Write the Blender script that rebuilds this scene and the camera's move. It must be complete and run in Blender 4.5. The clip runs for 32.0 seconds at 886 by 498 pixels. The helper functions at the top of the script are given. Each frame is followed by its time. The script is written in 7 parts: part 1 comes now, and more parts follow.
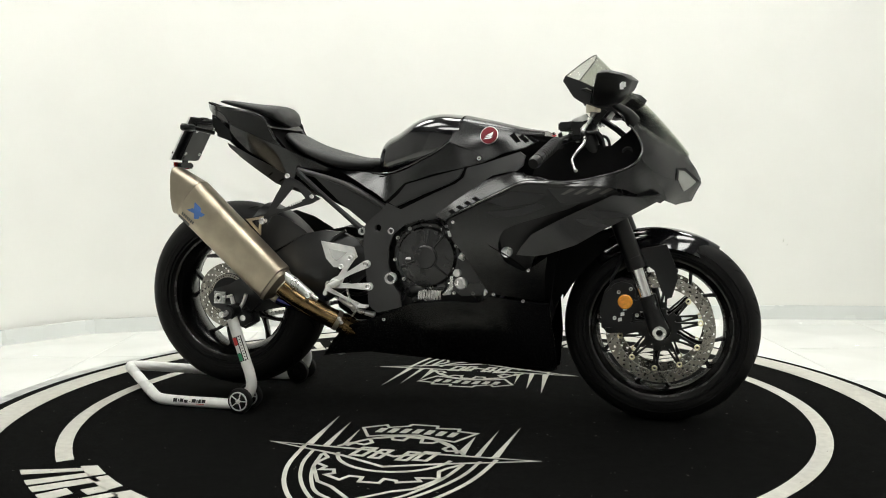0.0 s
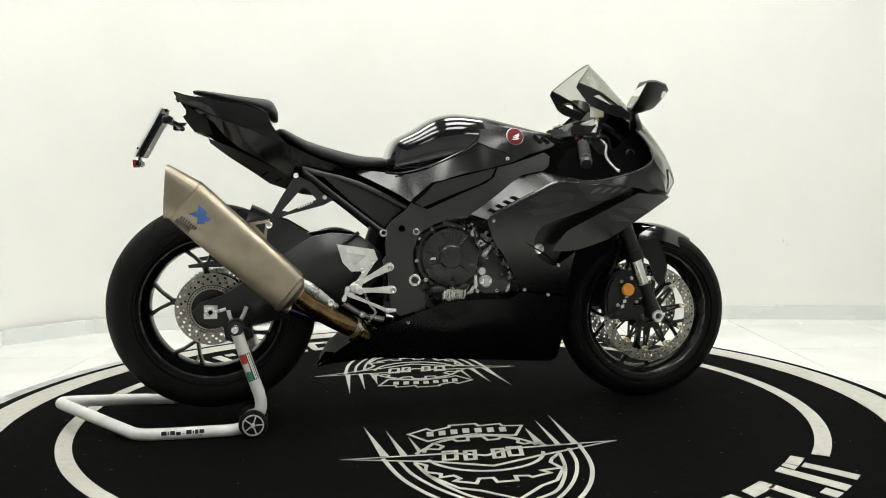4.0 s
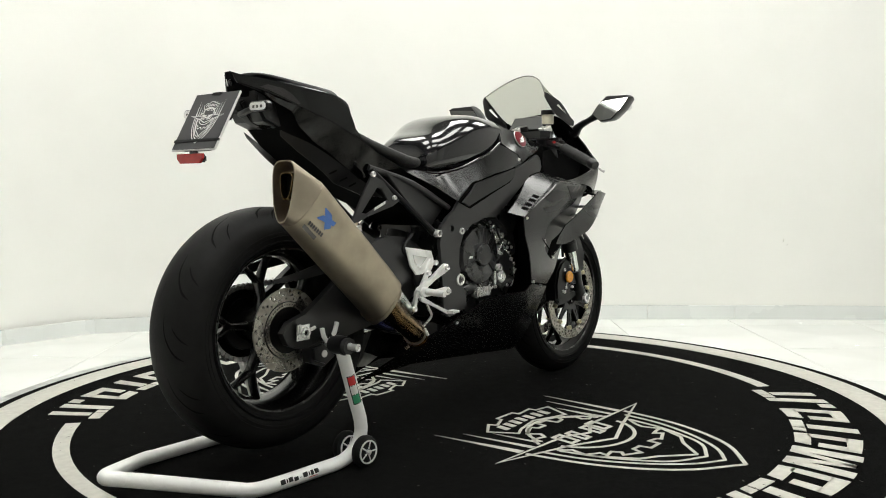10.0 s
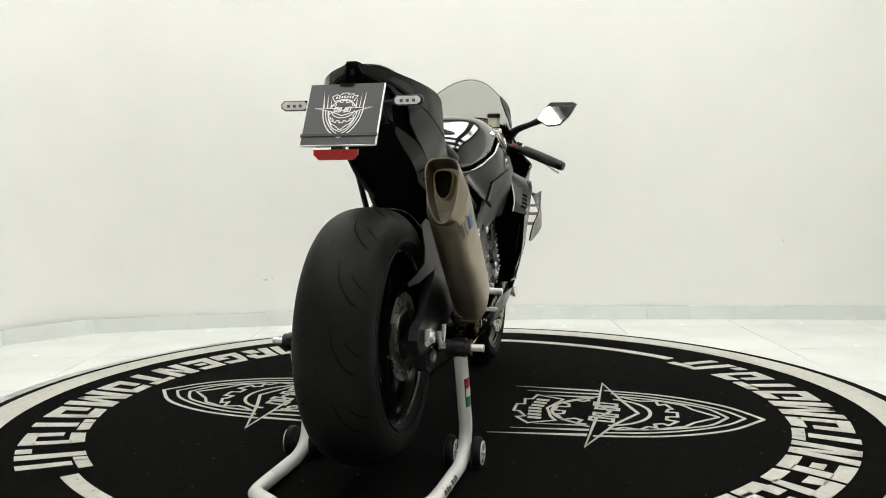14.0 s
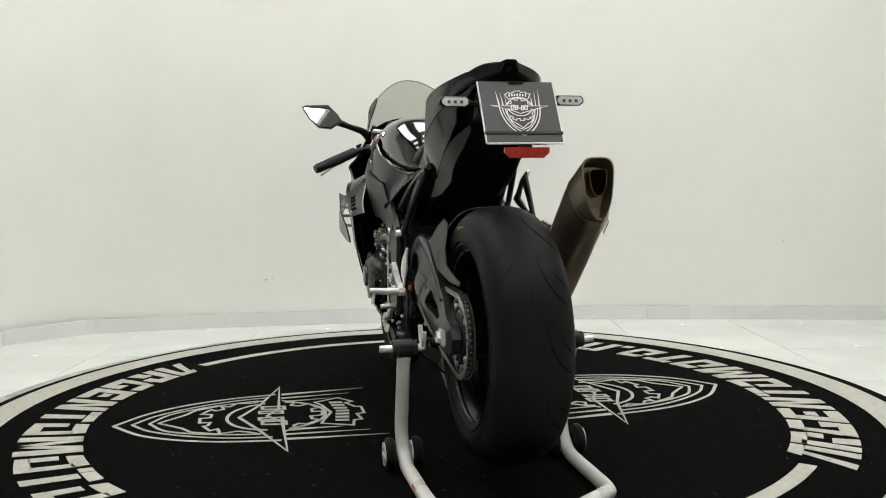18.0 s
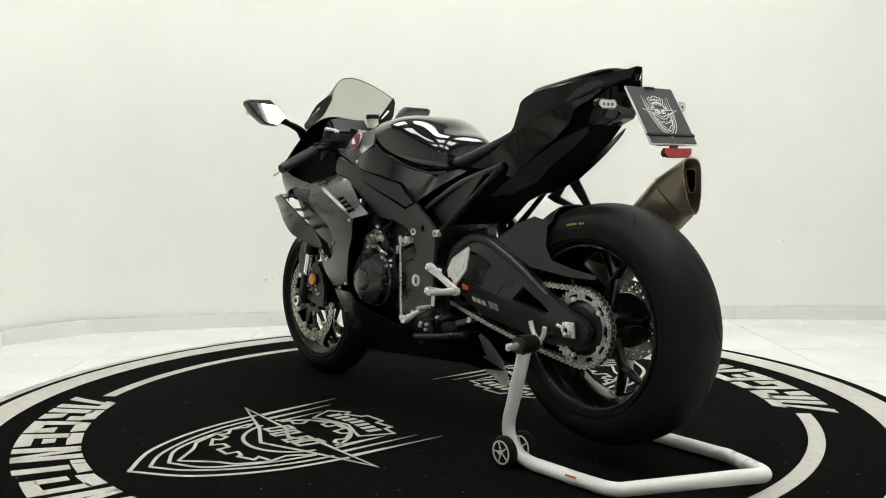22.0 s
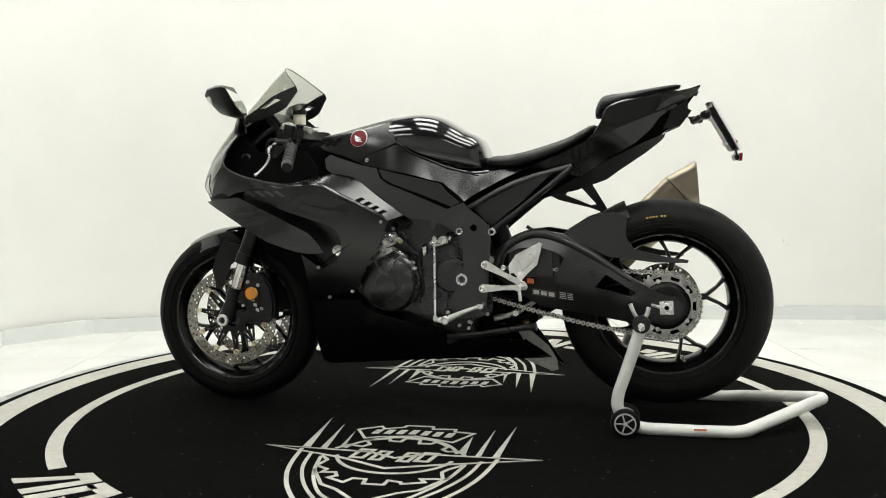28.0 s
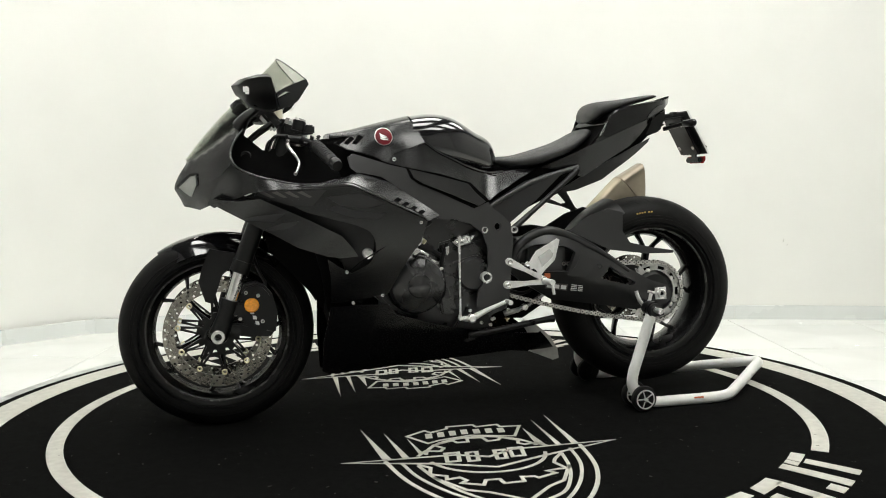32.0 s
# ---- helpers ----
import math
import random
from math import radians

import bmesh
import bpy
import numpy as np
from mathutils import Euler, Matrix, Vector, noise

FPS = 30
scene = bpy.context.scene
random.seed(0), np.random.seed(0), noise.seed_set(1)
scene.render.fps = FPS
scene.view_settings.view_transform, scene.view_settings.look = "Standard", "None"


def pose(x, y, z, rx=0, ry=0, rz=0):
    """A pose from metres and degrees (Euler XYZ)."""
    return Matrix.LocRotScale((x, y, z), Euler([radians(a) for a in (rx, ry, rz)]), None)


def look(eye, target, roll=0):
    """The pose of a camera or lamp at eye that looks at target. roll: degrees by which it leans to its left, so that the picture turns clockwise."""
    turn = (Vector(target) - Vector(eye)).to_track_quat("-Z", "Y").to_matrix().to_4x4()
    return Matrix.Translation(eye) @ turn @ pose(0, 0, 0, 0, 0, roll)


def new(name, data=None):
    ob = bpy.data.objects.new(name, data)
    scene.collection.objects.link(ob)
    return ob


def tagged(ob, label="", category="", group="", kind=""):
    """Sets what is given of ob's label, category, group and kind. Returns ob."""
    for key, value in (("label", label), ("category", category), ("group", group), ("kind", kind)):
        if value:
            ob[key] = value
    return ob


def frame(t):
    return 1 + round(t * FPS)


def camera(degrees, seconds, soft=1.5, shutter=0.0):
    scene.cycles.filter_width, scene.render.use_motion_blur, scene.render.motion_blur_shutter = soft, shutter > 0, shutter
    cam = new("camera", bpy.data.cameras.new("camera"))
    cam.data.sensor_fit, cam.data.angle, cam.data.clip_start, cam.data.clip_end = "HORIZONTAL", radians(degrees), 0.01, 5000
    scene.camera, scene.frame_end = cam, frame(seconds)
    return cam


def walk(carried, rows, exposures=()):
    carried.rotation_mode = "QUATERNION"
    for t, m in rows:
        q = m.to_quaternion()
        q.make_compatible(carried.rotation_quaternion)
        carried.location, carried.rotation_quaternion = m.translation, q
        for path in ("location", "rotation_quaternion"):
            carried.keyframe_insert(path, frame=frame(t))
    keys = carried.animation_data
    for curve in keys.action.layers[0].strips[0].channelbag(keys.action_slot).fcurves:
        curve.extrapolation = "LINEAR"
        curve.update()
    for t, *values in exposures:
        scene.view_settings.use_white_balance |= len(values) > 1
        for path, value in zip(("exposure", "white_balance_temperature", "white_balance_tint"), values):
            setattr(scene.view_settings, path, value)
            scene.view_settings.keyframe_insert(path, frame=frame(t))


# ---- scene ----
from mathutils.geometry import delaunay_2d_cdt

cam = camera(53.78, 32.0, soft=1.0)
EYE = Vector((0.0, -2.915, 0.766))
DOWN, ASIDE = radians(4.614), 0.0048
SIGHT = Vector((ASIDE, 1.0, -math.tan(DOWN)))
CAM_POSE = look(EYE, EYE + SIGHT, -0.637)
walk(cam, [(0.0, CAM_POSE), (32.0, CAM_POSE)],
     exposures=[(0.0, 0.0), (8.0, 0.0), (12.0, 0.0), (14.5, -0.20), (16.5, -0.36), (19.0, -0.35), (22.0, -0.13), (25.0, -0.03), (28.0, 0.0), (32.0, 0.0)])

TURN_START, TURN_RATE = -15.43, 6.5336        # degrees, degrees a second

# ---- world: a very faint pale fill added all round the studio ----
world = bpy.data.worlds.new("world")
scene.world = world
world.use_nodes = True
wn = world.node_tree.nodes
wn["Background"].inputs[0].default_value = (0.9, 0.93, 1.0, 1)
wn["Background"].inputs[1].default_value = 0.01


# ---- materials ----
def mat(name, color, rough=0.5, metal=0.0, coat=0.0, vary=0.12, scale=18.0, bump=0.0, bump_scale=120.0, spec=0.5, rough_vary=0.06,
        alpha=1.0, transmission=0.0, emission=0.0):
    m = bpy.data.materials.new(name)
    m.use_nodes = True
    nt = m.node_tree
    p = nt.nodes["Principled BSDF"]
    p.inputs["Base Color"].default_value = (*color, 1)
    p.inputs["Roughness"].default_value = rough
    p.inputs["Metallic"].default_value = metal
    p.inputs["Coat Weight"].default_value = coat
    p.inputs["Coat Roughness"].default_value = 0.04
    p.inputs["Specular IOR Level"].default_value = spec
    p.inputs["Alpha"].default_value = alpha
    p.inputs["Transmission Weight"].default_value = transmission
    if emission:
        p.inputs["Emission Color"].default_value = (*color, 1)
        p.inputs["Emission Strength"].default_value = emission
    co = nt.nodes.new("ShaderNodeTexCoord")
    if vary:
        n1 = nt.nodes.new("ShaderNodeTexNoise")
        n1.inputs["Scale"].default_value, n1.inputs["Detail"].default_value = scale, 6
        nt.links.new(co.outputs["Object"], n1.inputs["Vector"])
        ramp = nt.nodes.new("ShaderNodeMapRange")
        ramp.inputs["From Min"].default_value, ramp.inputs["From Max"].default_value = 0.3, 0.7
        ramp.inputs["To Min"].default_value, ramp.inputs["To Max"].default_value = 1 - vary, 1 + vary
        nt.links.new(n1.outputs["Fac"], ramp.inputs["Value"])
        mul = nt.nodes.new("ShaderNodeVectorMath")
        mul.operation = "SCALE"
        mul.inputs[0].default_value = color
        nt.links.new(ramp.outputs["Result"], mul.inputs["Scale"])
        nt.links.new(mul.outputs["Vector"], p.inputs["Base Color"])
        n2 = nt.nodes.new("ShaderNodeTexNoise")
        n2.inputs["Scale"].default_value, n2.inputs["Detail"].default_value = scale * 0.35, 4
        nt.links.new(co.outputs["Object"], n2.inputs["Vector"])
        r2 = nt.nodes.new("ShaderNodeMapRange")
        r2.inputs["From Min"].default_value, r2.inputs["From Max"].default_value = 0.3, 0.7
        r2.inputs["To Min"].default_value, r2.inputs["To Max"].default_value = max(0.0, rough - rough_vary), min(1.0, rough + rough_vary)
        nt.links.new(n2.outputs["Fac"], r2.inputs["Value"])
        nt.links.new(r2.outputs["Result"], p.inputs["Roughness"])
    if bump:
        n3 = nt.nodes.new("ShaderNodeTexNoise")
        n3.inputs["Scale"].default_value, n3.inputs["Detail"].default_value = bump_scale, 3
        nt.links.new(co.outputs["Object"], n3.inputs["Vector"])
        b = nt.nodes.new("ShaderNodeBump")
        b.inputs["Strength"].default_value, b.inputs["Distance"].default_value = bump, 0.002
        nt.links.new(n3.outputs["Fac"], b.inputs["Height"])
        nt.links.new(b.outputs["Normal"], p.inputs["Normal"])
    return m


WALL = mat("wall_paint", (0.83, 0.83, 0.79), 0.75, vary=0.015, scale=3, bump=0.15, bump_scale=220)
# greys of the unseen walls, picked for what the black paintwork reflects
GREYWALL = mat("side_wall_reflection_tone", (0.50, 0.50, 0.485), 0.7, vary=0.05, scale=3)
DIMWALL = mat("showroom_reflection_tone", (0.72, 0.72, 0.70), 0.7, vary=0.05, scale=3)
DARKWALL = mat("dark_reflection_tone", (0.2, 0.2, 0.195), 0.7, vary=0.1, scale=3)
SHOWFLOOR = mat("showroom_floor", (0.42, 0.42, 0.41), 0.35, vary=0.1, scale=3)
CEIL = mat("ceiling_paint", (0.16, 0.16, 0.155), 0.8, vary=0.02, scale=3)
TILE = mat("floor_tile", (0.80, 0.81, 0.78), 0.22, vary=0.03, scale=5, bump=0.03, bump_scale=40)
GROUT = mat("grout", (0.55, 0.55, 0.52), 0.8, vary=0.1, scale=40)
SKIRT = mat("skirting_tile", (0.74, 0.76, 0.74), 0.25, vary=0.02, scale=6)
CARPET = mat("black_carpet", (0.0040, 0.0041, 0.0039), 0.95, vary=0.3, scale=60, bump=0.6, bump_scale=900, spec=0.02)
PRINT = mat("white_print", (0.51, 0.50, 0.45), 0.85, vary=0.08, scale=40, bump=0.4, bump_scale=800, spec=0.2)
LIP = mat("platform_lip", (0.42, 0.43, 0.42), 0.5, vary=0.25, scale=14)
SATIN = mat("satin_black_paint", (0.0055, 0.0056, 0.0058), 0.23, vary=0.10, scale=30, rough_vary=0.03, spec=0.62)
MATTE = mat("matte_black_plastic", (0.0080, 0.0081, 0.0083), 0.44, vary=0.1, scale=30, bump=0.12, bump_scale=900, spec=0.6)
TAILP = mat("semi_gloss_black_paint", (0.0025, 0.0025, 0.0027), 0.12, vary=0.05, scale=20, rough_vary=0.03, spec=0.42)
GLOSS = mat("gloss_black_paint", (0.005, 0.005, 0.006), 0.12, coat=1.0, vary=0.05, scale=20, rough_vary=0.02)
GREYGR = mat("dark_grey_graphic", (0.012, 0.012, 0.0128), 0.36, vary=0.08, scale=30)
LAMPSMOKE = mat("smoked_lamp_lens", (0.02, 0.019, 0.018), 0.10, vary=0.3, scale=60, spec=0.8)
ARMPAINT = mat("swingarm_black", (0.0085, 0.0086, 0.0088), 0.33, vary=0.12, scale=40, bump=0.08, bump_scale=500, spec=0.55)
SPROCKET = mat("sprocket_steel", (0.42, 0.415, 0.40), 0.30, metal=0.95, vary=0.25, scale=60)
FRAME = mat("frame_satin", (0.014, 0.0142, 0.0145), 0.40, vary=0.1, scale=40, bump=0.1, bump_scale=500, spec=0.75)
RUBBER = mat("tyre_rubber", (0.0056, 0.0054, 0.0052), 0.55, vary=0.25, scale=25, bump=0.2, bump_scale=300, spec=0.16)
GROOVE = mat("tyre_groove", (0.004, 0.004, 0.004), 0.9, vary=0.1, spec=0.1)
GRIP = mat("grip_rubber", (0.012, 0.012, 0.012), 0.7, vary=0.15, scale=60, bump=0.3, bump_scale=400)
SEATM = mat("seat_vinyl", (0.007, 0.007, 0.0072), 0.5, vary=0.12, scale=50, bump=0.35, bump_scale=1200)
RIM = mat("gloss_black_rim", (0.003, 0.003, 0.003), 0.22, vary=0.1, spec=0.45)
# grey that paints the thin highlight along the gloss black rim lip
RIMGLINT = mat("rim_glint_grey", (0.07, 0.07, 0.068), 0.25, metal=0.6, vary=0.2, scale=60)
ENGINE = mat("engine_black", (0.010, 0.010, 0.0103), 0.28, vary=0.25, scale=40, bump=0.14, bump_scale=350, spec=0.75)
ALU = mat("bare_aluminium", (0.82, 0.82, 0.80), 0.26, metal=0.65, vary=0.1, scale=50, bump=0.1, bump_scale=500)
ALUPAINT = mat("silver_footrest_alloy", (0.74, 0.74, 0.72), 0.33, metal=0.30, vary=0.12, scale=40, bump=0.08, bump_scale=300)
STEEL = mat("disc_steel", (0.30, 0.285, 0.25), 0.27, metal=0.9, vary=0.2, scale=60)
FOIL = mat("dull_heat_shield", (0.36, 0.36, 0.34), 0.45, metal=0.85, vary=0.18, scale=30, bump=0.15, bump_scale=200)
CAST = mat("cast_alloy", (0.72, 0.72, 0.70), 0.28, metal=0.8, vary=0.2, scale=70, bump=0.3, bump_scale=260)
CHROME = mat("chrome", (0.75, 0.75, 0.74), 0.12, metal=1.0, vary=0.04)
BOLT = mat("bolt_zinc", (0.78, 0.78, 0.75), 0.28, metal=0.4, vary=0.15, scale=120)
GOLD = mat("gold_bobbin", (0.74, 0.68, 0.46), 0.35, metal=0.2, vary=0.1)
CHAIND = mat("chain_inner_steel", (0.09, 0.088, 0.083), 0.4, metal=0.6, vary=0.25, scale=120)
CHAINM = mat("chain_steel", (0.52, 0.51, 0.48), 0.32, metal=0.75, vary=0.3, scale=120)
TITAN = mat("brushed_titanium", (0.43, 0.375, 0.285), 0.42, metal=1.0, vary=0.14, scale=14, rough_vary=0.06, bump=0.05, bump_scale=600)
TITANEND = mat("titanium_end_cap", (0.34, 0.295, 0.23), 0.4, metal=1.0, vary=0.1, scale=20)
BRONZE = mat("heat_bronze", (0.20, 0.135, 0.066), 0.22, metal=1.0, vary=0.45, scale=26)
BLUED = mat("heat_blue", (0.05, 0.055, 0.17), 0.28, metal=1.0, vary=0.35, scale=22)
WHITEP = mat("white_powder_coat", (0.78, 0.78, 0.75), 0.3, vary=0.05, scale=20, bump=0.05, bump_scale=300)
REDR = mat("red_reflector", (0.36, 0.012, 0.010), 0.18, vary=0.12, scale=90, coat=0.6)
ORANGE = mat("orange_reflector", (0.85, 0.33, 0.02), 0.2, vary=0.2, scale=120, coat=0.5)
LENSC = mat("clear_lens", (0.80, 0.80, 0.78), 0.15, vary=0.1, scale=60, coat=0.8)
PLATEM = mat("dark_grey_plate", (0.05, 0.05, 0.052), 0.5, vary=0.06)
PLATEWHITE = mat("white_plate_print", (0.78, 0.78, 0.76), 0.5, vary=0.03)
BADGERED = mat("badge_red", (0.13, 0.004, 0.010), 0.35, spec=0.2, coat=0.0, vary=0.05)
BLUEMARK = mat("blue_print", (0.07, 0.16, 0.42), 0.4, vary=0.05, metal=0.3)
DARKMARK = mat("grey_print", (0.10, 0.095, 0.09), 0.45, vary=0.05, metal=0.3)
# the grey-green base paints the wall's reflection into the lens
HEADGLASS = mat("headlight_reflection_grey", (0.30, 0.31, 0.29), 0.10, vary=0.05, coat=0.6)
STRIPER = mat("stripe_red", (0.55, 0.03, 0.03), 0.4, vary=0.05)
STRIPEG = mat("stripe_green", (0.03, 0.25, 0.12), 0.4, vary=0.05)
BLACKP = mat("black_plastic", (0.0035, 0.0035, 0.0037), 0.33, vary=0.15, scale=40, spec=0.35)
DEEP = mat("inner_black", (0.004, 0.004, 0.004), 0.8, vary=0.1, spec=0.03)
YELLOWP = mat("yellow_tyre_print", (0.50, 0.34, 0.08), 0.7, vary=0.1)
LABELR = mat("red_orange_label", (0.50, 0.11, 0.03), 0.4, vary=0.1)
FLUID = mat("fluid_reservoir", (0.62, 0.58, 0.46), 0.3, vary=0.06)
MIRROR = mat("mirror_glass", (0.86, 0.87, 0.87), 0.03, metal=1.0, vary=0.0)
BADGERIM = mat("badge_silver", (0.62, 0.62, 0.60), 0.3, metal=0.5, vary=0.05)
SMOKE = bpy.data.materials.new("smoked_screen")
SMOKE.use_nodes = True
_p = SMOKE.node_tree.nodes["Principled BSDF"]
_t = SMOKE.node_tree.nodes.new("ShaderNodeBsdfTransparent")
_t.inputs[0].default_value = (0.845, 0.852, 0.825, 1)
_m = SMOKE.node_tree.nodes.new("ShaderNodeMixShader")
_p.inputs["Base Color"].default_value = (0.02, 0.02, 0.02, 1)
_p.inputs["Roughness"].default_value = 0.05
_m.inputs[0].default_value = 0.06
SMOKE.node_tree.links.new(_t.outputs[0], _m.inputs[1])
SMOKE.node_tree.links.new(_p.outputs[0], _m.inputs[2])
SMOKE.node_tree.links.new(_m.outputs[0], SMOKE.node_tree.nodes["Material Output"].inputs[0])
LAMP = mat("lamp_diffuser", (0.985, 0.985, 0.94), 0.5, vary=0.0, emission=9.6)


# ---- mesh helpers ----
def part(name, bm, material, parent=None, label="", angle=35):
    """Link a bmesh as one mesh object under a thing or a part."""
    bmesh.ops.recalc_face_normals(bm, faces=bm.faces)
    me = bpy.data.meshes.new(name)
    bm.to_mesh(me)
    bm.free()
    me.materials.append(material)
    me.polygons.foreach_set("use_smooth", [True] * len(me.polygons))
    me.set_sharp_from_angle(angle=radians(angle))
    ob = new(name, me)
    if parent is not None:
        ob.parent = parent
    if label:
        tagged(ob, label)
    return ob


def thing(name, label, category, kind="", group=""):
    return tagged(new(name), label, category, group, kind)


def smooth_line(points, steps=6, closed=False):
    """A Catmull-Rom line through the points."""
    pts = [Vector(p) for p in points]
    n = len(pts)
    out = []
    for i in range(n if closed else n - 1):
        if closed:
            a, b, c, d = (pts[(i + k - 1) % n] for k in range(4))
        else:
            b, c = pts[i], pts[i + 1]
            a = pts[i - 1] if i else b * 2 - c
            d = pts[i + 2] if i + 2 < n else c * 2 - b
        for k in range(steps):
            t = k / steps
            out.append(0.5 * ((2 * b) + (c - a) * t + (2 * a - 5 * b + 4 * c - d) * t * t + (3 * b - a - 3 * c + d) * t ** 3))
    if not closed:
        out.append(pts[-1])
    return out


def skin(bm, rings, cap=True, loop=False):
    """Quads between rings of equally many points; the ends are closed."""
    vs = [[bm.verts.new(p) for p in r] for r in rings]
    n = len(rings[0])
    for a, b in zip(vs, vs[1:] + ([vs[0]] if loop else [])):
        for i in range(n):
            bm.faces.new((a[i], a[(i + 1) % n], b[(i + 1) % n], b[i]))
    if cap and not loop:
        bm.faces.new(vs[0])
        bm.faces.new(vs[-1])
    return bm


def tube(points, radius, n=10, smooth=6, bm=None, closed=False):
    bm = bm or bmesh.new()
    line = smooth_line(points, smooth, closed) if smooth else [Vector(p) for p in points]
    radii = radius if isinstance(radius, (list, tuple)) else [radius] * len(line)
    if len(radii) != len(line):
        radii = np.interp(np.linspace(0, 1, len(line)), np.linspace(0, 1, len(radii)), radii)
    rings, side = [], None
    for i, p in enumerate(line):
        d = (line[(i + 1) % len(line)] - line[i - 1]) if closed else (line[min(i + 1, len(line) - 1)] - line[max(i - 1, 0)])
        d.normalize()
        if side is None:
            side = d.orthogonal().normalized()
        side = (side - d * side.dot(d)).normalized()
        up = d.cross(side)
        rings.append([p + (side * math.cos(a) + up * math.sin(a)) * float(radii[i]) for a in (2 * math.pi * k / n for k in range(n))])
    return skin(bm, rings, loop=closed)


def rod(p, q, r, n=14, r2=None, bm=None):
    return tube([p, q], [r, r2 if r2 is not None else r], n, 0, bm)


def lathe(profile, centre=(0, 0, 0), n=48, bm=None, closed=True):
    """Turn (radius, y) points about the y axis through centre."""
    bm = bm or bmesh.new()
    c = Vector(centre)
    rings = [[c + Vector((r * math.cos(a), y, r * math.sin(a))) for r, y in profile] for a in (2 * math.pi * k / n for k in range(n))]
    vs = [[bm.verts.new(p) for p in ring] for ring in rings]
    m = len(profile)
    for i in range(n):
        a, b = vs[i], vs[(i + 1) % n]
        for j in range(m if closed else m - 1):
            bm.faces.new((a[j], a[(j + 1) % m], b[(j + 1) % m], b[j]))
    if not closed:
        for e in (0, m - 1):
            if profile[e][0] > 1e-5:
                bm.faces.new([v[e] for v in vs])
    bmesh.ops.remove_doubles(bm, verts=bm.verts, dist=1e-6)
    return bm


def disc(centre, r, y0, y1, n=32, bev=0.0, bm=None):
    """A round of radius r from y0 to y1 with softened rims."""
    lo, hi = min(y0, y1), max(y0, y1)
    b = min(bev, r * 0.4, (hi - lo) * 0.45)
    prof = [(0, lo), (r - b, lo), (r, lo + b), (r, hi - b), (r - b, hi), (0, hi)]
    return lathe(prof, (centre[0], 0, centre[1]), n, bm, closed=False)


def flat(outline, holes=()):
    """A flat xz sheet with holes."""
    bm = bmesh.new()
    edges = []
    for loop in (outline, *holes):
        vs = [bm.verts.new((x, 0, z)) for x, z in loop]
        edges += [bm.edges.new((vs[i], vs[(i + 1) % len(vs)])) for i in range(len(vs))]
    bmesh.ops.triangle_fill(bm, edges=edges, use_beauty=True)
    return bm


def circle(cx, cz, r, n=10, a0=0.0):
    return [(cx + r * math.cos(a0 + 2 * math.pi * k / n), cz + r * math.sin(a0 + 2 * math.pi * k / n)) for k in range(n)]


def slab(outline, y0, y1, holes=(), bev=0.0):
    """An outline in xz, with holes, drawn out from y0 to y1."""
    bm = flat(outline, holes)
    for v in bm.verts:
        v.co.y = y0
    rim = [e for e in bm.edges if e.is_boundary]
    got = bmesh.ops.extrude_face_region(bm, geom=list(bm.faces))
    for v in got["geom"]:
        if isinstance(v, bmesh.types.BMVert):
            v.co.y = y1
    if bev:
        bmesh.ops.recalc_face_normals(bm, faces=bm.faces)
        es = [e for e in bm.edges if len(e.link_faces) == 2 and e.calc_face_angle(0) > 0.9 and abs(e.verts[0].co.y - e.verts[1].co.y) < 1e-6]
        bmesh.ops.bevel(bm, geom=es, offset=bev, segments=2, affect="EDGES", clamp_overlap=True)
    return bm


class Field:
    """A smooth height over (x, z) through given points."""

    def __init__(self, points, ease=1e-4):
        p = np.array(points, float)
        self.p = p
        n = len(p)
        a = np.zeros((n + 3, n + 3))
        a[:n, :n] = self.kern(p[:, :2], p[:, :2]) + np.eye(n) * ease
        a[:n, n:] = np.c_[np.ones(n), p[:, :2]]
        a[n:, :n] = a[:n, n:].T
        self.w = np.linalg.solve(a, np.r_[p[:, 2], 0, 0, 0])

    def kern(self, u, v):
        d = ((u[:, None, :] - v[None, :, :]) ** 2).sum(2)
        return np.where(d > 0, d * np.log(d + 1e-12), 0)

    def __call__(self, x, z):
        q = np.array([[x, z]])
        return float((self.kern(q, self.p[:, :2]) @ self.w[:-3] + self.w[-3] + self.w[-2] * x + self.w[-1] * z)[0])


def inside(x, z, loop):
    hit = False
    for (x0, z0), (x1, z1) in zip(loop, loop[1:] + loop[:1]):
        if (z0 > z) != (z1 > z) and x < (x1 - x0) * (z - z0) / (z1 - z0) + x0:
            hit = not hit
    return hit


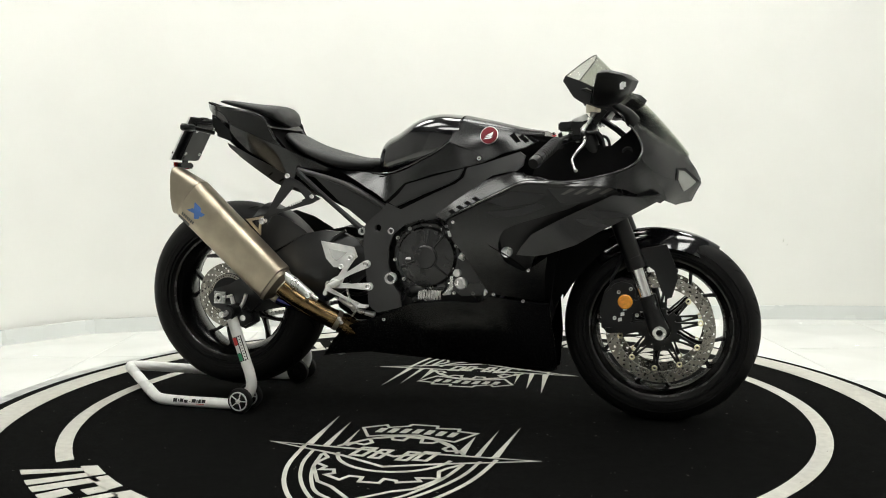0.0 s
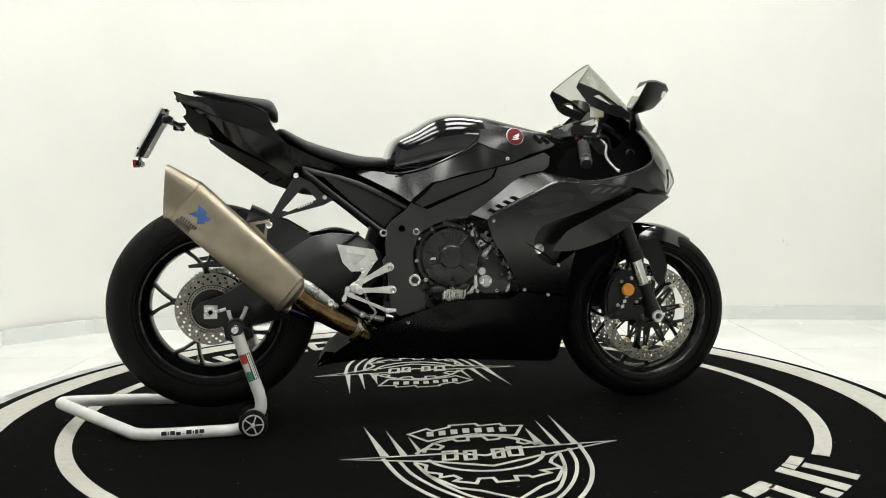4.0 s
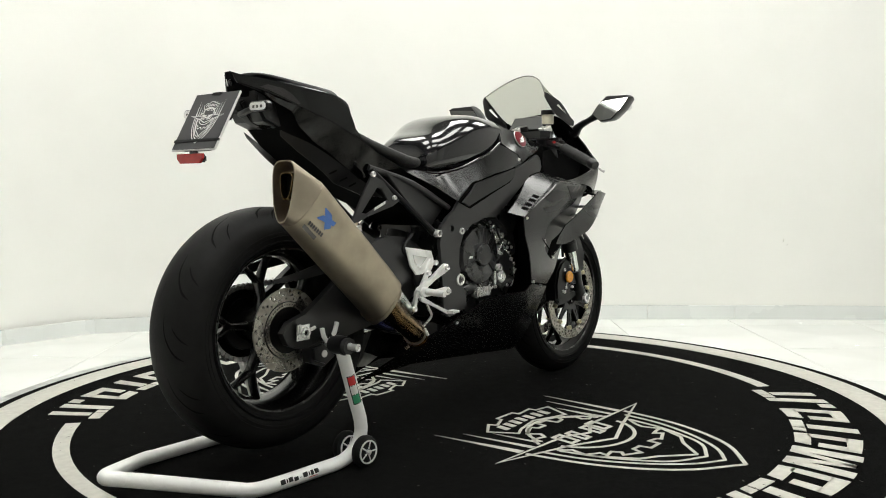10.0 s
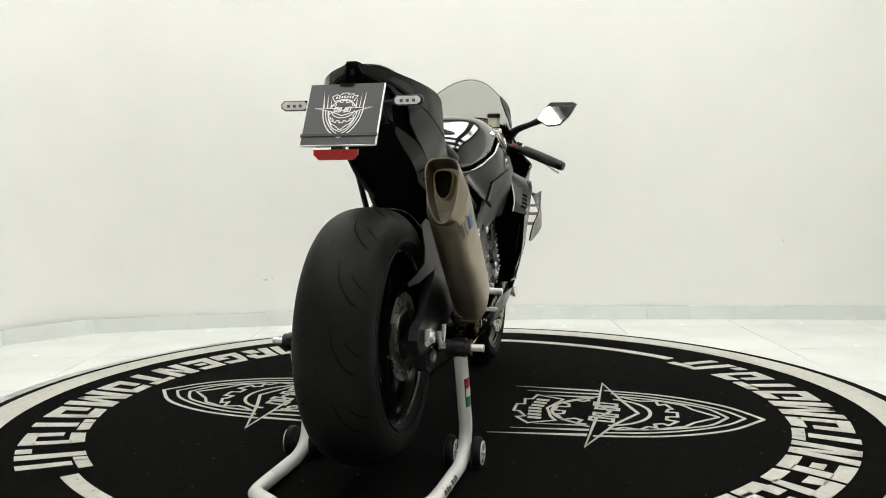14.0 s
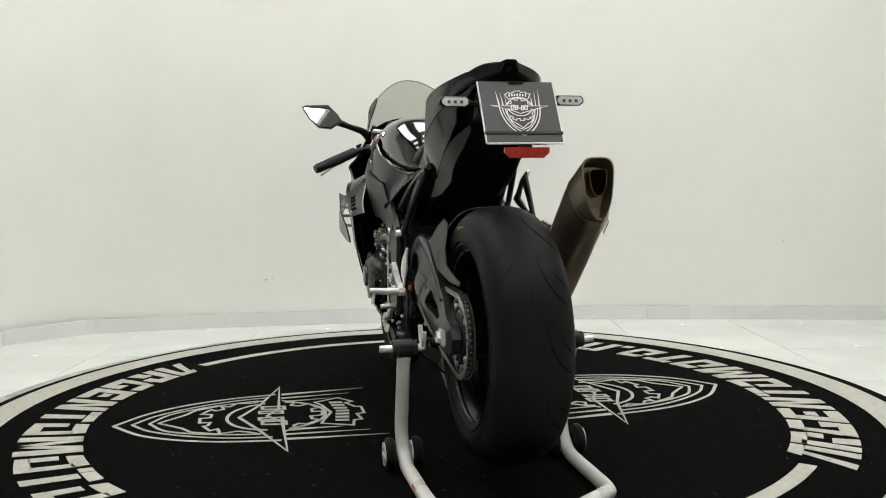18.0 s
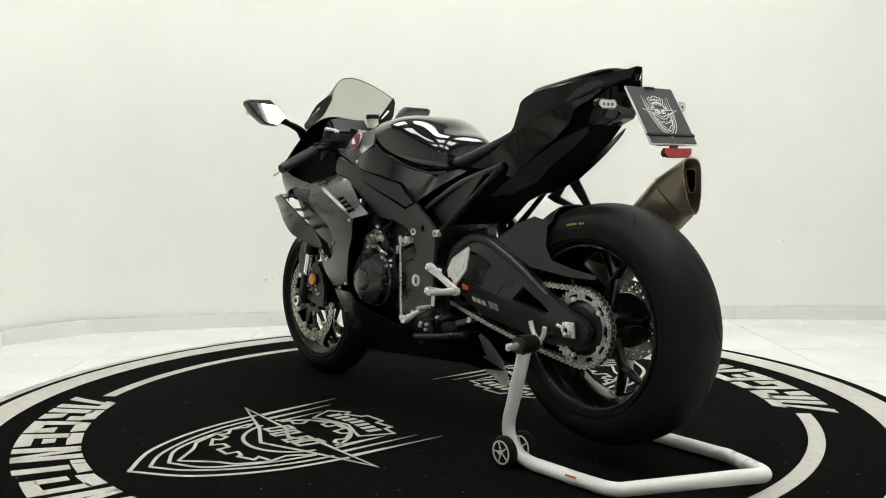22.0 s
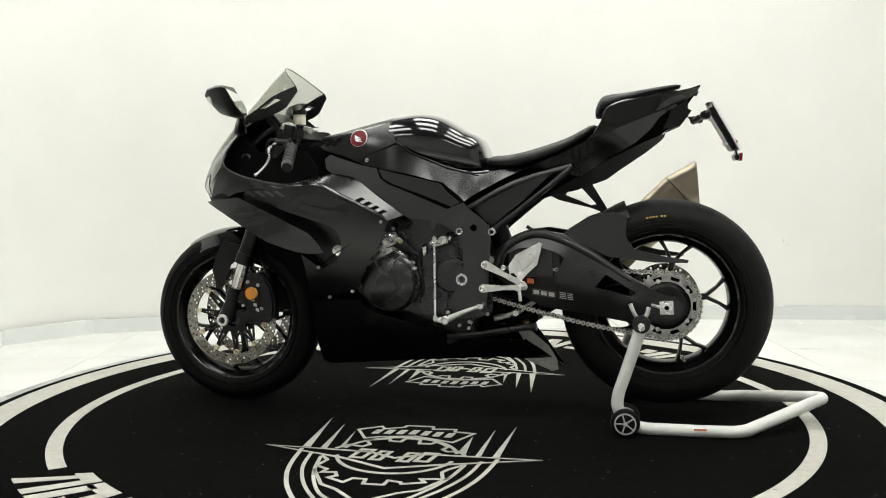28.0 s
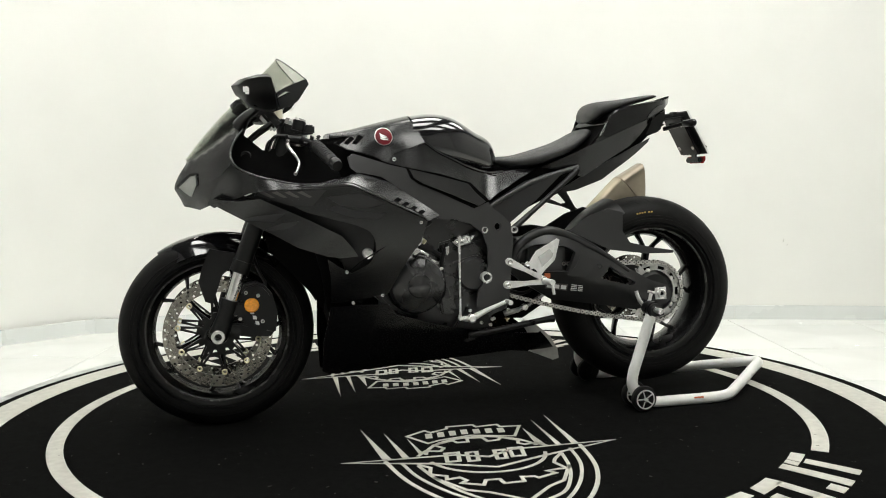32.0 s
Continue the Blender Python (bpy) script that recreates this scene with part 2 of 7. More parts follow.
def even_sheet(outline, holes=(), cut=0.025):
    """A flat xz sheet of even triangles within an outline, with holes."""
    loops = []
    for loop in (outline, *holes):
        fine = []
        for (x0, z0), (x1, z1) in zip(loop, list(loop[1:]) + [loop[0]]):
            n = max(1, math.ceil(math.hypot(x1 - x0, z1 - z0) / cut - 0.2))
            fine += [(x0 + (x1 - x0) * k / n, z0 + (z1 - z0) * k / n) for k in range(n)]
        loops.append(fine)
    rim = np.array([p for loop in loops for p in loop])
    pts = [Vector(p) for p in rim]
    edges, at = [], 0
    for loop in loops:
        edges += [(at + k, at + (k + 1) % len(loop)) for k in range(len(loop))]
        at += len(loop)

    def within(x, z):
        return inside(x, z, loops[0]) and not any(inside(x, z, h) for h in loops[1:])

    lo, hi = rim.min(0), rim.max(0)
    row, z = 0, lo[1] + cut * 0.43
    while z < hi[1]:
        x = lo[0] + cut * (0.25 if row % 2 else 0.75)
        while x < hi[0]:
            if np.min(np.hypot(rim[:, 0] - x, rim[:, 1] - z)) > cut * 0.55 and within(x, z):
                pts.append(Vector((x, z)))
            x += cut
        z += cut * 0.866
        row += 1
    vs, _, fs, _, _, _ = delaunay_2d_cdt(pts, edges, [], 0, 1e-6)
    bm = bmesh.new()
    bv = [bm.verts.new((v.x, 0, v.y)) for v in vs]
    for f in fs:
        x, z = sum(vs[i].x for i in f) / len(f), sum(vs[i].y for i in f) / len(f)
        if within(x, z):
            bm.faces.new([bv[i] for i in f])
    bmesh.ops.delete(bm, geom=[v for v in bm.verts if not v.link_faces], context="VERTS")
    return bm


def plate(outline, field, side=-1, thick=0.004, cut=0.025, holes=(), lift=0.0, rim=0.0025):
    """A shell over an outline in xz that follows field(x, z) sideways; side -1 is the right of the machine."""
    bm = even_sheet(outline, holes, cut)
    for v in bm.verts:
        v.co.y = field(v.co.x, v.co.z) + lift
    faces = list(bm.faces)
    got = bmesh.ops.extrude_face_region(bm, geom=faces)
    up = [v for v in got["geom"] if isinstance(v, bmesh.types.BMVert)]
    for v in up:
        v.co.y += thick
    if rim:
        bmesh.ops.recalc_face_normals(bm, faces=bm.faces)
        top = set(up)
        es = [e for e in bm.edges if e.verts[0] in top and e.verts[1] in top and e.calc_face_angle(0) > 0.7]
        bmesh.ops.bevel(bm, geom=es, offset=rim, segments=2, affect="EDGES", clamp_overlap=True)
    for v in bm.verts:
        v.co.y *= side
    return bm


def oval(x, zc, hw, hh, n=28, e=2.6, yc=0.0, low=None):
    """A rounded ring across x; e is its squareness, low the squareness below the middle."""
    out = []
    for k in range(n):
        a = 2 * math.pi * k / n
        c, s = math.cos(a), math.sin(a)
        ee = e if s >= 0 or low is None else low
        out.append((x, yc + hw * math.copysign(abs(c) ** (2 / ee), c), zc + hh * math.copysign(abs(s) ** (2 / ee), s)))
    return out


def box(cx, cy, cz, sx, sy, sz, bev=0.0, bm=None):
    own = bmesh.new()
    bmesh.ops.create_cube(own, size=1)
    for v in own.verts:
        v.co = Vector((cx + v.co.x * sx, cy + v.co.y * sy, cz + v.co.z * sz))
    if bev:
        bmesh.ops.bevel(own, geom=list(own.edges), offset=bev, segments=2, affect="EDGES")
    if bm is None:
        return own
    me = bpy.data.meshes.new("piece")
    own.to_mesh(me)
    own.free()
    bm.from_mesh(me)
    bpy.data.meshes.remove(me)
    return bm


def turn_in_place(bm, m):
    bmesh.ops.transform(bm, matrix=m, verts=bm.verts)
    return bm


def stroke(points, width, closed=False):
    """A flat ribbon on the ground along xy points."""
    bm = bmesh.new()
    pts = [Vector((p[0], p[1])) for p in points]
    n = len(pts)
    rows = []
    for i, p in enumerate(pts):
        a = pts[i - 1] if (i or closed) else p
        b = pts[(i + 1) % n] if (i + 1 < n or closed) else p
        d1 = (p - a).normalized() if (p - a).length > 1e-9 else (b - p).normalized()
        d2 = (b - p).normalized() if (b - p).length > 1e-9 else d1
        t = (d1 + d2)
        t = t.normalized() if t.length > 0.2 else d1
        nrm = Vector((-t.y, t.x))
        w = width / 2 / max(0.45, abs(nrm.dot(Vector((-d1.y, d1.x)))))
        rows.append((p + nrm * w, p - nrm * w))
    vs = [(bm.verts.new((*a, 0)), bm.verts.new((*b, 0))) for a, b in rows]
    for i in range(n if closed else n - 1):
        a, b = vs[i], vs[(i + 1) % n]
        bm.faces.new((a[0], a[1], b[1], b[0]))
    return bm


def fill_xy(points):
    bm = bmesh.new()
    bm.faces.new([bm.verts.new((x, y, 0)) for x, y in points])
    bmesh.ops.triangulate(bm, faces=bm.faces)
    return bm


def raise_sheet(bm, z0, h):
    got = bmesh.ops.extrude_face_region(bm, geom=list(bm.faces))
    up = {v for v in got["geom"] if isinstance(v, bmesh.types.BMVert)}
    for v in bm.verts:
        v.co.z = z0 + (h if v in up else 0)
    return bm


# ---- the studio ----
FLOOR_Z = -0.045
ROOM = [(-1.40, 1.86), (-1.86, 1.75), (-2.20, 1.42), (-2.30, 0.9), (-2.9, 0.8), (-3.5, -3.0), (-4.2, -7.0), (4.2, -7.0), (3.5, -3.0), (2.9, 1.5), (2.50, 1.88)]
BACK = [(-0.5, 1.99), (0.7, 2.05), (1.67, 1.98)]
HEIGHT = 3.2


def wall_run(name, p, q, h=HEIGHT, t=0.12, dark=False, paint=None):
    p, q = Vector(p), Vector(q)
    d = (q - p).normalized()
    nrm = Vector((-d.y, d.x))
    bm = bmesh.new()
    pts = [p, q, q + nrm * t, p + nrm * t]
    skin(bm, [[(v.x, v.y, FLOOR_Z) for v in pts], [(v.x, v.y, FLOOR_Z + h) for v in pts]])
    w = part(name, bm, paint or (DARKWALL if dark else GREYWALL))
    return tagged(w, "unseen showroom wall, its tone set for the reflections" if dark else "unseen studio side wall, its grey set for the reflections", "wall", kind="structure")


def build_room():
    floor = part("floor", box(0.0, -0.1, FLOOR_Z - 0.06, 8.8, 4.6, 0.1), GROUT)
    tagged(floor, "white glossy square floor tiles with thin joints", "floor", kind="structure")
    # unseen floor behind the viewpoint, its grey set by what the bike mirrors
    back = part("floor_showroom", box(0.0, -4.8, FLOOR_Z - 0.05, 8.8, 4.78, 0.1), SHOWFLOOR)
    tagged(back, "unseen showroom floor, its grey set for the reflections", "floor", kind="structure")
    n = len(ROOM)
    names = ["wall_corner_bevel", "wall_left_bevel", "wall_left_back", "wall_left_return", "wall_showroom_left", "wall_showroom_side", "wall_showroom_rear", "wall_showroom_right", "wall_right_return", "wall_right", "wall_back"]
    # unseen side and showroom walls, added to shape the reflections
    for i in range(n):
        if 2 < i < 10:
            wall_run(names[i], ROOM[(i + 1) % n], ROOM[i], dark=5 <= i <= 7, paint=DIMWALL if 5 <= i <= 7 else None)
    # the rounded left corner is one sheet
    line = smooth_line([(*p, 0) for p in [ROOM[3], ROOM[2], ROOM[1], ROOM[0], *BACK, ROOM[10], (2.9, 1.80)]], 8)
    bm = bmesh.new()
    rings = []
    for z in (FLOOR_Z, FLOOR_Z + HEIGHT):
        rings.append([(p.x, p.y, z) for p in line] + [(p.x * 1.06, p.y + 0.12, z) for p in reversed(line)])
    skin(bm, rings)
    corner = part("wall_back", bm, WALL, angle=60)
    tagged(corner, "white studio backdrop wall bending round the corner", "wall", kind="structure")
    # a few scuffs on the paint
    for sx, sz, w, h, lean in ((-0.97, 0.215, 0.012, 0.006, 0.3), (-0.93, 0.222, 0.006, 0.003, -0.2), (1.93, 0.40, 0.004, 0.011, 0.1), (1.95, 0.375, 0.003, 0.005, 0.4)):
        i = min(range(len(line)), key=lambda k: abs(line[k].x - sx) + (9 if line[k].y < 1.6 else 0))
        j = i + 1 if line[i].x < sx else i - 1
        f = (sx - line[i].x) / (line[j].x - line[i].x)
        wy = line[i].y + (line[j].y - line[i].y) * f
        bm = skin(bmesh.new(), [[(sx + u * w + v * h * lean, wy + d, sz + v * h) for u, v in ((-1, -0.4), (-0.3, -1), (0.8, -0.6), (1, 0.5), (0.1, 1), (-0.8, 0.7))] for d in (-0.0016, 0.002)])
        part("scuff", bm, mat("wall_scuff", (0.62, 0.61, 0.57), 0.8, vary=0.2, scale=90), corner)
    # skirting tiles along the walls that are seen
    board = tagged(new("baseboard"), "low glossy white tile skirting along the wall", "skirting", kind="structure")
    for a, b in ((ROOM[0], BACK[0]), (BACK[0], BACK[1]), (BACK[1], BACK[2]), (BACK[2], ROOM[10]), (ROOM[1], ROOM[0]), (ROOM[2], ROOM[1]), (ROOM[3], ROOM[2])):
        a, b = Vector(a), Vector(b)
        d = b - a
        k = max(1, round(min(d.length, 4.6) / 0.6))
        u = d.normalized()
        nrm = Vector((u.y, -u.x))
        for i in range(k):
            p, q = a + u * (i * d.length / k + 0.002), a + u * ((i + 1) * d.length / k - 0.002)
            bm = bmesh.new()
            pts = [p, q, q + nrm * 0.011, p + nrm * 0.011]
            skin(bm, [[(v.x, v.y, FLOOR_Z) for v in pts], [(v.x, v.y, FLOOR_Z + 0.078) for v in pts]])
            part("skirting_tile", bm, SKIRT, board)
    top = part("ceiling", box(0.0, -2.5, FLOOR_Z + HEIGHT + 0.05, 8.8, 9.4, 0.1), CEIL)
    tagged(top, "dark studio ceiling with light panels", "ceiling", kind="structure")
    # floor tiles
    bm = box(0, 0, 0, 0.645, 0.645, 0.011, 0.001)
    me = part("tile", bm, TILE, floor)
    first = me
    k = 0
    for ix in range(-7, 6):
        for iy in range(-7, 5):
            x, y = 0.97 + 0.648 * (ix + 0.5), 1.11 + 0.648 * (iy + 0.5)
            if not (-3.6 < x < 3.6 and -2.4 < y < 2.3):
                continue
            ob = first if k == 0 else new("tile", first.data)
            ob.parent = floor
            ob.location = (x, y, FLOOR_Z - 0.0055)
            k += 1


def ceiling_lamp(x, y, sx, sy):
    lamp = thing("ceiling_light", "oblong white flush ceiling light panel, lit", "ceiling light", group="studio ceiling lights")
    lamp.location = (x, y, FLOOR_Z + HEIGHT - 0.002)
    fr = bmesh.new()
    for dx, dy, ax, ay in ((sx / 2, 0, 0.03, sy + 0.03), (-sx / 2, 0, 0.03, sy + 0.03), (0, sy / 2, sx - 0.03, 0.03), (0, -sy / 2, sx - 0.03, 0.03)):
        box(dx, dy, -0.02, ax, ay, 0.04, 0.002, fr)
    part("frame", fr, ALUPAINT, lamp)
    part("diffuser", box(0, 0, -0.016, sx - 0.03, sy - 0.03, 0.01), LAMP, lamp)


build_room()
for lx in (-1.34, 0.22, 1.78):
    for ly in (-2.05, -0.55, 0.95):
        ceiling_lamp(lx, ly, 1.04, 0.76)
# two unseen lamps added to brighten the showroom the mirrors and flanks reflect
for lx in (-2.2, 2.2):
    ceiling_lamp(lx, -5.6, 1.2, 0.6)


# ---- the turning platform ----
platform = thing("turntable", "round revolving platform with a black printed carpet on the tiled floor", "turntable")


def upright(bm):
    """Turn a shape lathed about y so that its axis is z."""
    return turn_in_place(bm, Matrix.Rotation(radians(90), 4, "X"))


base = part("turntable_base", upright(lathe([(0.0, FLOOR_Z), (1.578, FLOOR_Z), (1.586, FLOOR_Z + 0.006), (1.580, -0.014), (1.566, -0.0065), (0.0, -0.0065)], (0, 0, 0), 128, closed=False)), LIP)
base.location = (-0.034, 0.030, 0)
tagged(base, "grey metal base rim round the revolving platform", "turntable base", kind="structure")
part("carpet", upright(lathe([(0, -0.006), (1.540, -0.006), (1.548, -0.003), (1.540, 0.0), (0, 0.0)], (0.006, 0, -0.004), 128, closed=False)), CARPET, platform, "black short-pile carpet")
SHEET = 0.0012


def print_part(name, bm, label=""):
    return part(name, raise_sheet(bm, 0.0004, SHEET), PRINT, platform, label)


RING_X, RING_Y = 0.010, 0.008


def ring_xy(r0, r1, a0, a1, n):
    bm = bmesh.new()
    full = abs(a1 - a0) >= 360
    vs = []
    for k in range(n if full else n + 1):
        a = radians(a0 + (a1 - a0) * k / n)
        vs.append((bm.verts.new((RING_X + r0 * math.cos(a), RING_Y + r0 * math.sin(a), 0)), bm.verts.new((RING_X + r1 * math.cos(a), RING_Y + r1 * math.sin(a), 0))))
    for k in range(n):
        a, b = vs[k], vs[(k + 1) % len(vs)]
        bm.faces.new((a[0], a[1], b[1], b[0]))
    return bm


print_part("outer_ring", ring_xy(1.396, 1.503, 0, 360, 180), "off-white printed ring")
for a in (0, 180):
    print_part("inner_arc", ring_xy(1.165, 1.211, -40.8 + a, 43.4 + a, 60))

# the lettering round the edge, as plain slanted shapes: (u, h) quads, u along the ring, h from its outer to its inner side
PRONGS = [[(0, 0), (0.30, 0), (0.56, 0.80), (0.36, 0.80)], [(0.20, 0.78), (1, 0.78), (1, 1), (0.32, 1)], [(0.70, 0), (1, 0), (1, 0.80), (0.74, 0.80)]]
STEP_BLOCK = [[(0, 0), (0.32, 0), (0.32, 0.84), (0, 0.84)], [(0, 0.76), (0.95, 0.76), (0.88, 1), (0, 1)], [(0.50, 0), (0.92, 0), (0.76, 0.40), (0.40, 0.40)], [(0.64, 0.52), (1, 0.52), (1, 0.78), (0.64, 0.78)]]
HOOK = [[(0, 0), (1, 0), (1, 0.24), (0.06, 0.24)], [(0, 0.22), (0.32, 0.22), (0.32, 0.80), (0.06, 0.80)], [(0.10, 0.76), (0.98, 0.76), (0.90, 1), (0.16, 1)], [(0.68, 0.22), (1, 0.22), (1, 0.50), (0.54, 0.50)]]
BRACKET = [[(0, 0), (1, 0), (0.92, 0.25), (0, 0.25)], [(0, 0.23), (0.34, 0.23), (0.34, 0.80), (0, 0.80)], [(0, 0.77), (1, 0.77), (0.92, 1), (0, 1)], [(0.42, 0.40), (0.80, 0.40), (0.74, 0.60), (0.42, 0.60)]]
ARCH = [[(0, 0), (0.32, 0), (0.32, 1), (0.06, 1)], [(0.68, 0), (0.94, 0), (1, 1), (0.68, 1)], [(0.22, 1), (0.44, 1), (0.78, 0), (0.60, 0)]]
CAPPED = [[(0.32, 0), (0.68, 0), (0.68, 0.76), (0.32, 0.76)], [(0.32, 0.80), (1.05, 0.80), (1.0, 1), (0.32, 1)], [(-0.05, 0.80), (0.26, 0.80), (0.26, 1), (0.0, 1)]]
LOOP = [[(0, 0.04), (1, 0), (1, 0.24), (0, 0.24)], [(0, 0.22), (0.30, 0.22), (0.30, 0.64), (0, 0.64)], [(0.72, 0.22), (1, 0.22), (1, 0.80), (0.72, 0.80)], [(0.04, 0.74), (1, 0.76), (0.94, 1), (0.10, 0.98)]]
COMB = [[(0, 0), (0.24, 0), (0.26, 1), (0.04, 1)], [(0.18, 1), (0.36, 1), (0.58, 0.06), (0.44, 0.06)], [(0.44, 0.06), (0.58, 0.06), (0.80, 1), (0.64, 1)], [(0.76, 0), (1, 0), (1, 1), (0.74, 1)]]
POST = [[(0.0, 0), (1.0, 0), (1.0, 1), (0.0, 1)]]
DOT = [[(0.0, 0), (1.0, 0), (1.0, 0.24), (0.0, 0.24)]]
RING_MARKS = [(48.3, 6.2, PRONGS), (55.3, 6.2, STEP_BLOCK), (62.0, 6.0, HOOK), (68.8, 6.0, BRACKET), (75.8, 6.4, ARCH), (82.8, 5.6, CAPPED), (89.6, 5.8, LOOP), (98.0, 8.6, COMB), (106.6, 5.8, LOOP),
              (113.6, 5.6, CAPPED), (120.8, 5.8, LOOP), (126.6, 1.9, DOT), (129.4, 2.0, POST), (133.6, 5.0, CAPPED)]
for half_turn in (0, 180):
    for at, wide, shape in RING_MARKS:
        bm = bmesh.new()
        for cell in shape:
            pts = []
            for k, (u0, h0) in enumerate(cell):
                u1, h1 = cell[(k + 1) % 4]
                for f in (0, 0.25, 0.5, 0.75):
                    u, h = u0 + (u1 - u0) * f, h0 + (h1 - h0) * f
                    r, ang = 1.303 - 0.185 * h, radians(at + half_turn + wide * (u - 0.5) + 1.7 * (h - 0.5))
                    pts.append((RING_X + r * math.cos(ang), RING_Y + r * math.sin(ang), 0))
            bm.faces.new([bm.verts.new(p) for p in pts])
        print_part("block_mark", bm)

# the printed shield, drawn once about its centre and laid twice
EMB_X, EMB_Y = 0.02, -0.511


def emblem_pieces(bold=1.0):
    rib = [(-0.160, -0.319), (-0.097, -0.275), (-0.083, -0.300), (-0.026, -0.273), (-0.022, -0.254), (0.061, -0.253), (0.065, -0.278), (0.135, -0.270), (0.137, -0.295), (0.197, -0.304), (0.151, -0.400), (0.126, -0.393), (0.027, -0.359), (-0.074, -0.382), (-0.115, -0.402)]
    gear_top = [(-0.168, -0.510), (-0.138, -0.471), (-0.097, -0.483), (-0.081, -0.458), (-0.103, -0.424), (-0.040, -0.395), (-0.032, -0.418), (0.001, -0.419), (0.007, -0.386), (0.052, -0.389), (0.058, -0.428), (0.091, -0.425), (0.106, -0.403), (0.147, -0.444), (0.137, -0.470), (0.152, -0.487), (0.185, -0.479), (0.210, -0.516)]
    gear_low = [(-0.183, -0.579), (-0.156, -0.613), (-0.169, -0.663), (-0.131, -0.687), (-0.137, -0.713), (-0.101, -0.706), (-0.089, -0.732), (-0.107, -0.748), (-0.057, -0.776), (-0.042, -0.743), (-0.006, -0.745), (-0.003, -0.778), (0.050, -0.777), (0.053, -0.744), (0.087, -0.750), (0.093, -0.763), (0.148, -0.741), (0.133, -0.719), (0.170, -0.712), (0.189, -0.713), (0.175, -0.659), (0.188, -0.632), (0.224, -0.587)]
    star = [(-0.370, -0.514), (-0.065, -0.526), (0.021, -0.566), (0.102, -0.520), (0.412, -0.517), (0.166, -0.598), (0.018, -0.655), (-0.126, -0.587)]
    spikes = [[(-0.283, -0.213), (-0.268, -0.510), (-0.244, -0.511)], [(-0.221, -0.273), (-0.212, -0.513), (-0.193, -0.514)], [(-0.164, -0.342), (-0.160, -0.506), (-0.148, -0.486)],
              [(0.313, -0.211), (0.285, -0.515), (0.305, -0.511)], [(0.254, -0.258), (0.237, -0.518), (0.253, -0.514)], [(0.199, -0.334), (0.184, -0.489), (0.209, -0.511)]]
    out = [("ribbon_outline", stroke(rib, 0.009 * bold, True)), ("gear_outline", stroke(gear_top, 0.010 * bold)), ("gear_outline", stroke(gear_low, 0.010 * bold)),
           ("star_outline", stroke(star, 0.011 * bold, True))]
    for s in spikes:
        out.append(("spike", fill_xy(s)))
    for t0, t1 in ((12, 168), (192, 348)):
        ell = [(EMB_X + 0.167 * math.cos(radians(t)), -0.535 + 0.158 * math.sin(radians(t))) for t in np.linspace(t0, t1, 24)]
        out.append(("ring_outline", stroke(ell, 0.011 * bold)))
    for s in (-1, 1):
        for line, w in (([(0.283, -0.53), (0.264, -0.66), (0.238, -0.755), (0.192, -0.855), (0.122, -0.95), (0.0, -1.040)], 0.012),
                        ([(0.243, -0.555), (0.222, -0.68), (0.168, -0.81), (0.088, -0.922), (0.0, -0.984)], 0.010),
                        ([(0.204, -0.59), (0.182, -0.70), (0.146, -0.795), (0.094, -0.878), (0.0, -0.932)], 0.010)):
            out.append(("shield_line", stroke(smooth_line([(EMB_X + s * a, y, 0) for a, y in line], 4), w * bold)))
        out.append(("shield_line", stroke([(EMB_X + s * a, y) for a, y in ((0.186, -0.690), (0.128, -0.798), (0.078, -0.828), (0.0, -0.905))], 0.010 * bold)))
    # the two rows of lettering as slanted bars
    for k in range(7):
        x = EMB_X - 0.115 + k * 0.0375
        y = -0.318 - 0.012 * abs(k - 3) / 3
        out.append(("bar_mark", fill_xy([(x - 0.015, y - 0.024), (x + 0.006, y - 0.024), (x + 0.013, y + 0.020), (x - 0.008, y + 0.020)])))
    for x, w in ((-0.10, 0.042), (-0.045, 0.034), (0.035, 0.034), (0.085, 0.042)):
        y = -0.54 - 0.02 * (1 - abs(x) / 0.12)
        frame_line = [(EMB_X + x - w / 2, y - 0.036), (EMB_X + x + w / 2 - 0.008, y - 0.036), (EMB_X + x + w / 2 + 0.006, y + 0.036), (EMB_X + x - w / 2 + 0.012, y + 0.036)]
        out.append(("bar_mark", stroke(frame_line, 0.012 * bold, True)))
    return out


for half_turn in (0, 180):
    for name, bm in emblem_pieces():
        if half_turn:
            turn_in_place(bm, Matrix.Rotation(math.pi, 4, "Z") @ Matrix.Translation((-0.025, 0, 0)) @ Matrix.Translation((0.0, -0.012, 0)))
        print_part(name, bm)


# ---- the motorcycle: x forward, y to its left, z up ----
bike = thing("motorcycle", "black sport motorcycle with titanium silencer on a white paddock stand", "motorcycle")
RW, FW = (-0.735, 0.370), (0.722, 0.296)


def both(name, make, material, label=""):
    """The same panel on both flanks."""
    return [part(name, make(s), material, bike, label) for s in (-1, 1)]


# flank field of the fairing: (x, z) -> half width
class Curved:
    """A smooth low-order height over (x, z) fitted to given points."""

    def __init__(self, points):
        p = np.array(points, float)
        self.w = np.linalg.lstsq(np.array([self.terms(x, z) for x, z, y in p]), p[:, 2], rcond=None)[0]

    def terms(self, x, z):
        z = z - 0.6
        return [1, x, z, x * x, x * z, z * z, x ** 3]

    def __call__(self, x, z):
        return float(np.dot(self.terms(x, z), self.w))


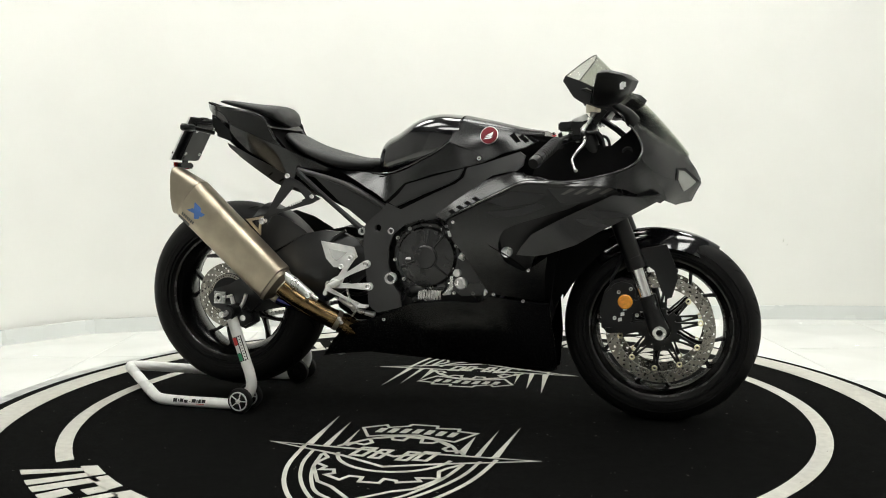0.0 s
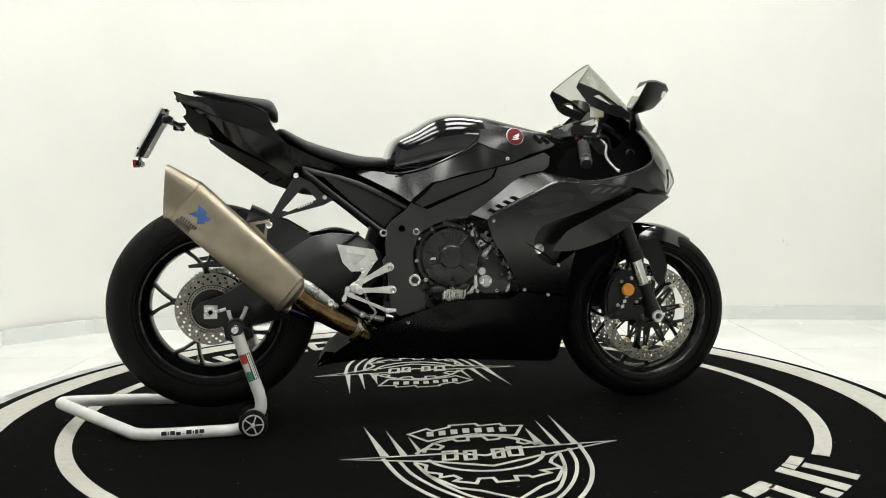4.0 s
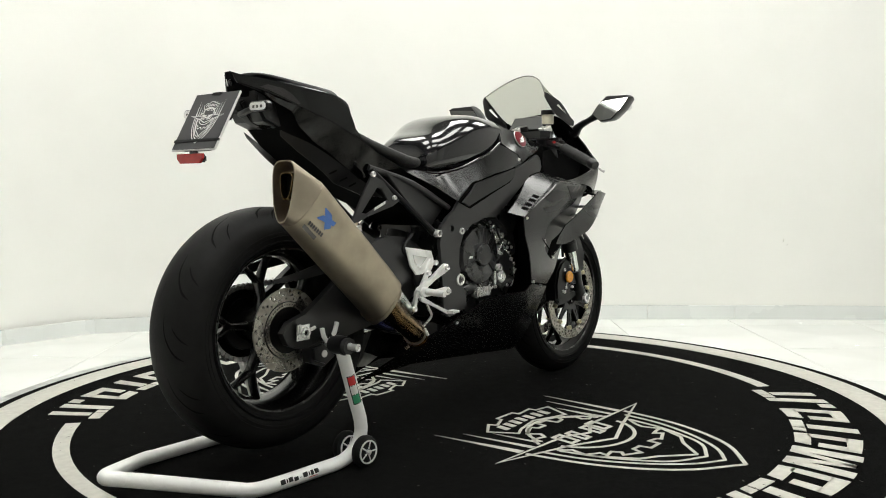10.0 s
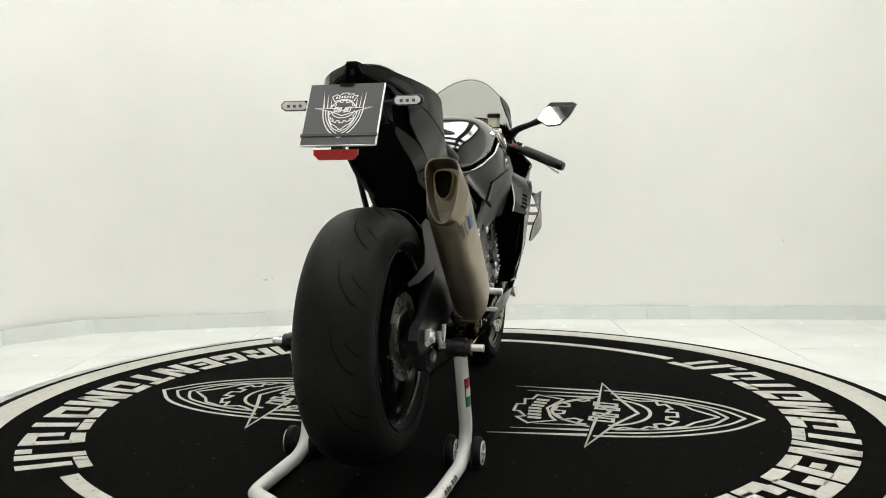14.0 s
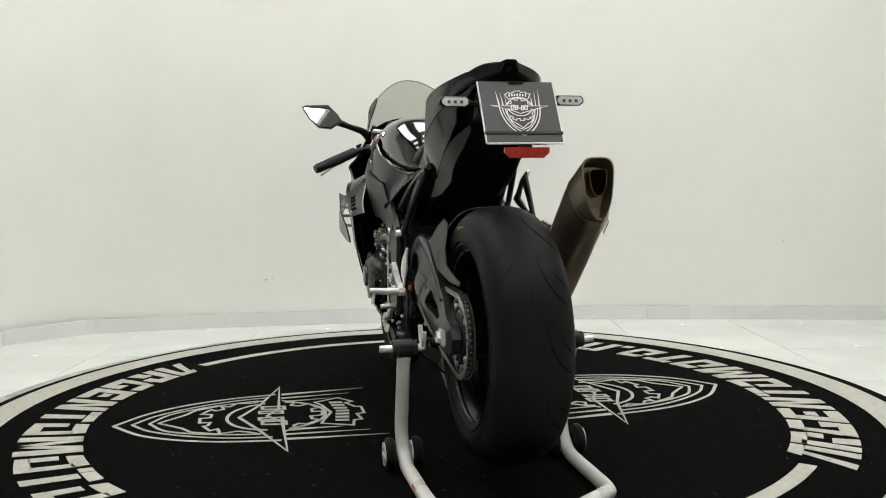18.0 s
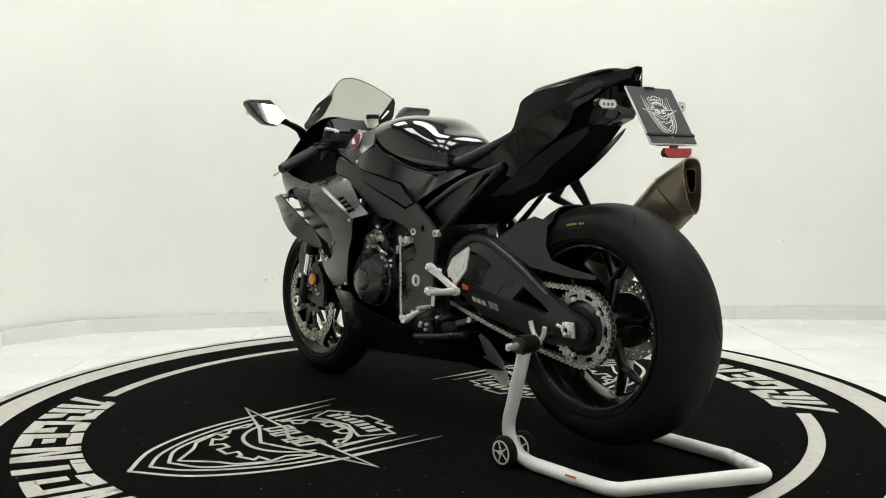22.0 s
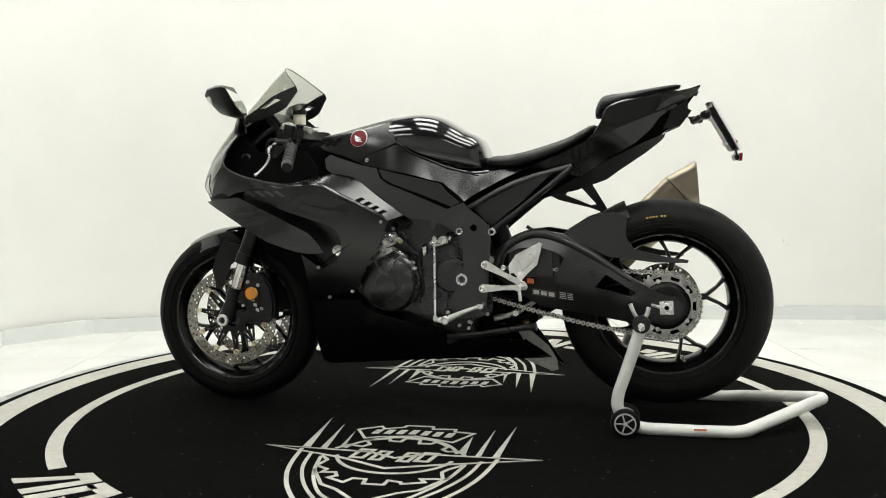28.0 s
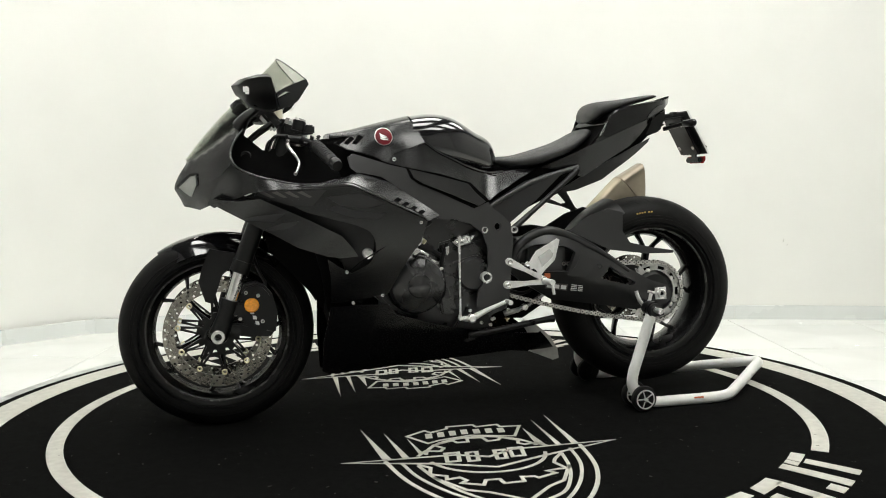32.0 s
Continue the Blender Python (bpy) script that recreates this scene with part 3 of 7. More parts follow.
FLANK = Curved([(0.098, 0.64, 0.274), (0.12, 0.635, 0.268), (0.20, 0.693, 0.270), (0.27, 0.725, 0.266), (0.335, 0.75, 0.256), (0.42, 0.745, 0.246), (0.55, 0.745, 0.222), (0.634, 0.75, 0.203),
                (0.60, 0.66, 0.198), (0.54, 0.61, 0.210), (0.40, 0.545, 0.233), (0.276, 0.543, 0.244), (0.30, 0.65, 0.264), (0.42, 0.68, 0.247), (0.16, 0.53, 0.250), (0.22, 0.415, 0.222), (0.341, 0.489, 0.227)])
BELLYF = Field([
    (0.38, 0.42, 0.186), (0.22, 0.415, 0.220), (0.39, 0.28, 0.12), (0.39, 0.15, 0.035), (0.20, 0.16, 0.04), (0.22, 0.29, 0.170), (0.0, 0.38, 0.205), (-0.13, 0.34, 0.190), (-0.25, 0.30, 0.178),
    (-0.22, 0.165, 0.04), (-0.42, 0.155, 0.015), (-0.33, 0.24, 0.115), (0.0, 0.165, 0.04), (0.0, 0.28, 0.165), (-0.2, 0.25, 0.135)], 0.001)


def SIDE(x, z):
    f = min(1.0, max(0.0, (z - 0.37) / 0.09))
    f = f * f * (3 - 2 * f)
    return (FLANK(x, z) * f if f else 0) + (BELLYF(x, z) * (1 - f) if f < 1 else 0)


SIDE_COWL = [(0.100, 0.637), (0.12, 0.652), (0.20, 0.691), (0.27, 0.723), (0.325, 0.746)] + [(0.385, 0.748), (0.463, 0.738)] + [(0.546, 0.741), (0.602, 0.732), (0.541, 0.713), (0.462, 0.672)] + [(0.410, 0.658), (0.370, 0.646), (0.323, 0.633), (0.292, 0.621), (0.273, 0.610), (0.262, 0.594), (0.255, 0.572), (0.255, 0.549), (0.264, 0.528), (0.279, 0.510), (0.326, 0.485), (0.358, 0.502), (0.398, 0.530), (0.389, 0.478), (0.384, 0.390), (0.366, 0.390), (0.218, 0.415), (0.192, 0.463), (0.158, 0.524), (0.120, 0.577)]
both("side_cowl", lambda s: plate(SIDE_COWL, SIDE, s, 0.004), SATIN, "satin black side fairing")
UPPER_STRIP = ([(0.055, 0.655)] + [(0.146, 0.717), (0.196, 0.753), (0.231, 0.778), (0.265, 0.787), (0.320, 0.782), (0.368, 0.766)] + [(0.412, 0.754), (0.465, 0.752), (0.518, 0.759), (0.589, 0.775), (0.641, 0.796), (0.668, 0.822), (0.685, 0.787), (0.724, 0.733), (0.740, 0.698), (0.721, 0.686), (0.621, 0.728)]
               + [(0.541, 0.739), (0.463, 0.739), (0.384, 0.746)] + [(0.325, 0.748), (0.27, 0.725), (0.20, 0.693), (0.12, 0.654), (0.098, 0.640)])
STRIP = Field([(0.098, 0.64, 0.277), (0.12, 0.655, 0.277), (0.20, 0.693, 0.273), (0.27, 0.725, 0.268), (0.335, 0.75, 0.258), (0.42, 0.745, 0.248), (0.55, 0.745, 0.226), (0.66, 0.74, 0.202), (0.73, 0.695, 0.160),
               (0.055, 0.655, 0.240), (0.146, 0.717, 0.228), (0.196, 0.753, 0.212), (0.279, 0.786, 0.196), (0.35, 0.785, 0.196), (0.44, 0.760, 0.212), (0.55, 0.770, 0.212), (0.634, 0.795, 0.212), (0.665, 0.82, 0.214), (0.70, 0.76, 0.196)], 0.0006)
both("upper_cowl", lambda s: plate(UPPER_STRIP, STRIP, s, 0.004, cut=0.016), SATIN, "satin black upper fairing edge")
DUCT = Field([(0.714, 0.704, 0.224), (0.60, 0.67, 0.256), (0.60, 0.62, 0.256), (0.50, 0.66, 0.272), (0.52, 0.58, 0.275), (0.42, 0.60, 0.272), (0.40, 0.55, 0.262), (0.36, 0.57, 0.262), (0.735, 0.685, 0.19)])
DUCT_WALL = [(0.652, 0.703), (0.585, 0.728), (0.494, 0.710), (0.415, 0.690), (0.353, 0.661), (0.275, 0.638), (0.239, 0.599), (0.239, 0.533), (0.274, 0.485), (0.336, 0.472), (0.362, 0.545), (0.459, 0.579), (0.564, 0.627)]
DUCT_SKIN = [(0.726, 0.699), (0.592, 0.713), (0.571, 0.703), (0.453, 0.649), (0.358, 0.600), (0.325, 0.562), (0.311, 0.538), (0.358, 0.534), (0.401, 0.540), (0.488, 0.570), (0.554, 0.608), (0.627, 0.645), (0.696, 0.682)]
both("winglet_duct", lambda s: plate(DUCT_SKIN, DUCT, s, 0.005), SATIN, "satin black winglet duct panel")
for s in (-1, 1):
    top = [(0.722, 0.150, 0.712), (0.722, 0.205, 0.708), (0.700, 0.222, 0.703), (0.640, 0.238, 0.699), (0.600, 0.244, 0.697), (0.600, 0.195, 0.706), (0.640, 0.165, 0.712)]
    bm = skin(bmesh.new(), [[(x, s * y, z + dz) for x, y, z in top] for dz in (0.0, 0.006)])
    bmesh.ops.bevel(bm, geom=list(bm.edges), offset=0.002, segments=2, affect="EDGES")
    part("duct_bridge", bm, SATIN, bike)
    part("duct_inner_wall", plate(DUCT_WALL, SIDE, s, 0.003, cut=0.03, lift=-0.026, rim=0), BLACKP, bike)
    for k, (x, z) in enumerate(((0.60, 0.665), (0.55, 0.635), (0.49, 0.60))):
        bm = bmesh.new()
        y0, y1 = 0.18, DUCT(x, z)
        skin(bm, [[(x - 0.05, s * y, z - 0.012), (x - 0.02, s * y, z - 0.006), (x + 0.015, s * y, z - 0.004), (x - 0.02, s * y, z - 0.012)] for y in (y0, y1)])
        part("winglet_blade", bm, BLACKP, bike)
BELLY = ([(-0.249, 0.297), (-0.133, 0.339), (-0.079, 0.360), (-0.025, 0.380), (0.090, 0.388), (0.188, 0.386), (0.224, 0.407), (0.376, 0.382), (0.393, 0.382)]
         + [(0.402, 0.257)] + [(0.401, 0.150), (0.377, 0.137), (0.229, 0.149), (0.002, 0.168), (-0.224, 0.188)] + [(-0.360, 0.170), (-0.417, 0.155)] + [(-0.353, 0.220)] + [(-0.306, 0.262)])
BELLY_LEFT = [(-0.302, 0.256), (-0.179, 0.264), (-0.071, 0.280), (0.019, 0.301), (0.110, 0.327), (0.183, 0.348), (0.216, 0.384), (0.295, 0.383), (0.361, 0.378), (0.384, 0.378)] + BELLY[9:]
both("belly_cowl", lambda s: plate(BELLY if s < 0 else BELLY_LEFT, SIDE, s, 0.004, lift=0.001), SATIN, "satin black belly fairing")
# underside of the belly, front radiator shroud
bm = bmesh.new()
skin(bm, [[(0.34, -0.06, 0.20), (0.34, 0.06, 0.20), (0.30, 0.06, 0.20), (0.30, -0.06, 0.20)],
          [(0.395, -0.15, 0.38), (0.395, 0.15, 0.38), (0.31, 0.15, 0.38), (0.31, -0.15, 0.38)],
          [(0.41, -0.17, 0.48), (0.41, 0.17, 0.48), (0.34, 0.17, 0.48), (0.34, -0.17, 0.48)],
          [(0.46, -0.185, 0.66), (0.46, 0.185, 0.66), (0.42, 0.185, 0.66), (0.42, -0.185, 0.66)]])
part("radiator", bm, DEEP, bike, "black finned radiator")
# black sheets added to block the see-through gap between flank and engine
for s in (-1, 1):
    rows = []
    for x, z, y0 in ((0.300, 0.39, 0.125), (0.275, 0.47, 0.130), (0.262, 0.56, 0.140), (0.255, 0.64, 0.140), (0.262, 0.700, 0.140), (0.275, 0.722, 0.140)):
        y1 = SIDE(x, z) - 0.003
        rows.append([(x, s * y0, z), (x - 0.01, s * y1, z), (x - 0.006, s * y1, z), (x + 0.004, s * y0, z)])
    part("flank_gap_filler", skin(bmesh.new(), rows), DEEP, bike, "black filler added to darken the gap beside the radiator")

SHROUD = [(0.400, 0.539), (0.481, 0.574), (0.577, 0.602), (0.566, 0.552), (0.499, 0.484), (0.432, 0.408), (0.402, 0.358), (0.393, 0.431)]
both("inner_shroud", lambda s: plate(SHROUD, Field([(0.38, 0.5, 0.15), (0.55, 0.6, 0.16), (0.4, 0.42, 0.13), (0.5, 0.52, 0.14)]), s, 0.003, cut=0.04), DEEP)
# the bright folded edge along the top of the flank
RIDGE = [(0.102, 0.643), (0.12, 0.655), (0.20, 0.693), (0.27, 0.725), (0.325, 0.748), (0.38, 0.748), (0.45, 0.747), (0.50, 0.746)]
for s in (-1, 1):
    line = smooth_line([(x, 0, z) for x, z in RIDGE], 4)
    rows = []
    for i, p in enumerate(line):
        f = min(1.0, 6 * i / len(line), 5 * (len(line) - 1 - i) / len(line)) * 0.9 + 0.1
        y = STRIP(p.x, p.z)
        rows.append([(p.x, s * (y + q[0] * f + 0.003), p.z + q[1] * f) for q in ((0.006, -0.003), (0.006, 0.001), (0.001, 0.005), (-0.010, 0.009), (-0.016, 0.002), (-0.004, -0.006))])
    part("cowl_ridge", skin(bmesh.new(), rows), SATIN, bike, "satin black folded fairing edge", angle=50)
# black block added to close the light gap under the seat
part("seat_gap_filler", box(-0.255, 0, 0.783, 0.22, 0.19, 0.05, 0.01), DEEP, bike)
part("inner_tray", box(-0.255, 0, 0.72, 0.13, 0.19, 0.09, 0.02), DEEP, bike)
# nose
NOSE_CREASE = [(0.668, 0.815, 0.214), (0.700, 0.781, 0.200), (0.735, 0.763, 0.160), (0.772, 0.752, 0.102), (0.804, 0.746, 0.056), (0.840, 0.742, 0.004)]
NOSE_UP = Field(NOSE_CREASE + [(0.575, 0.975, 0.135), (0.66, 0.92, 0.118), (0.74, 0.865, 0.076), (0.80, 0.82, 0.030), (0.838, 0.765, 0.004), (0.78, 0.785, 0.080), (0.72, 0.82, 0.160), (0.64, 0.88, 0.194), (0.605, 0.93, 0.166)], 0.0003)
NOSE_LOW = Field(NOSE_CREASE + [(0.685, 0.775, 0.203), (0.712, 0.728, 0.172), (0.735, 0.692, 0.130), (0.765, 0.678, 0.055), (0.790, 0.684, 0.028), (0.812, 0.688, 0.004), (0.825, 0.715, 0.004), (0.77, 0.715, 0.082)], 0.0003)


def NOSE(x, z):
    edge = np.interp(x, [p[0] for p in NOSE_CREASE], [p[1] for p in NOSE_CREASE])
    return NOSE_UP(x, z) if z >= edge else NOSE_LOW(x, z)


CREASE_XZ = [(x, z) for x, z, y in NOSE_CREASE]
NOSE_TOP_OUT = [(0.575, 0.978), (0.66, 0.922), (0.74, 0.867), (0.80, 0.822), (0.825, 0.785), (0.838, 0.757)] + CREASE_XZ[::-1] + [(0.671, 0.850), (0.657, 0.882), (0.632, 0.918), (0.602, 0.950)]
NOSE_LOW_OUT = CREASE_XZ + [(0.825, 0.715), (0.812, 0.688), (0.79, 0.684), (0.765, 0.678), (0.735, 0.692), (0.712, 0.728), (0.685, 0.775)]
both("nose_cowl", lambda s: plate(NOSE_TOP_OUT, NOSE_UP, s, 0.003, cut=0.016, rim=0.001), SATIN, "satin black nose fairing")
both("nose_cheek", lambda s: plate(NOSE_LOW_OUT, NOSE_LOW, s, 0.003, cut=0.016, rim=0.001), SATIN, "satin black lower nose fairing")
# black copies set just inside the nose, added to keep its inside dark
both("nose_shade_sheet", lambda s: plate(NOSE_TOP_OUT, NOSE_UP, s, 0.002, cut=0.03, lift=-0.008, rim=0), DEEP)
LAMP_OUT = [(0.774, 0.782), (0.790, 0.781), (0.806, 0.766), (0.826, 0.747), (0.806, 0.729), (0.788, 0.718), (0.772, 0.752)]
both("headlight", lambda s: plate(LAMP_OUT, NOSE, s, 0.004, cut=0.02, lift=0.004), HEADGLASS, "slanted headlight lens, grey with the wall's painted reflection")
BROW_OUT = [(0.766, 0.752), (0.768, 0.790), (0.794, 0.789), (0.834, 0.750), (0.826, 0.747), (0.790, 0.781), (0.774, 0.782), (0.772, 0.752)]
both("headlight_surround", lambda s: plate(BROW_OUT, NOSE, s, 0.006, cut=0.03, lift=0.003), BLACKP)

# windscreen: a long curved pane from its rear edge down to the nose
SC = smooth_line([(0.521, 0, 1.142), (0.57, 0, 1.092), (0.62, 0, 1.037), (0.70, 0, 0.957), (0.76, 0, 0.888), (0.805, 0, 0.830)], 5)
SE = smooth_line([(0.440, 0.132, 1.066), (0.50, 0.150, 1.034), (0.575, 0.148, 0.978), (0.66, 0.120, 0.924), (0.74, 0.082, 0.869), (0.80, 0.034, 0.824)], 5)


def screen_grid(i0, i1, across=10, u0=-1.0, u1=1.0, thick=0.003, lift=0.0):
    bm = bmesh.new()
    rows = []
    for c, e in zip(SC[i0:i1], SE[i0:i1]):
        row = []
        for k in range(across + 1):
            u = u0 + (u1 - u0) * k / across
            v = abs(u) ** 1.9
            row.append(Vector((c.x + (e.x - c.x) * v, e.y * math.copysign(abs(u) ** 0.95, u), c.z + (e.z - c.z) * v + lift)))
        rows.append(row)
    top = [[bm.verts.new(p) for p in r] for r in rows]
    for a, b in zip(top, top[1:]):
        for k in range(across):
            bm.faces.new((a[k], a[k + 1], b[k + 1], b[k]))
    got = bmesh.ops.extrude_face_region(bm, geom=list(bm.faces))
    for v in got["geom"]:
        if isinstance(v, bmesh.types.BMVert):
            v.co += Vector((-0.6, 0, -0.8)) * thick
    return bm


part("windscreen", screen_grid(0, len(SC), 16, lift=0.003), SMOKE, bike, "lightly smoked clear windscreen")
edge_line = []
for k in range(25):
    u = -1 + k / 12
    v = abs(u) ** 1.9
    edge_line.append((SC[0].x + (SE[0].x - SC[0].x) * v, SE[0].y * math.copysign(abs(u) ** 0.95, u), SC[0].z + (SE[0].z - SC[0].z) * v + 0.003))
part("screen_edge", tube(edge_line, 0.0016, 6, 0), GREYGR, bike, "dark moulded edge of the windscreen")
for s in (-1, 1):
    part("screen_edge", tube([(p.x, s * p.y, p.z + 0.003) for p in SE[:16]], 0.0016, 6, 0), GREYGR, bike)
part("nose_top", screen_grid(13, len(SC), 12, lift=-0.006), GLOSS, bike)
# one more black sheet below the screen, added for the dark inside
part("screen_shade_sheet", screen_grid(11, len(SC), 12, lift=-0.014), DEEP, bike)
# black side fins of the screen with a long slot
FIN_FIELD = Field([(0.44, 1.06, 0.136), (0.50, 1.03, 0.152), (0.575, 0.975, 0.150), (0.45, 0.99, 0.149), (0.52, 0.96, 0.154), (0.62, 0.93, 0.148)])
FIN = [(0.433, 1.055), (0.440, 1.071), (0.478, 1.056), (0.516, 1.037), (0.579, 0.992), (0.614, 0.974), (0.609, 0.955), (0.570, 0.960), (0.534, 0.972), (0.490, 0.988), (0.467, 1.003)]
FIN_SLOT = [(0.486, 1.026), (0.506, 1.031), (0.556, 1.000), (0.542, 0.999)]
RIM_LINE = [(0.368, 0.766), (0.412, 0.754), (0.465, 0.752), (0.518, 0.759), (0.589, 0.775), (0.641, 0.796), (0.664, 0.818), (0.670, 0.848), (0.657, 0.882), (0.632, 0.918)]
for s in (-1, 1):
    part("cockpit_rim", tube([(x, s * ((STRIP(x, z) if z < 0.80 else NOSE(x, z)) + 0.001), z) for x, z in RIM_LINE], [0.002, 0.0045, 0.0048, 0.0048, 0.0045, 0.003], 10, 5), SATIN, bike, "rolled satin black cockpit edge", angle=60)
both("screen_fin", lambda s: plate(FIN, FIN_FIELD, s, 0.004, cut=0.03, holes=[FIN_SLOT]), BLACKP, "black slotted screen side fin")

# tank
TANK = [(-0.180, 0.795, 0.82, 0.06), (-0.170, 0.782, 0.862, 0.095), (-0.148, 0.778, 0.896, 0.120), (-0.10, 0.782, 0.921, 0.142), (-0.03, 0.790, 0.962, 0.164), (0.04, 0.80, 0.975, 0.176), (0.118, 0.81, 0.967, 0.180)]


def tank_ring(x, z0, z1, hw):
    mid = z0 + (z1 - z0) * 0.42
    out = []
    for k in range(36):
        a = 2 * math.pi * k / 36
        c, s = math.cos(a), math.sin(a)
        if s >= 0:
            y, z = hw * math.copysign(abs(c) ** 0.60, c), mid + (z1 - mid) * s ** 0.66
        else:
            y, z = hw * math.copysign(abs(c) ** 0.3, c), mid + (mid - z0) * s
        out.append((x, y, z))
    return out


def spline_rows(rows, steps):
    cols = np.array(rows, float)
    t = np.arange(len(rows))
    tt = np.linspace(0, len(rows) - 1, (len(rows) - 1) * steps + 1)
    out = []
    for q in tt:
        i = min(int(q), len(rows) - 2)
        f = q - i
        a, b, c, d = cols[max(i - 1, 0)], cols[i], cols[i + 1], cols[min(i + 2, len(rows) - 1)]
        out.append(0.5 * (2 * b + (c - a) * f + (2 * a - 5 * b + 4 * c - d) * f * f + (3 * b - a - 3 * c + d) * f ** 3))
    return out


part("fuel_tank", skin(bmesh.new(), [tank_ring(*r) for r in spline_rows(TANK, 4)]), GLOSS, bike, "gloss black fuel tank", angle=50)
COVER = [(0.121, 0.83, 0.967, 0.160), (0.16, 0.84, 0.958, 0.158), (0.20, 0.85, 0.949, 0.152), (0.26, 0.865, 0.934, 0.138), (0.31, 0.875, 0.922, 0.12), (0.37, 0.885, 0.912, 0.09)]
part("tank_cover", skin(bmesh.new(), [tank_ring(*r) for r in spline_rows(COVER, 3)]), SATIN, bike, "satin black tank front cover", angle=50)
HIP = Field([(-0.145, 0.79, 0.112), (-0.065, 0.80, 0.148), (0.043, 0.85, 0.178), (0.088, 0.885, 0.184), (0.19, 0.84, 0.190), (0.20, 0.82, 0.192), (0.05, 0.78, 0.203), (-0.05, 0.74, 0.194),
             (-0.115, 0.69, 0.184), (-0.13, 0.74, 0.148), (-0.20, 0.745, 0.152), (-0.20, 0.79, 0.105), (-0.28, 0.795, 0.108)], 0.0015)
HIP_OUT = [(-0.144, 0.778), (-0.064, 0.795), (0.042, 0.843), (0.087, 0.876), (0.118, 0.863), (0.184, 0.842), (0.207, 0.815), (0.139, 0.798), (0.041, 0.780), (-0.056, 0.751), (-0.101, 0.716), (-0.123, 0.695), (-0.154, 0.717), (-0.242, 0.765), (-0.311, 0.798), (-0.241, 0.793), (-0.185, 0.786)]
both("tank_side_cover", lambda s: plate(HIP_OUT, HIP, s, 0.004), SATIN, "satin black tank side cover")
SEAM_TOP = [(-0.190, 0.787), (-0.135, 0.784), (-0.064, 0.801), (0.0, 0.829), (0.045, 0.849), (0.090, 0.880)]
for s in (-1, 1):
    part("tank_seam", tube([(x, s * (HIP(x, z) + 0.0045), z) for x, z in SEAM_TOP], 0.0042, 10, 5), GLOSS, bike)
FRONT_SIDE = [(0.088, 0.877), (0.117, 0.947), (0.169, 0.929), (0.227, 0.918), (0.307, 0.896), (0.368, 0.878), (0.324, 0.856), (0.253, 0.837), (0.206, 0.815), (0.183, 0.841), (0.121, 0.863)]
both("tank_front_side", lambda s: plate(FRONT_SIDE, Field([(0.09, 0.885, 0.189), (0.118, 0.95, 0.150), (0.2, 0.93, 0.155), (0.2, 0.83, 0.192), (0.22, 0.90, 0.178), (0.33, 0.86, 0.172), (0.38, 0.885, 0.155), (0.30, 0.91, 0.150)]), s, 0.004), SATIN)

# frame spars and rear plate
SPAR = [(-0.115, 0.695), (-0.056, 0.747), (0.041, 0.776), (0.139, 0.795), (0.207, 0.811), (0.272, 0.832), (0.310, 0.844), (0.326, 0.832), (0.320, 0.802), (0.300, 0.786), (0.281, 0.784), (0.228, 0.774), (0.147, 0.717), (0.049, 0.642), (-0.004, 0.639), (-0.063, 0.620), (-0.099, 0.592), (-0.116, 0.547), (-0.118, 0.494), (-0.102, 0.431), (-0.082, 0.403), (-0.079, 0.358), (-0.160, 0.338), (-0.188, 0.360), (-0.194, 0.441), (-0.198, 0.513), (-0.203, 0.566), (-0.195, 0.620), (-0.169, 0.646), (-0.137, 0.669)]
SPARF = Field([(-0.19, 0.6, 0.165), (-0.19, 0.4, 0.165), (-0.1, 0.36, 0.165), (-0.1, 0.65, 0.172), (0.0, 0.73, 0.185), (0.13, 0.73, 0.200), (0.13, 0.79, 0.195), (0.25, 0.80, 0.195), (0.38, 0.86, 0.160), (0.40, 0.79, 0.182), (0.50, 0.762, 0.186), (0.45, 0.81, 0.170)])
FRAME_HOLES = [circle(-0.150, 0.612, 0.011, 12)]
# black discs added behind the frame bores to stop light coming through
both("bore_backing", lambda s: disc((-0.150, 0.612), 0.014, s * 0.150, s * 0.156, 16), DEEP)
both("frame_spar", lambda s: plate(SPAR, SPARF, s, 0.012, holes=FRAME_HOLES), FRAME, "satin black aluminium twin-spar frame")
PADP = [(-0.108, 0.692), (-0.072, 0.722), (-0.049, 0.749), (0.043, 0.773), (0.141, 0.796), (0.127, 0.768), (0.095, 0.750), (0.007, 0.717), (-0.084, 0.679)]
both("frame_pad", lambda s: plate(PADP, SPARF, s, 0.008, lift=0.014, rim=0.004), MATTE, "raised matte black frame cover")

# black core added to stop light showing through between tank and spars
part("frame_core", slab([(-0.185, 0.66), (-0.17, 0.785), (-0.05, 0.80), (0.08, 0.86), (0.12, 0.90), (0.30, 0.90), (0.440, 0.886), (0.462, 0.850), (0.43, 0.72), (0.22, 0.70), (0.10, 0.66), (0.0, 0.62), (-0.12, 0.60)], -0.128, 0.128, bev=0.01), DEEP, bike, "black filler added between the frame spars to block light leaks")
# black sheet painting the dark of the gap round the raised pad
both("pad_gap", lambda s: plate([(-0.122, 0.693), (-0.058, 0.753), (0.041, 0.780), (0.152, 0.803), (0.138, 0.768), (0.113, 0.750), (0.040, 0.720), (-0.070, 0.671)], SPARF, s, 0.002, lift=0.0115, rim=0), DEEP)

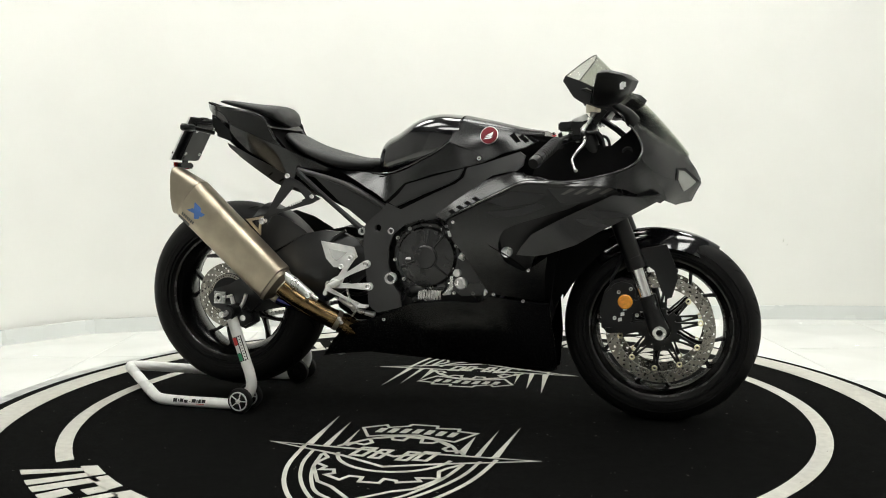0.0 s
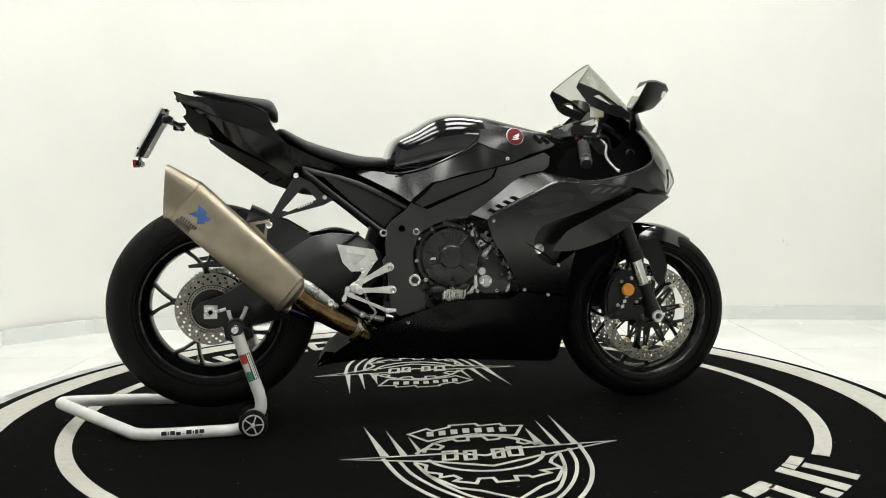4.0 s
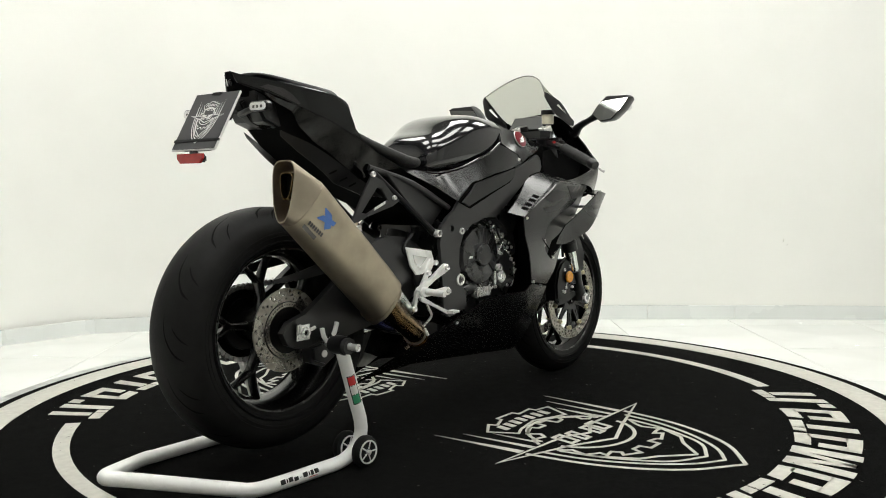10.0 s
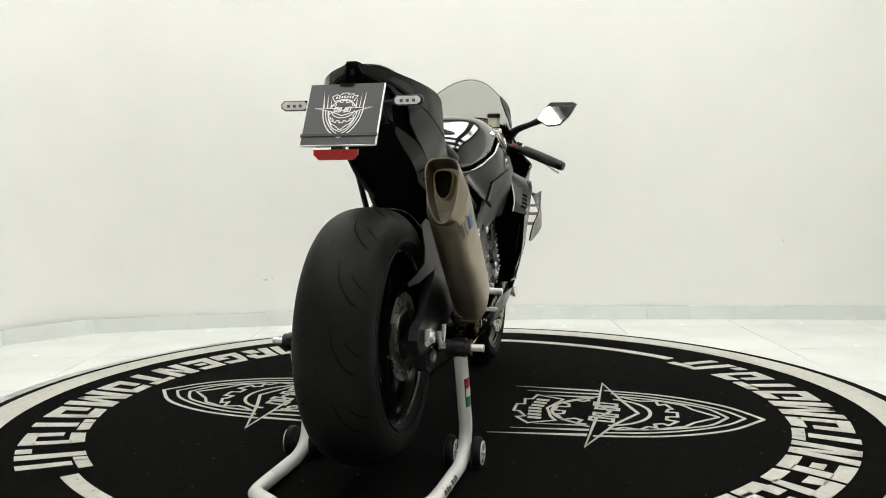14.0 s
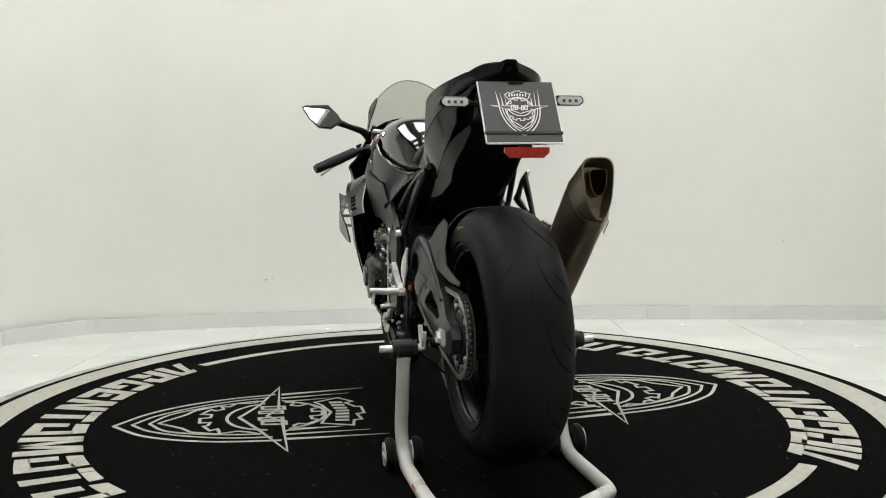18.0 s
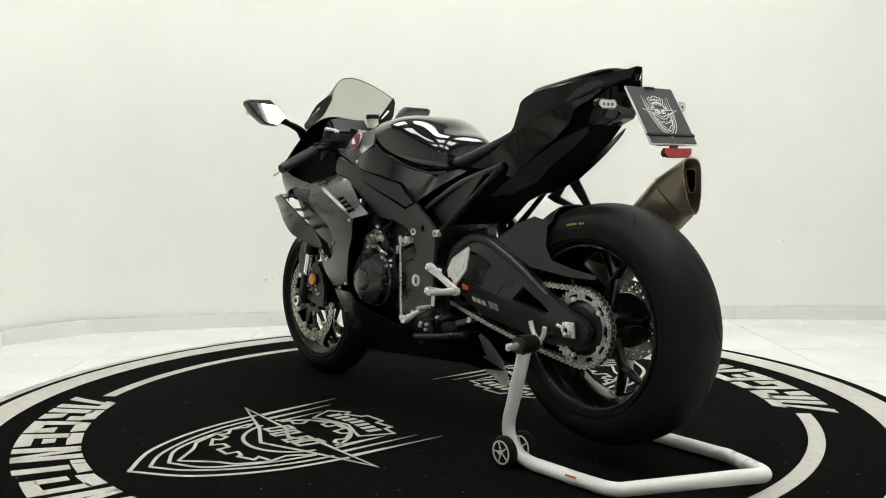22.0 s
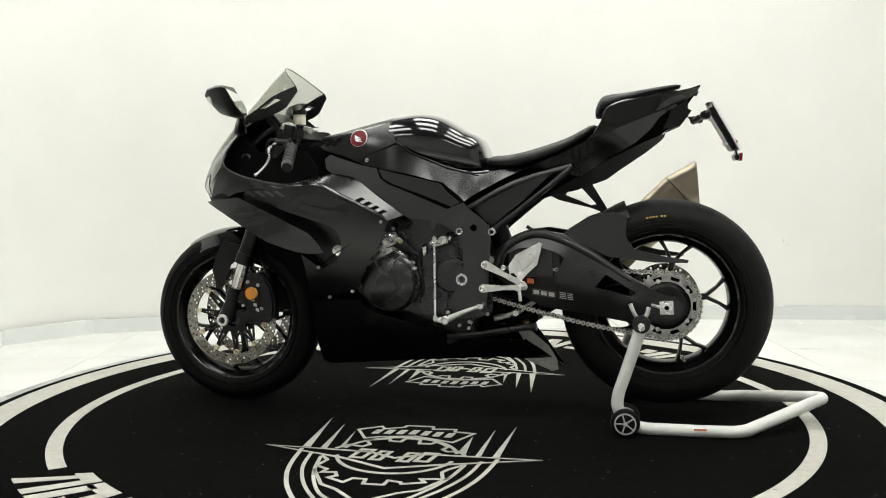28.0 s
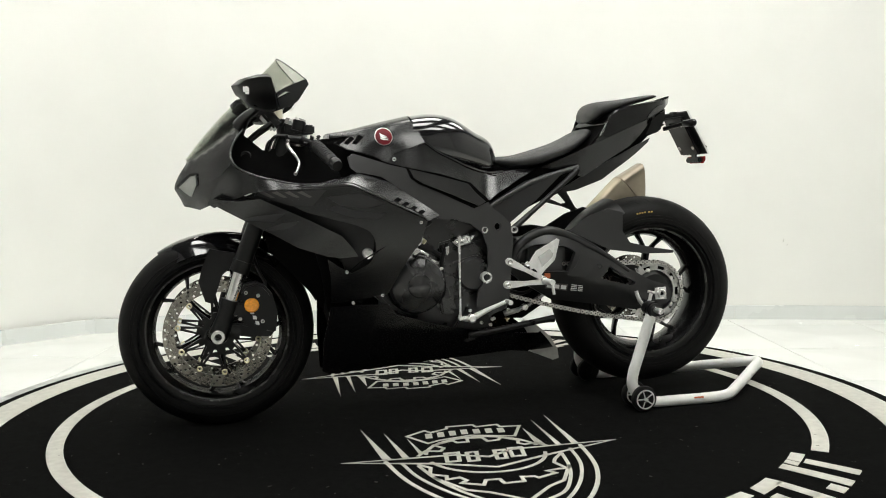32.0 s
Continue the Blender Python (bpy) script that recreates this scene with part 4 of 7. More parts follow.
# tail
TAIL_CREASE = [(-0.824, 1.018, 0.020), (-0.770, 0.990, 0.082), (-0.712, 0.963, 0.112), (-0.617, 0.926, 0.134), (-0.547, 0.897, 0.140), (-0.494, 0.876, 0.140)]
TAIL_UP = Field(TAIL_CREASE + [(-0.84, 1.042, 0.004), (-0.80, 1.026, 0.056), (-0.739, 1.012, 0.103), (-0.681, 1.004, 0.122), (-0.601, 0.990, 0.139), (-0.552, 0.962, 0.146), (-0.523, 0.906, 0.144), (-0.65, 0.965, 0.131)], 0.0006)
TAIL_LOW = Field(TAIL_CREASE + [(-0.678, 0.917, 0.104), (-0.64, 0.875, 0.106), (-0.55, 0.825, 0.108), (-0.475, 0.772, 0.104), (-0.40, 0.795, 0.112), (-0.32, 0.803, 0.126), (-0.42, 0.845, 0.130), (-0.343, 0.812, 0.128), (-0.75, 0.975, 0.080)], 0.0003)


def TAILF(x, z):
    edge = np.interp(x, [p[0] for p in TAIL_CREASE], [p[1] for p in TAIL_CREASE])
    return TAIL_UP(x, z) if z >= edge else TAIL_LOW(x, z)


T_XZ = [(x, z) for x, z, y in TAIL_CREASE]
TAIL_TOP_OUT = [(-0.832, 1.040), (-0.760, 1.021), (-0.681, 1.005), (-0.601, 0.990), (-0.560, 0.972), (-0.546, 0.950), (-0.523, 0.906), (-0.503, 0.886)] + T_XZ[::-1]
TAIL_LOW_OUT = T_XZ + [(-0.425, 0.843), (-0.343, 0.810), (-0.318, 0.799), (-0.391, 0.788), (-0.472, 0.766), (-0.534, 0.806), (-0.587, 0.838), (-0.640, 0.868), (-0.685, 0.908), (-0.712, 0.945), (-0.758, 0.975)]
both("tail_cowl", lambda s: plate(TAIL_TOP_OUT, TAIL_UP, s, 0.004, cut=0.018, rim=0.0012), TAILP, "gloss black tail fairing")
both("tail_side", lambda s: plate(TAIL_LOW_OUT, TAIL_LOW, s, 0.003, cut=0.020, rim=0.0012), TAILP, "gloss black lower tail fairing")
TAIL_EDGE = TAIL_TOP_OUT[1:6]
for s in (-1, 1):
    part("tail_edge", tube([(x, s * (TAIL_UP(x, z) - 0.0005), z - 0.001) for x, z in TAIL_EDGE], [0.0035, 0.0048, 0.0055, 0.0055, 0.004], 10, 5), TAILP, bike)
part("tail_deck", skin(bmesh.new(), [[(x, y * (TAIL_UP(x, z) - 0.001), z - 0.003 - d + (0.008 if abs(y) < 0.6 else 0)) for y in (-1, -0.55, 0, 0.55, 1)] + [(x, y * (TAIL_UP(x, z) - 0.004), z - 0.009 - d) for y in (1, 0, -1)] for (x, z), d in zip(TAIL_EDGE, (0, 0, 0, 0, 0))]), TAILP, bike, "gloss black tail top")
TRAY = [(-0.730, 0.897), (-0.657, 0.866), (-0.549, 0.812), (-0.446, 0.756), (-0.372, 0.712), (-0.452, 0.722), (-0.549, 0.756), (-0.593, 0.788), (-0.674, 0.842), (-0.725, 0.882)]
TRAYF = Field([(-0.74, 0.90, 0.070), (-0.66, 0.865, 0.098), (-0.55, 0.812, 0.104), (-0.45, 0.755, 0.100), (-0.37, 0.71, 0.098), (-0.60, 0.785, 0.082), (-0.68, 0.84, 0.072), (-0.50, 0.735, 0.082)])
both("undertray_panel", lambda s: plate(TRAY, TRAYF, s, 0.003, cut=0.03, rim=0.001), BLACKP, "black undertray side")
for x, z in ((-0.560, 0.794), (-0.520, 0.774), (-0.487, 0.758)):
    part("tray_slot", plate([(x - 0.014, z - 0.010), (x + 0.006, z), (x + 0.010, z - 0.004), (x - 0.010, z - 0.014)], TRAYF, -1, 0.001, cut=0.03, lift=0.0028, rim=0), DEEP, bike)
bm = bmesh.new()
skin(bm, [[(-0.835, -0.012, 1.040), (-0.835, 0.012, 1.040), (-0.835, 0.012, 1.046), (-0.835, -0.012, 1.046)],
          [(-0.76, -0.055, 0.930), (-0.76, 0.055, 0.930), (-0.77, 0.06, 1.022), (-0.77, -0.06, 1.022)],
          [(-0.68, -0.072, 0.862), (-0.68, 0.072, 0.862), (-0.68, 0.095, 1.0), (-0.68, -0.095, 1.0)],
          [(-0.58, -0.082, 0.798), (-0.58, 0.082, 0.798), (-0.58, 0.11, 0.97), (-0.58, -0.11, 0.97)],
          [(-0.48, -0.082, 0.745), (-0.48, 0.082, 0.745), (-0.48, 0.12, 0.86), (-0.48, -0.12, 0.86)],
          [(-0.33, -0.09, 0.690), (-0.33, 0.09, 0.690), (-0.33, 0.11, 0.80), (-0.33, -0.11, 0.80)],
          [(-0.18, -0.10, 0.62), (-0.18, 0.10, 0.62), (-0.18, 0.10, 0.79), (-0.18, -0.10, 0.79)]])
part("tail_core", bm, DEEP, bike, "black underseat tray")
# seats
SEAT = [(-0.525, 0.915, 0.010, 0.05), (-0.50, 0.907, 0.020, 0.085), (-0.43, 0.866, 0.024, 0.125), (-0.32, 0.829, 0.026, 0.140), (-0.25, 0.817, 0.023, 0.125), (-0.195, 0.816, 0.020, 0.095), (-0.170, 0.815, 0.011, 0.06)]
part("rider_seat", skin(bmesh.new(), [oval(x, z, w, h, 28, 2.8) for x, z, h, w in spline_rows(SEAT, 3)]), SEATM, bike, "black vinyl rider seat", angle=50)
PILL = [(-0.775, 1.043, 0.004, 0.035), (-0.74, 1.037, 0.009, 0.06), (-0.62, 1.010, 0.018, 0.090), (-0.55, 0.990, 0.030, 0.098), (-0.53, 0.978, 0.028, 0.090), (-0.518, 0.966, 0.014, 0.065)]
part("pillion_seat", skin(bmesh.new(), [oval(x, z, w, h, 28, 2.6) for x, z, h, w in spline_rows(PILL, 3)]), SEATM, bike, "black vinyl pillion pad", angle=50)
# subframe
for s in (-1, 1):
    part("subframe_rail", tube([(-0.445, s * 0.125, 0.790), (-0.33, s * 0.145, 0.698), (-0.207, s * 0.157, 0.600)], [0.011, 0.0085, 0.0085, 0.011], 10, 3), BLACKP, bike)
    part("subframe_rail", tube([(-0.45, s * 0.12, 0.80), (-0.28, s * 0.135, 0.752), (-0.13, s * 0.150, 0.675)], 0.009, 10, 3), FRAME, bike)
    part("side_panel", slab([(-0.40, 0.79), (-0.26, 0.755), (-0.13, 0.68), (-0.20, 0.615), (-0.30, 0.695)], s * 0.125, s * 0.135, bev=0.002), MATTE, bike)


# ---- wheels ----
def tyre_profile(r, w, rim_r):
    prof = []
    for k in range(-11, 12):
        a = k / 11
        y = w / 2 * math.sin(a * math.pi * 0.5)
        prof.append((r - (r - rim_r) * 0.62 * (1 - math.cos(a * math.pi * 0.5)) ** 1.15, y))
    hw = w / 2
    return [(rim_r, -hw * 0.80), (rim_r + 0.012, -hw * 0.93), (rim_r + 0.0125, -hw * 0.955), (rim_r + 0.0150, -hw * 0.960), (rim_r + 0.0155, -hw * 0.945), (rim_r + 0.025, -hw * 0.985)] + prof + [(rim_r + 0.025, hw * 0.985), (rim_r + 0.0155, hw * 0.945), (rim_r + 0.0150, hw * 0.960), (rim_r + 0.0125, hw * 0.955), (rim_r + 0.012, hw * 0.93), (rim_r, hw * 0.80)]


def spoke_bm(a, fork, r0, rm, r1, w, depth):
    """A Y-shaped spoke: a stem from the hub that forks into two blades to the rim."""
    bm = bmesh.new()

    def blade(stations):
        rows = []
        for r, ang, wd, d in stations:
            c = Vector((r * math.cos(ang), 0, r * math.sin(ang)))
            t = Vector((-math.sin(ang), 0, math.cos(ang)))
            rows.append([c + t * wd + Vector((0, -d * 0.6, 0)), c + t * wd * 0.5 + Vector((0, -d, 0)), c - t * wd * 0.5 + Vector((0, -d, 0)), c - t * wd + Vector((0, -d * 0.6, 0)),
                         c - t * wd + Vector((0, d * 0.6, 0)), c - t * wd * 0.5 + Vector((0, d, 0)), c + t * wd * 0.5 + Vector((0, d, 0)), c + t * wd + Vector((0, d * 0.6, 0))])
        skin(bm, rows)

    blade([(r0, a, w * 2.4, depth), ((r0 + rm) / 2, a, w * 1.35, depth), (rm + 0.006, a, w * 1.5, depth * 0.9)])
    for sgn in (-1, 1):
        blade([(rm, a, w * 1.05, depth * 0.9), (rm + (r1 - rm) * 0.5, a + sgn * fork * 0.55, w * 0.85, depth * 0.8), (r1, a + sgn * fork, w * 1.25, depth * 0.75)])
    return bm


def rotor(r0, r1, y, t, holes, rows_r, hole_r):
    outline = [(r1 * math.cos(a), r1 * math.sin(a)) for a in (2 * math.pi * k / 72 for k in range(72))]
    inner = [(r0 * math.cos(a), r0 * math.sin(a)) for a in (2 * math.pi * k / 60 for k in range(60))]
    hs = [inner]
    for j, rr in enumerate(rows_r):
        for k in range(holes):
            a = 2 * math.pi * (k + j / len(rows_r)) / holes
            hs.append(circle(rr * math.cos(a), rr * math.sin(a), hole_r, 7))
    return slab(outline, y - t / 2, y + t / 2, hs)


def wheel(name, centre, r, w, rim_r, label):
    hub = bmesh.new()
    hw = w / 2
    lip = hw * 0.84
    prof = [(rim_r - 0.020, -lip * 0.55), (rim_r + 0.004, -lip * 0.93), (rim_r + 0.010, -lip), (rim_r + 0.013, -lip * 0.98), (rim_r + 0.001, -lip * 0.82),
            (rim_r + 0.001, lip * 0.82), (rim_r + 0.013, lip * 0.98), (rim_r + 0.010, lip), (rim_r + 0.004, lip * 0.93), (rim_r - 0.020, lip * 0.55), (rim_r - 0.028, 0.0)]
    lathe(prof, (0, 0, 0), 72, hub)
    root = part(name, hub, RIM, bike, label)
    root.location = (centre[0], 0, centre[1])
    part("tyre", lathe(tyre_profile(r, w, rim_r), (0, 0, 0), 96), RUBBER, root, "worn black sport tyre")
    part("hub", lathe([(0.012, -hw * 0.85), (0.042, -hw * 0.85), (0.050, -hw * 0.4), (0.044, 0), (0.050, hw * 0.4), (0.042, hw * 0.85), (0.012, hw * 0.85)], (0, 0, 0), 32), RIM, root)
    # a thin grey ring each side in place of the lip's highlight
    for sgn in (-1, 1):
        part("rim_glint", lathe([(rim_r - 0.004, sgn * lip * 0.96), (rim_r - 0.001, sgn * lip * 1.015), (rim_r + 0.0015, sgn * lip * 1.02), (rim_r + 0.001, sgn * lip * 0.95)], (0, 0, 0), 72), RIMGLINT, root, "grey ring standing in for the highlight on the black rim lip")
    return root


front = wheel("front_wheel", FW, 0.300, 0.122, 0.217, "gloss black front wheel")
rear = wheel("rear_wheel", RW, 0.326, 0.196, 0.217, "gloss black rear wheel")
for k in range(5):
    a = 2 * math.pi * k / 5
    part("spoke", spoke_bm(a + radians(47), radians(17), 0.040, 0.118, 0.205, 0.0062, 0.014), RIM, front)
    part("spoke", spoke_bm(a + radians(172), radians(16), 0.045, 0.122, 0.205, 0.0066, 0.020), RIM, rear)
for s in (-1, 1):
    d = part("brake_disc", rotor(0.130, 0.165, s * 0.072, 0.005, 36, (0.1375, 0.1475, 0.1575), 0.0042), STEEL, front, "drilled steel front brake disc")
    for k in range(10):
        a = 2 * math.pi * (k + 0.3) / 10
        bx, bz = 0.122 * math.cos(a), 0.122 * math.sin(a)
        part("bobbin", lathe([(0.0048, s * 0.066), (0.0048, s * 0.079), (0.0066, s * 0.081), (0.0088, s * 0.079), (0.0088, s * 0.066)], (bx, 0, bz), 16), GOLD, front, "pale gold disc bobbin")
    star, gaps = [], []
    for k in range(10):
        a = 2 * math.pi * (k + 0.3) / 10
        for rr, da in ((0.052, -0.24), (0.117, -0.055), (0.117, 0.055), (0.052, 0.24)):
            star.append((rr * math.cos(a + da), rr * math.sin(a + da)))
        gaps.append([(rr * math.cos(a + da), rr * math.sin(a + da)) for rr, da in ((0.066, -0.085), (0.066, 0.085), (0.104, 0.0))])
    part("disc_carrier", slab(star, s * 0.064, s * 0.071, [circle(0, 0, 0.034, 30)] + gaps), BLACKP, front)
d = part("brake_disc", rotor(0.077, 0.112, -0.088, 0.005, 20, (0.084, 0.0935, 0.1035), 0.0042), STEEL, rear, "drilled steel rear brake disc")
part("sensor_ring", rotor(0.062, 0.074, -0.092, 0.002, 48, (0.068,), 0.0024), STEEL, rear)
part("disc_carrier", lathe([(0.03, -0.08), (0.076, -0.08), (0.076, -0.088), (0.03, -0.088)], (0, 0, 0), 40), BLACKP, rear)

def tyre_r(y, r, w, rim_r):
    a = math.asin(max(-1, min(1, y / (w / 2)))) / (math.pi * 0.5)
    return r - (r - rim_r) * 0.62 * (1 - math.cos(a * math.pi * 0.5)) ** 1.15


def groove_mesh(r, w, rim_r, line, width):
    """A narrow sipe along (turn, y) points on the tread."""
    bm = bmesh.new()
    pts = smooth_line([(p[0], p[1], 0) for p in line], 5)
    rows = []
    for i, p in enumerate(pts):
        f = min(1.0, 4 * min(i, len(pts) - 1 - i) / len(pts) + 0.25)
        for s2 in (-1, 1):
            y = p.y + s2 * width * 0.22 * f
            t = p.x + s2 * width * 0.5 * f / r
            rr = tyre_r(y, r, w, rim_r) + 0.0005
            rows.append(bm.verts.new((rr * math.cos(t), y, rr * math.sin(t))))
    for i in range(len(pts) - 1):
        bm.faces.new((rows[2 * i], rows[2 * i + 1], rows[2 * i + 3], rows[2 * i + 2]))
    return bm


def add_grooves(root, r, w, rim_r, count, k):
    kinds = []
    for line, wd in (([(0.0, 0.012 * k), (0.16, 0.020 * k), (0.30, 0.044 * k), (0.36, 0.066 * k)], 0.0052), ([(0.10, 0.040 * k), (0.17, 0.055 * k), (0.23, 0.074 * k)], 0.0038)):
        for s2 in (-1, 1):
            bm = groove_mesh(r, w, rim_r, [(t, s2 * y) for t, y in line], wd)
            kinds.append((part("tread_groove", bm, GROOVE, root), s2))
    for ob, s2 in kinds:
        for j in range(count):
            o = ob if j == 0 else new("tread_groove", ob.data)
            o.parent = root
            o.rotation_euler = (0, -2 * math.pi * (j + (0.5 if s2 > 0 else 0)) / count, 0)


add_grooves(rear, 0.326, 0.196, 0.217, 13, 1.1)
add_grooves(front, 0.300, 0.122, 0.217, 13, 0.66)

# fine moulded lines on the tyre walls
for root, r, w in ((front, 0.300, 0.122), (rear, 0.326, 0.196)):
    for s in (-1, 1):
        for rr in (0.236, 0.2385, 0.252, 0.262):
            hw = w / 2
            f = min(1.0, (rr - 0.217) / 0.025)
            part("wall_line", lathe([(rr - 0.0008, s * (hw * 0.985 - 0.0015)), (rr, s * (hw * 0.985 + 0.0022)), (rr + 0.0008, s * (hw * 0.985 - 0.0015))], (0, 0, 0), 72), RUBBER, root)
        part("valve", rod((-0.06, w * 0.2, -0.185), (-0.052, w * 0.28, -0.165), 0.004, 8), ALU, root)

# ---- sprocket and chain ----
teeth = []
NT = 43
for k in range(NT):
    a = 2 * math.pi * k / NT
    for rr, da in ((0.098, -0.42), (0.106, -0.14), (0.106, 0.14), (0.098, 0.42)):
        teeth.append((rr * math.cos(a + da * 2 * math.pi / NT), rr * math.sin(a + da * 2 * math.pi / NT)))
slots = []
for k in range(10):
    a = 2 * math.pi * k / 10
    slots.append([(0.080 * math.cos(a - 0.15), 0.080 * math.sin(a - 0.15)), (0.080 * math.cos(a + 0.15), 0.080 * math.sin(a + 0.15)),
                  (0.091 * math.cos(a + 0.16), 0.091 * math.sin(a + 0.16)), (0.091 * math.cos(a - 0.16), 0.091 * math.sin(a - 0.16))])
part("sprocket", slab(teeth, 0.101, 0.107, [circle(0, 0, 0.074, 40)] + slots), SPROCKET, rear, "bare aluminium rear sprocket")
part("sprocket_backing", disc((0, 0), 0.0945, 0.094, 0.0975, 48), DEEP, rear)
part("sprocket_carrier", lathe([(0.02, 0.085), (0.072, 0.085), (0.074, 0.10), (0.06, 0.112), (0.02, 0.112)], (0, 0, 0), 40), BLACKP, rear)
for k in range(5):
    a = 2 * math.pi * k / 5
    part("sprocket_nut", disc((0.078 * math.cos(a), 0.078 * math.sin(a)), 0.007, 0.105, 0.113, 6), BOLT, rear)

FS = (-0.155, 0.440)
RS = 0.1025
FSR = 0.042


def chain_path():
    d = Vector((FS[0] - RW[0], FS[1] - RW[1]))
    base = math.atan2(d.y, d.x)
    off = math.acos((RS - FSR) / d.length)
    pts = []
    a0, a1 = base + off, base + 2 * math.pi - off
    for k in range(41):
        a = a0 + (a1 - a0) * k / 40
        pts.append(Vector((RW[0] + RS * math.cos(a), RW[1] + RS * math.sin(a))))
    b0, b1 = base - off, base + off
    low0, low1 = pts[-1], Vector((FS[0] + FSR * math.cos(b0), FS[1] + FSR * math.sin(b0)))
    for k in range(1, 20):
        f = k / 20
        p = low0.lerp(low1, f)
        pts.append(Vector((p.x, p.y - 0.012 * math.sin(math.pi * f))))
    for k in range(13):
        a = b0 + (b1 - b0) * k / 12
        pts.append(Vector((FS[0] + FSR * math.cos(a), FS[1] + FSR * math.sin(a))))
    return pts + [pts[0]]


PITCH = 0.01588
cp = chain_path()
acc = [0.0]
for a, b in zip(cp, cp[1:]):
    acc.append(acc[-1] + (b - a).length)
NL = int(acc[-1] / PITCH) // 2 * 2
STEP = acc[-1] / NL


def chain_at(s):
    s = s % acc[-1]
    i = max(0, int(np.searchsorted(acc, s)) - 1)
    f = (s - acc[i]) / max(1e-9, acc[i + 1] - acc[i])
    return cp[i].lerp(cp[i + 1], f)


def link_mesh(y_off):
    out = [(-STEP / 2 + 0.0072 * math.cos(a), 0.0072 * math.sin(a)) for a in np.linspace(math.pi / 2, 3 * math.pi / 2, 6)]
    out += [(0, -0.0036)]
    out += [(STEP / 2 + 0.0072 * math.cos(a), 0.0072 * math.sin(a)) for a in np.linspace(-math.pi / 2, math.pi / 2, 6)]
    out += [(0, 0.0036)]
    eyes = [circle(sx, 0, 0.0030, 8) for sx in (-STEP / 2, STEP / 2)]
    bm = slab(out, y_off, y_off + 0.002, eyes)
    two = slab(out, -y_off - 0.002, -y_off)
    me = bpy.data.meshes.new("two")
    two.to_mesh(me)
    two.free()
    bm.from_mesh(me)
    bpy.data.meshes.remove(me)
    return bm


chain = part("drive_chain", tube([(p.x, 0.104, p.y) for p in cp[:-1]], 0.0035, 5, 0, closed=True), CHAIND, bike, "bare steel drive chain")
link_kinds = [part("chain_link", link_mesh(0.0085), CHAINM, chain), part("chain_link", link_mesh(0.0055), CHAIND, chain)]
for k in range(NL):
    p, q = chain_at(k * STEP), chain_at((k + 1) * STEP)
    ob = link_kinds[k] if k < 2 else new("chain_link", link_kinds[k % 2].data)
    ob.parent = chain
    mid = (p + q) / 2
    ob.location = (mid.x, 0.104, mid.y)
    ob.rotation_euler = (0, -math.atan2(q.y - p.y, q.x - p.x), 0)

# ---- swingarm ----
ARM = [(-0.203, 0.489), (-0.210, 0.534), (-0.246, 0.570), (-0.299, 0.593), (-0.361, 0.600), (-0.422, 0.590), (-0.509, 0.542), (-0.630, 0.457), (-0.707, 0.414), (-0.766, 0.397), (-0.790, 0.371), (-0.775, 0.339), (-0.741, 0.325), (-0.648, 0.316), (-0.510, 0.339), (-0.352, 0.363), (-0.254, 0.421), (-0.213, 0.454)]
ARM_GAP = [(-0.233, 0.490), (-0.249, 0.529), (-0.290, 0.547), (-0.352, 0.551), (-0.408, 0.533), (-0.428, 0.517), (-0.398, 0.457), (-0.334, 0.458), (-0.272, 0.461)]
ARM_PANEL = [(-0.444, 0.506), (-0.509, 0.489), (-0.461, 0.435), (-0.396, 0.444), (-0.423, 0.474)]
ARM_TOP = [(-0.214, 0.491), (-0.238, 0.544), (-0.300, 0.582), (-0.370, 0.587), (-0.492, 0.534), (-0.630, 0.447)]
ARM_HOLE = [(-0.520, 0.428), (-0.554, 0.467), (-0.651, 0.408), (-0.634, 0.399)]
ARMF = Field([(-0.2, 0.5, 0.125), (-0.27, 0.515, 0.142), (-0.36, 0.52, 0.152), (-0.46, 0.47, 0.154), (-0.56, 0.42, 0.150), (-0.65, 0.38, 0.142), (-0.78, 0.36, 0.135), (-0.36, 0.60, 0.112), (-0.25, 0.57, 0.114), (-0.51, 0.54, 0.116), (-0.63, 0.455, 0.122), (-0.36, 0.365, 0.118), (-0.51, 0.34, 0.122), (-0.65, 0.316, 0.126), (-0.24, 0.43, 0.118)], 0.0006)
for s in (-1, 1):
    arm = part("swingarm_arm", plate(ARM, ARMF, s, 0.022, cut=0.04, holes=[ARM_HOLE, ARM_GAP] if s > 0 else [], lift=-0.018, rim=0.009), ARMPAINT, bike, "satin black swingarm")
    if s > 0:
        part("arm_recess", plate(ARM_PANEL, ARMF, s, 0.002, cut=0.04, lift=0.0035, rim=0.001), MATTE, arm)
        part("arm_ridge", tube([(x, ARMF(x, z) + 0.001, z) for x, z in ARM_TOP], [0.010, 0.015, 0.016, 0.015, 0.012, 0.007], 14, 5), ARMPAINT, arm)
part("swingarm_bridge", box(-0.33, 0, 0.49, 0.16, 0.25, 0.14, 0.02), FRAME, bike)
HUG_SIDE = [(-0.422, 0.592), (-0.492, 0.636), (-0.561, 0.659), (-0.616, 0.646), (-0.613, 0.581), (-0.639, 0.543), (-0.716, 0.525), (-0.800, 0.512), (-0.797, 0.503), (-0.699, 0.504), (-0.562, 0.521), (-0.501, 0.549)]
HUGF = Field([(-0.42, 0.59, 0.115), (-0.5, 0.64, 0.105), (-0.6, 0.65, 0.105), (-0.62, 0.56, 0.115), (-0.8, 0.50, 0.120), (-0.5, 0.55, 0.12)])
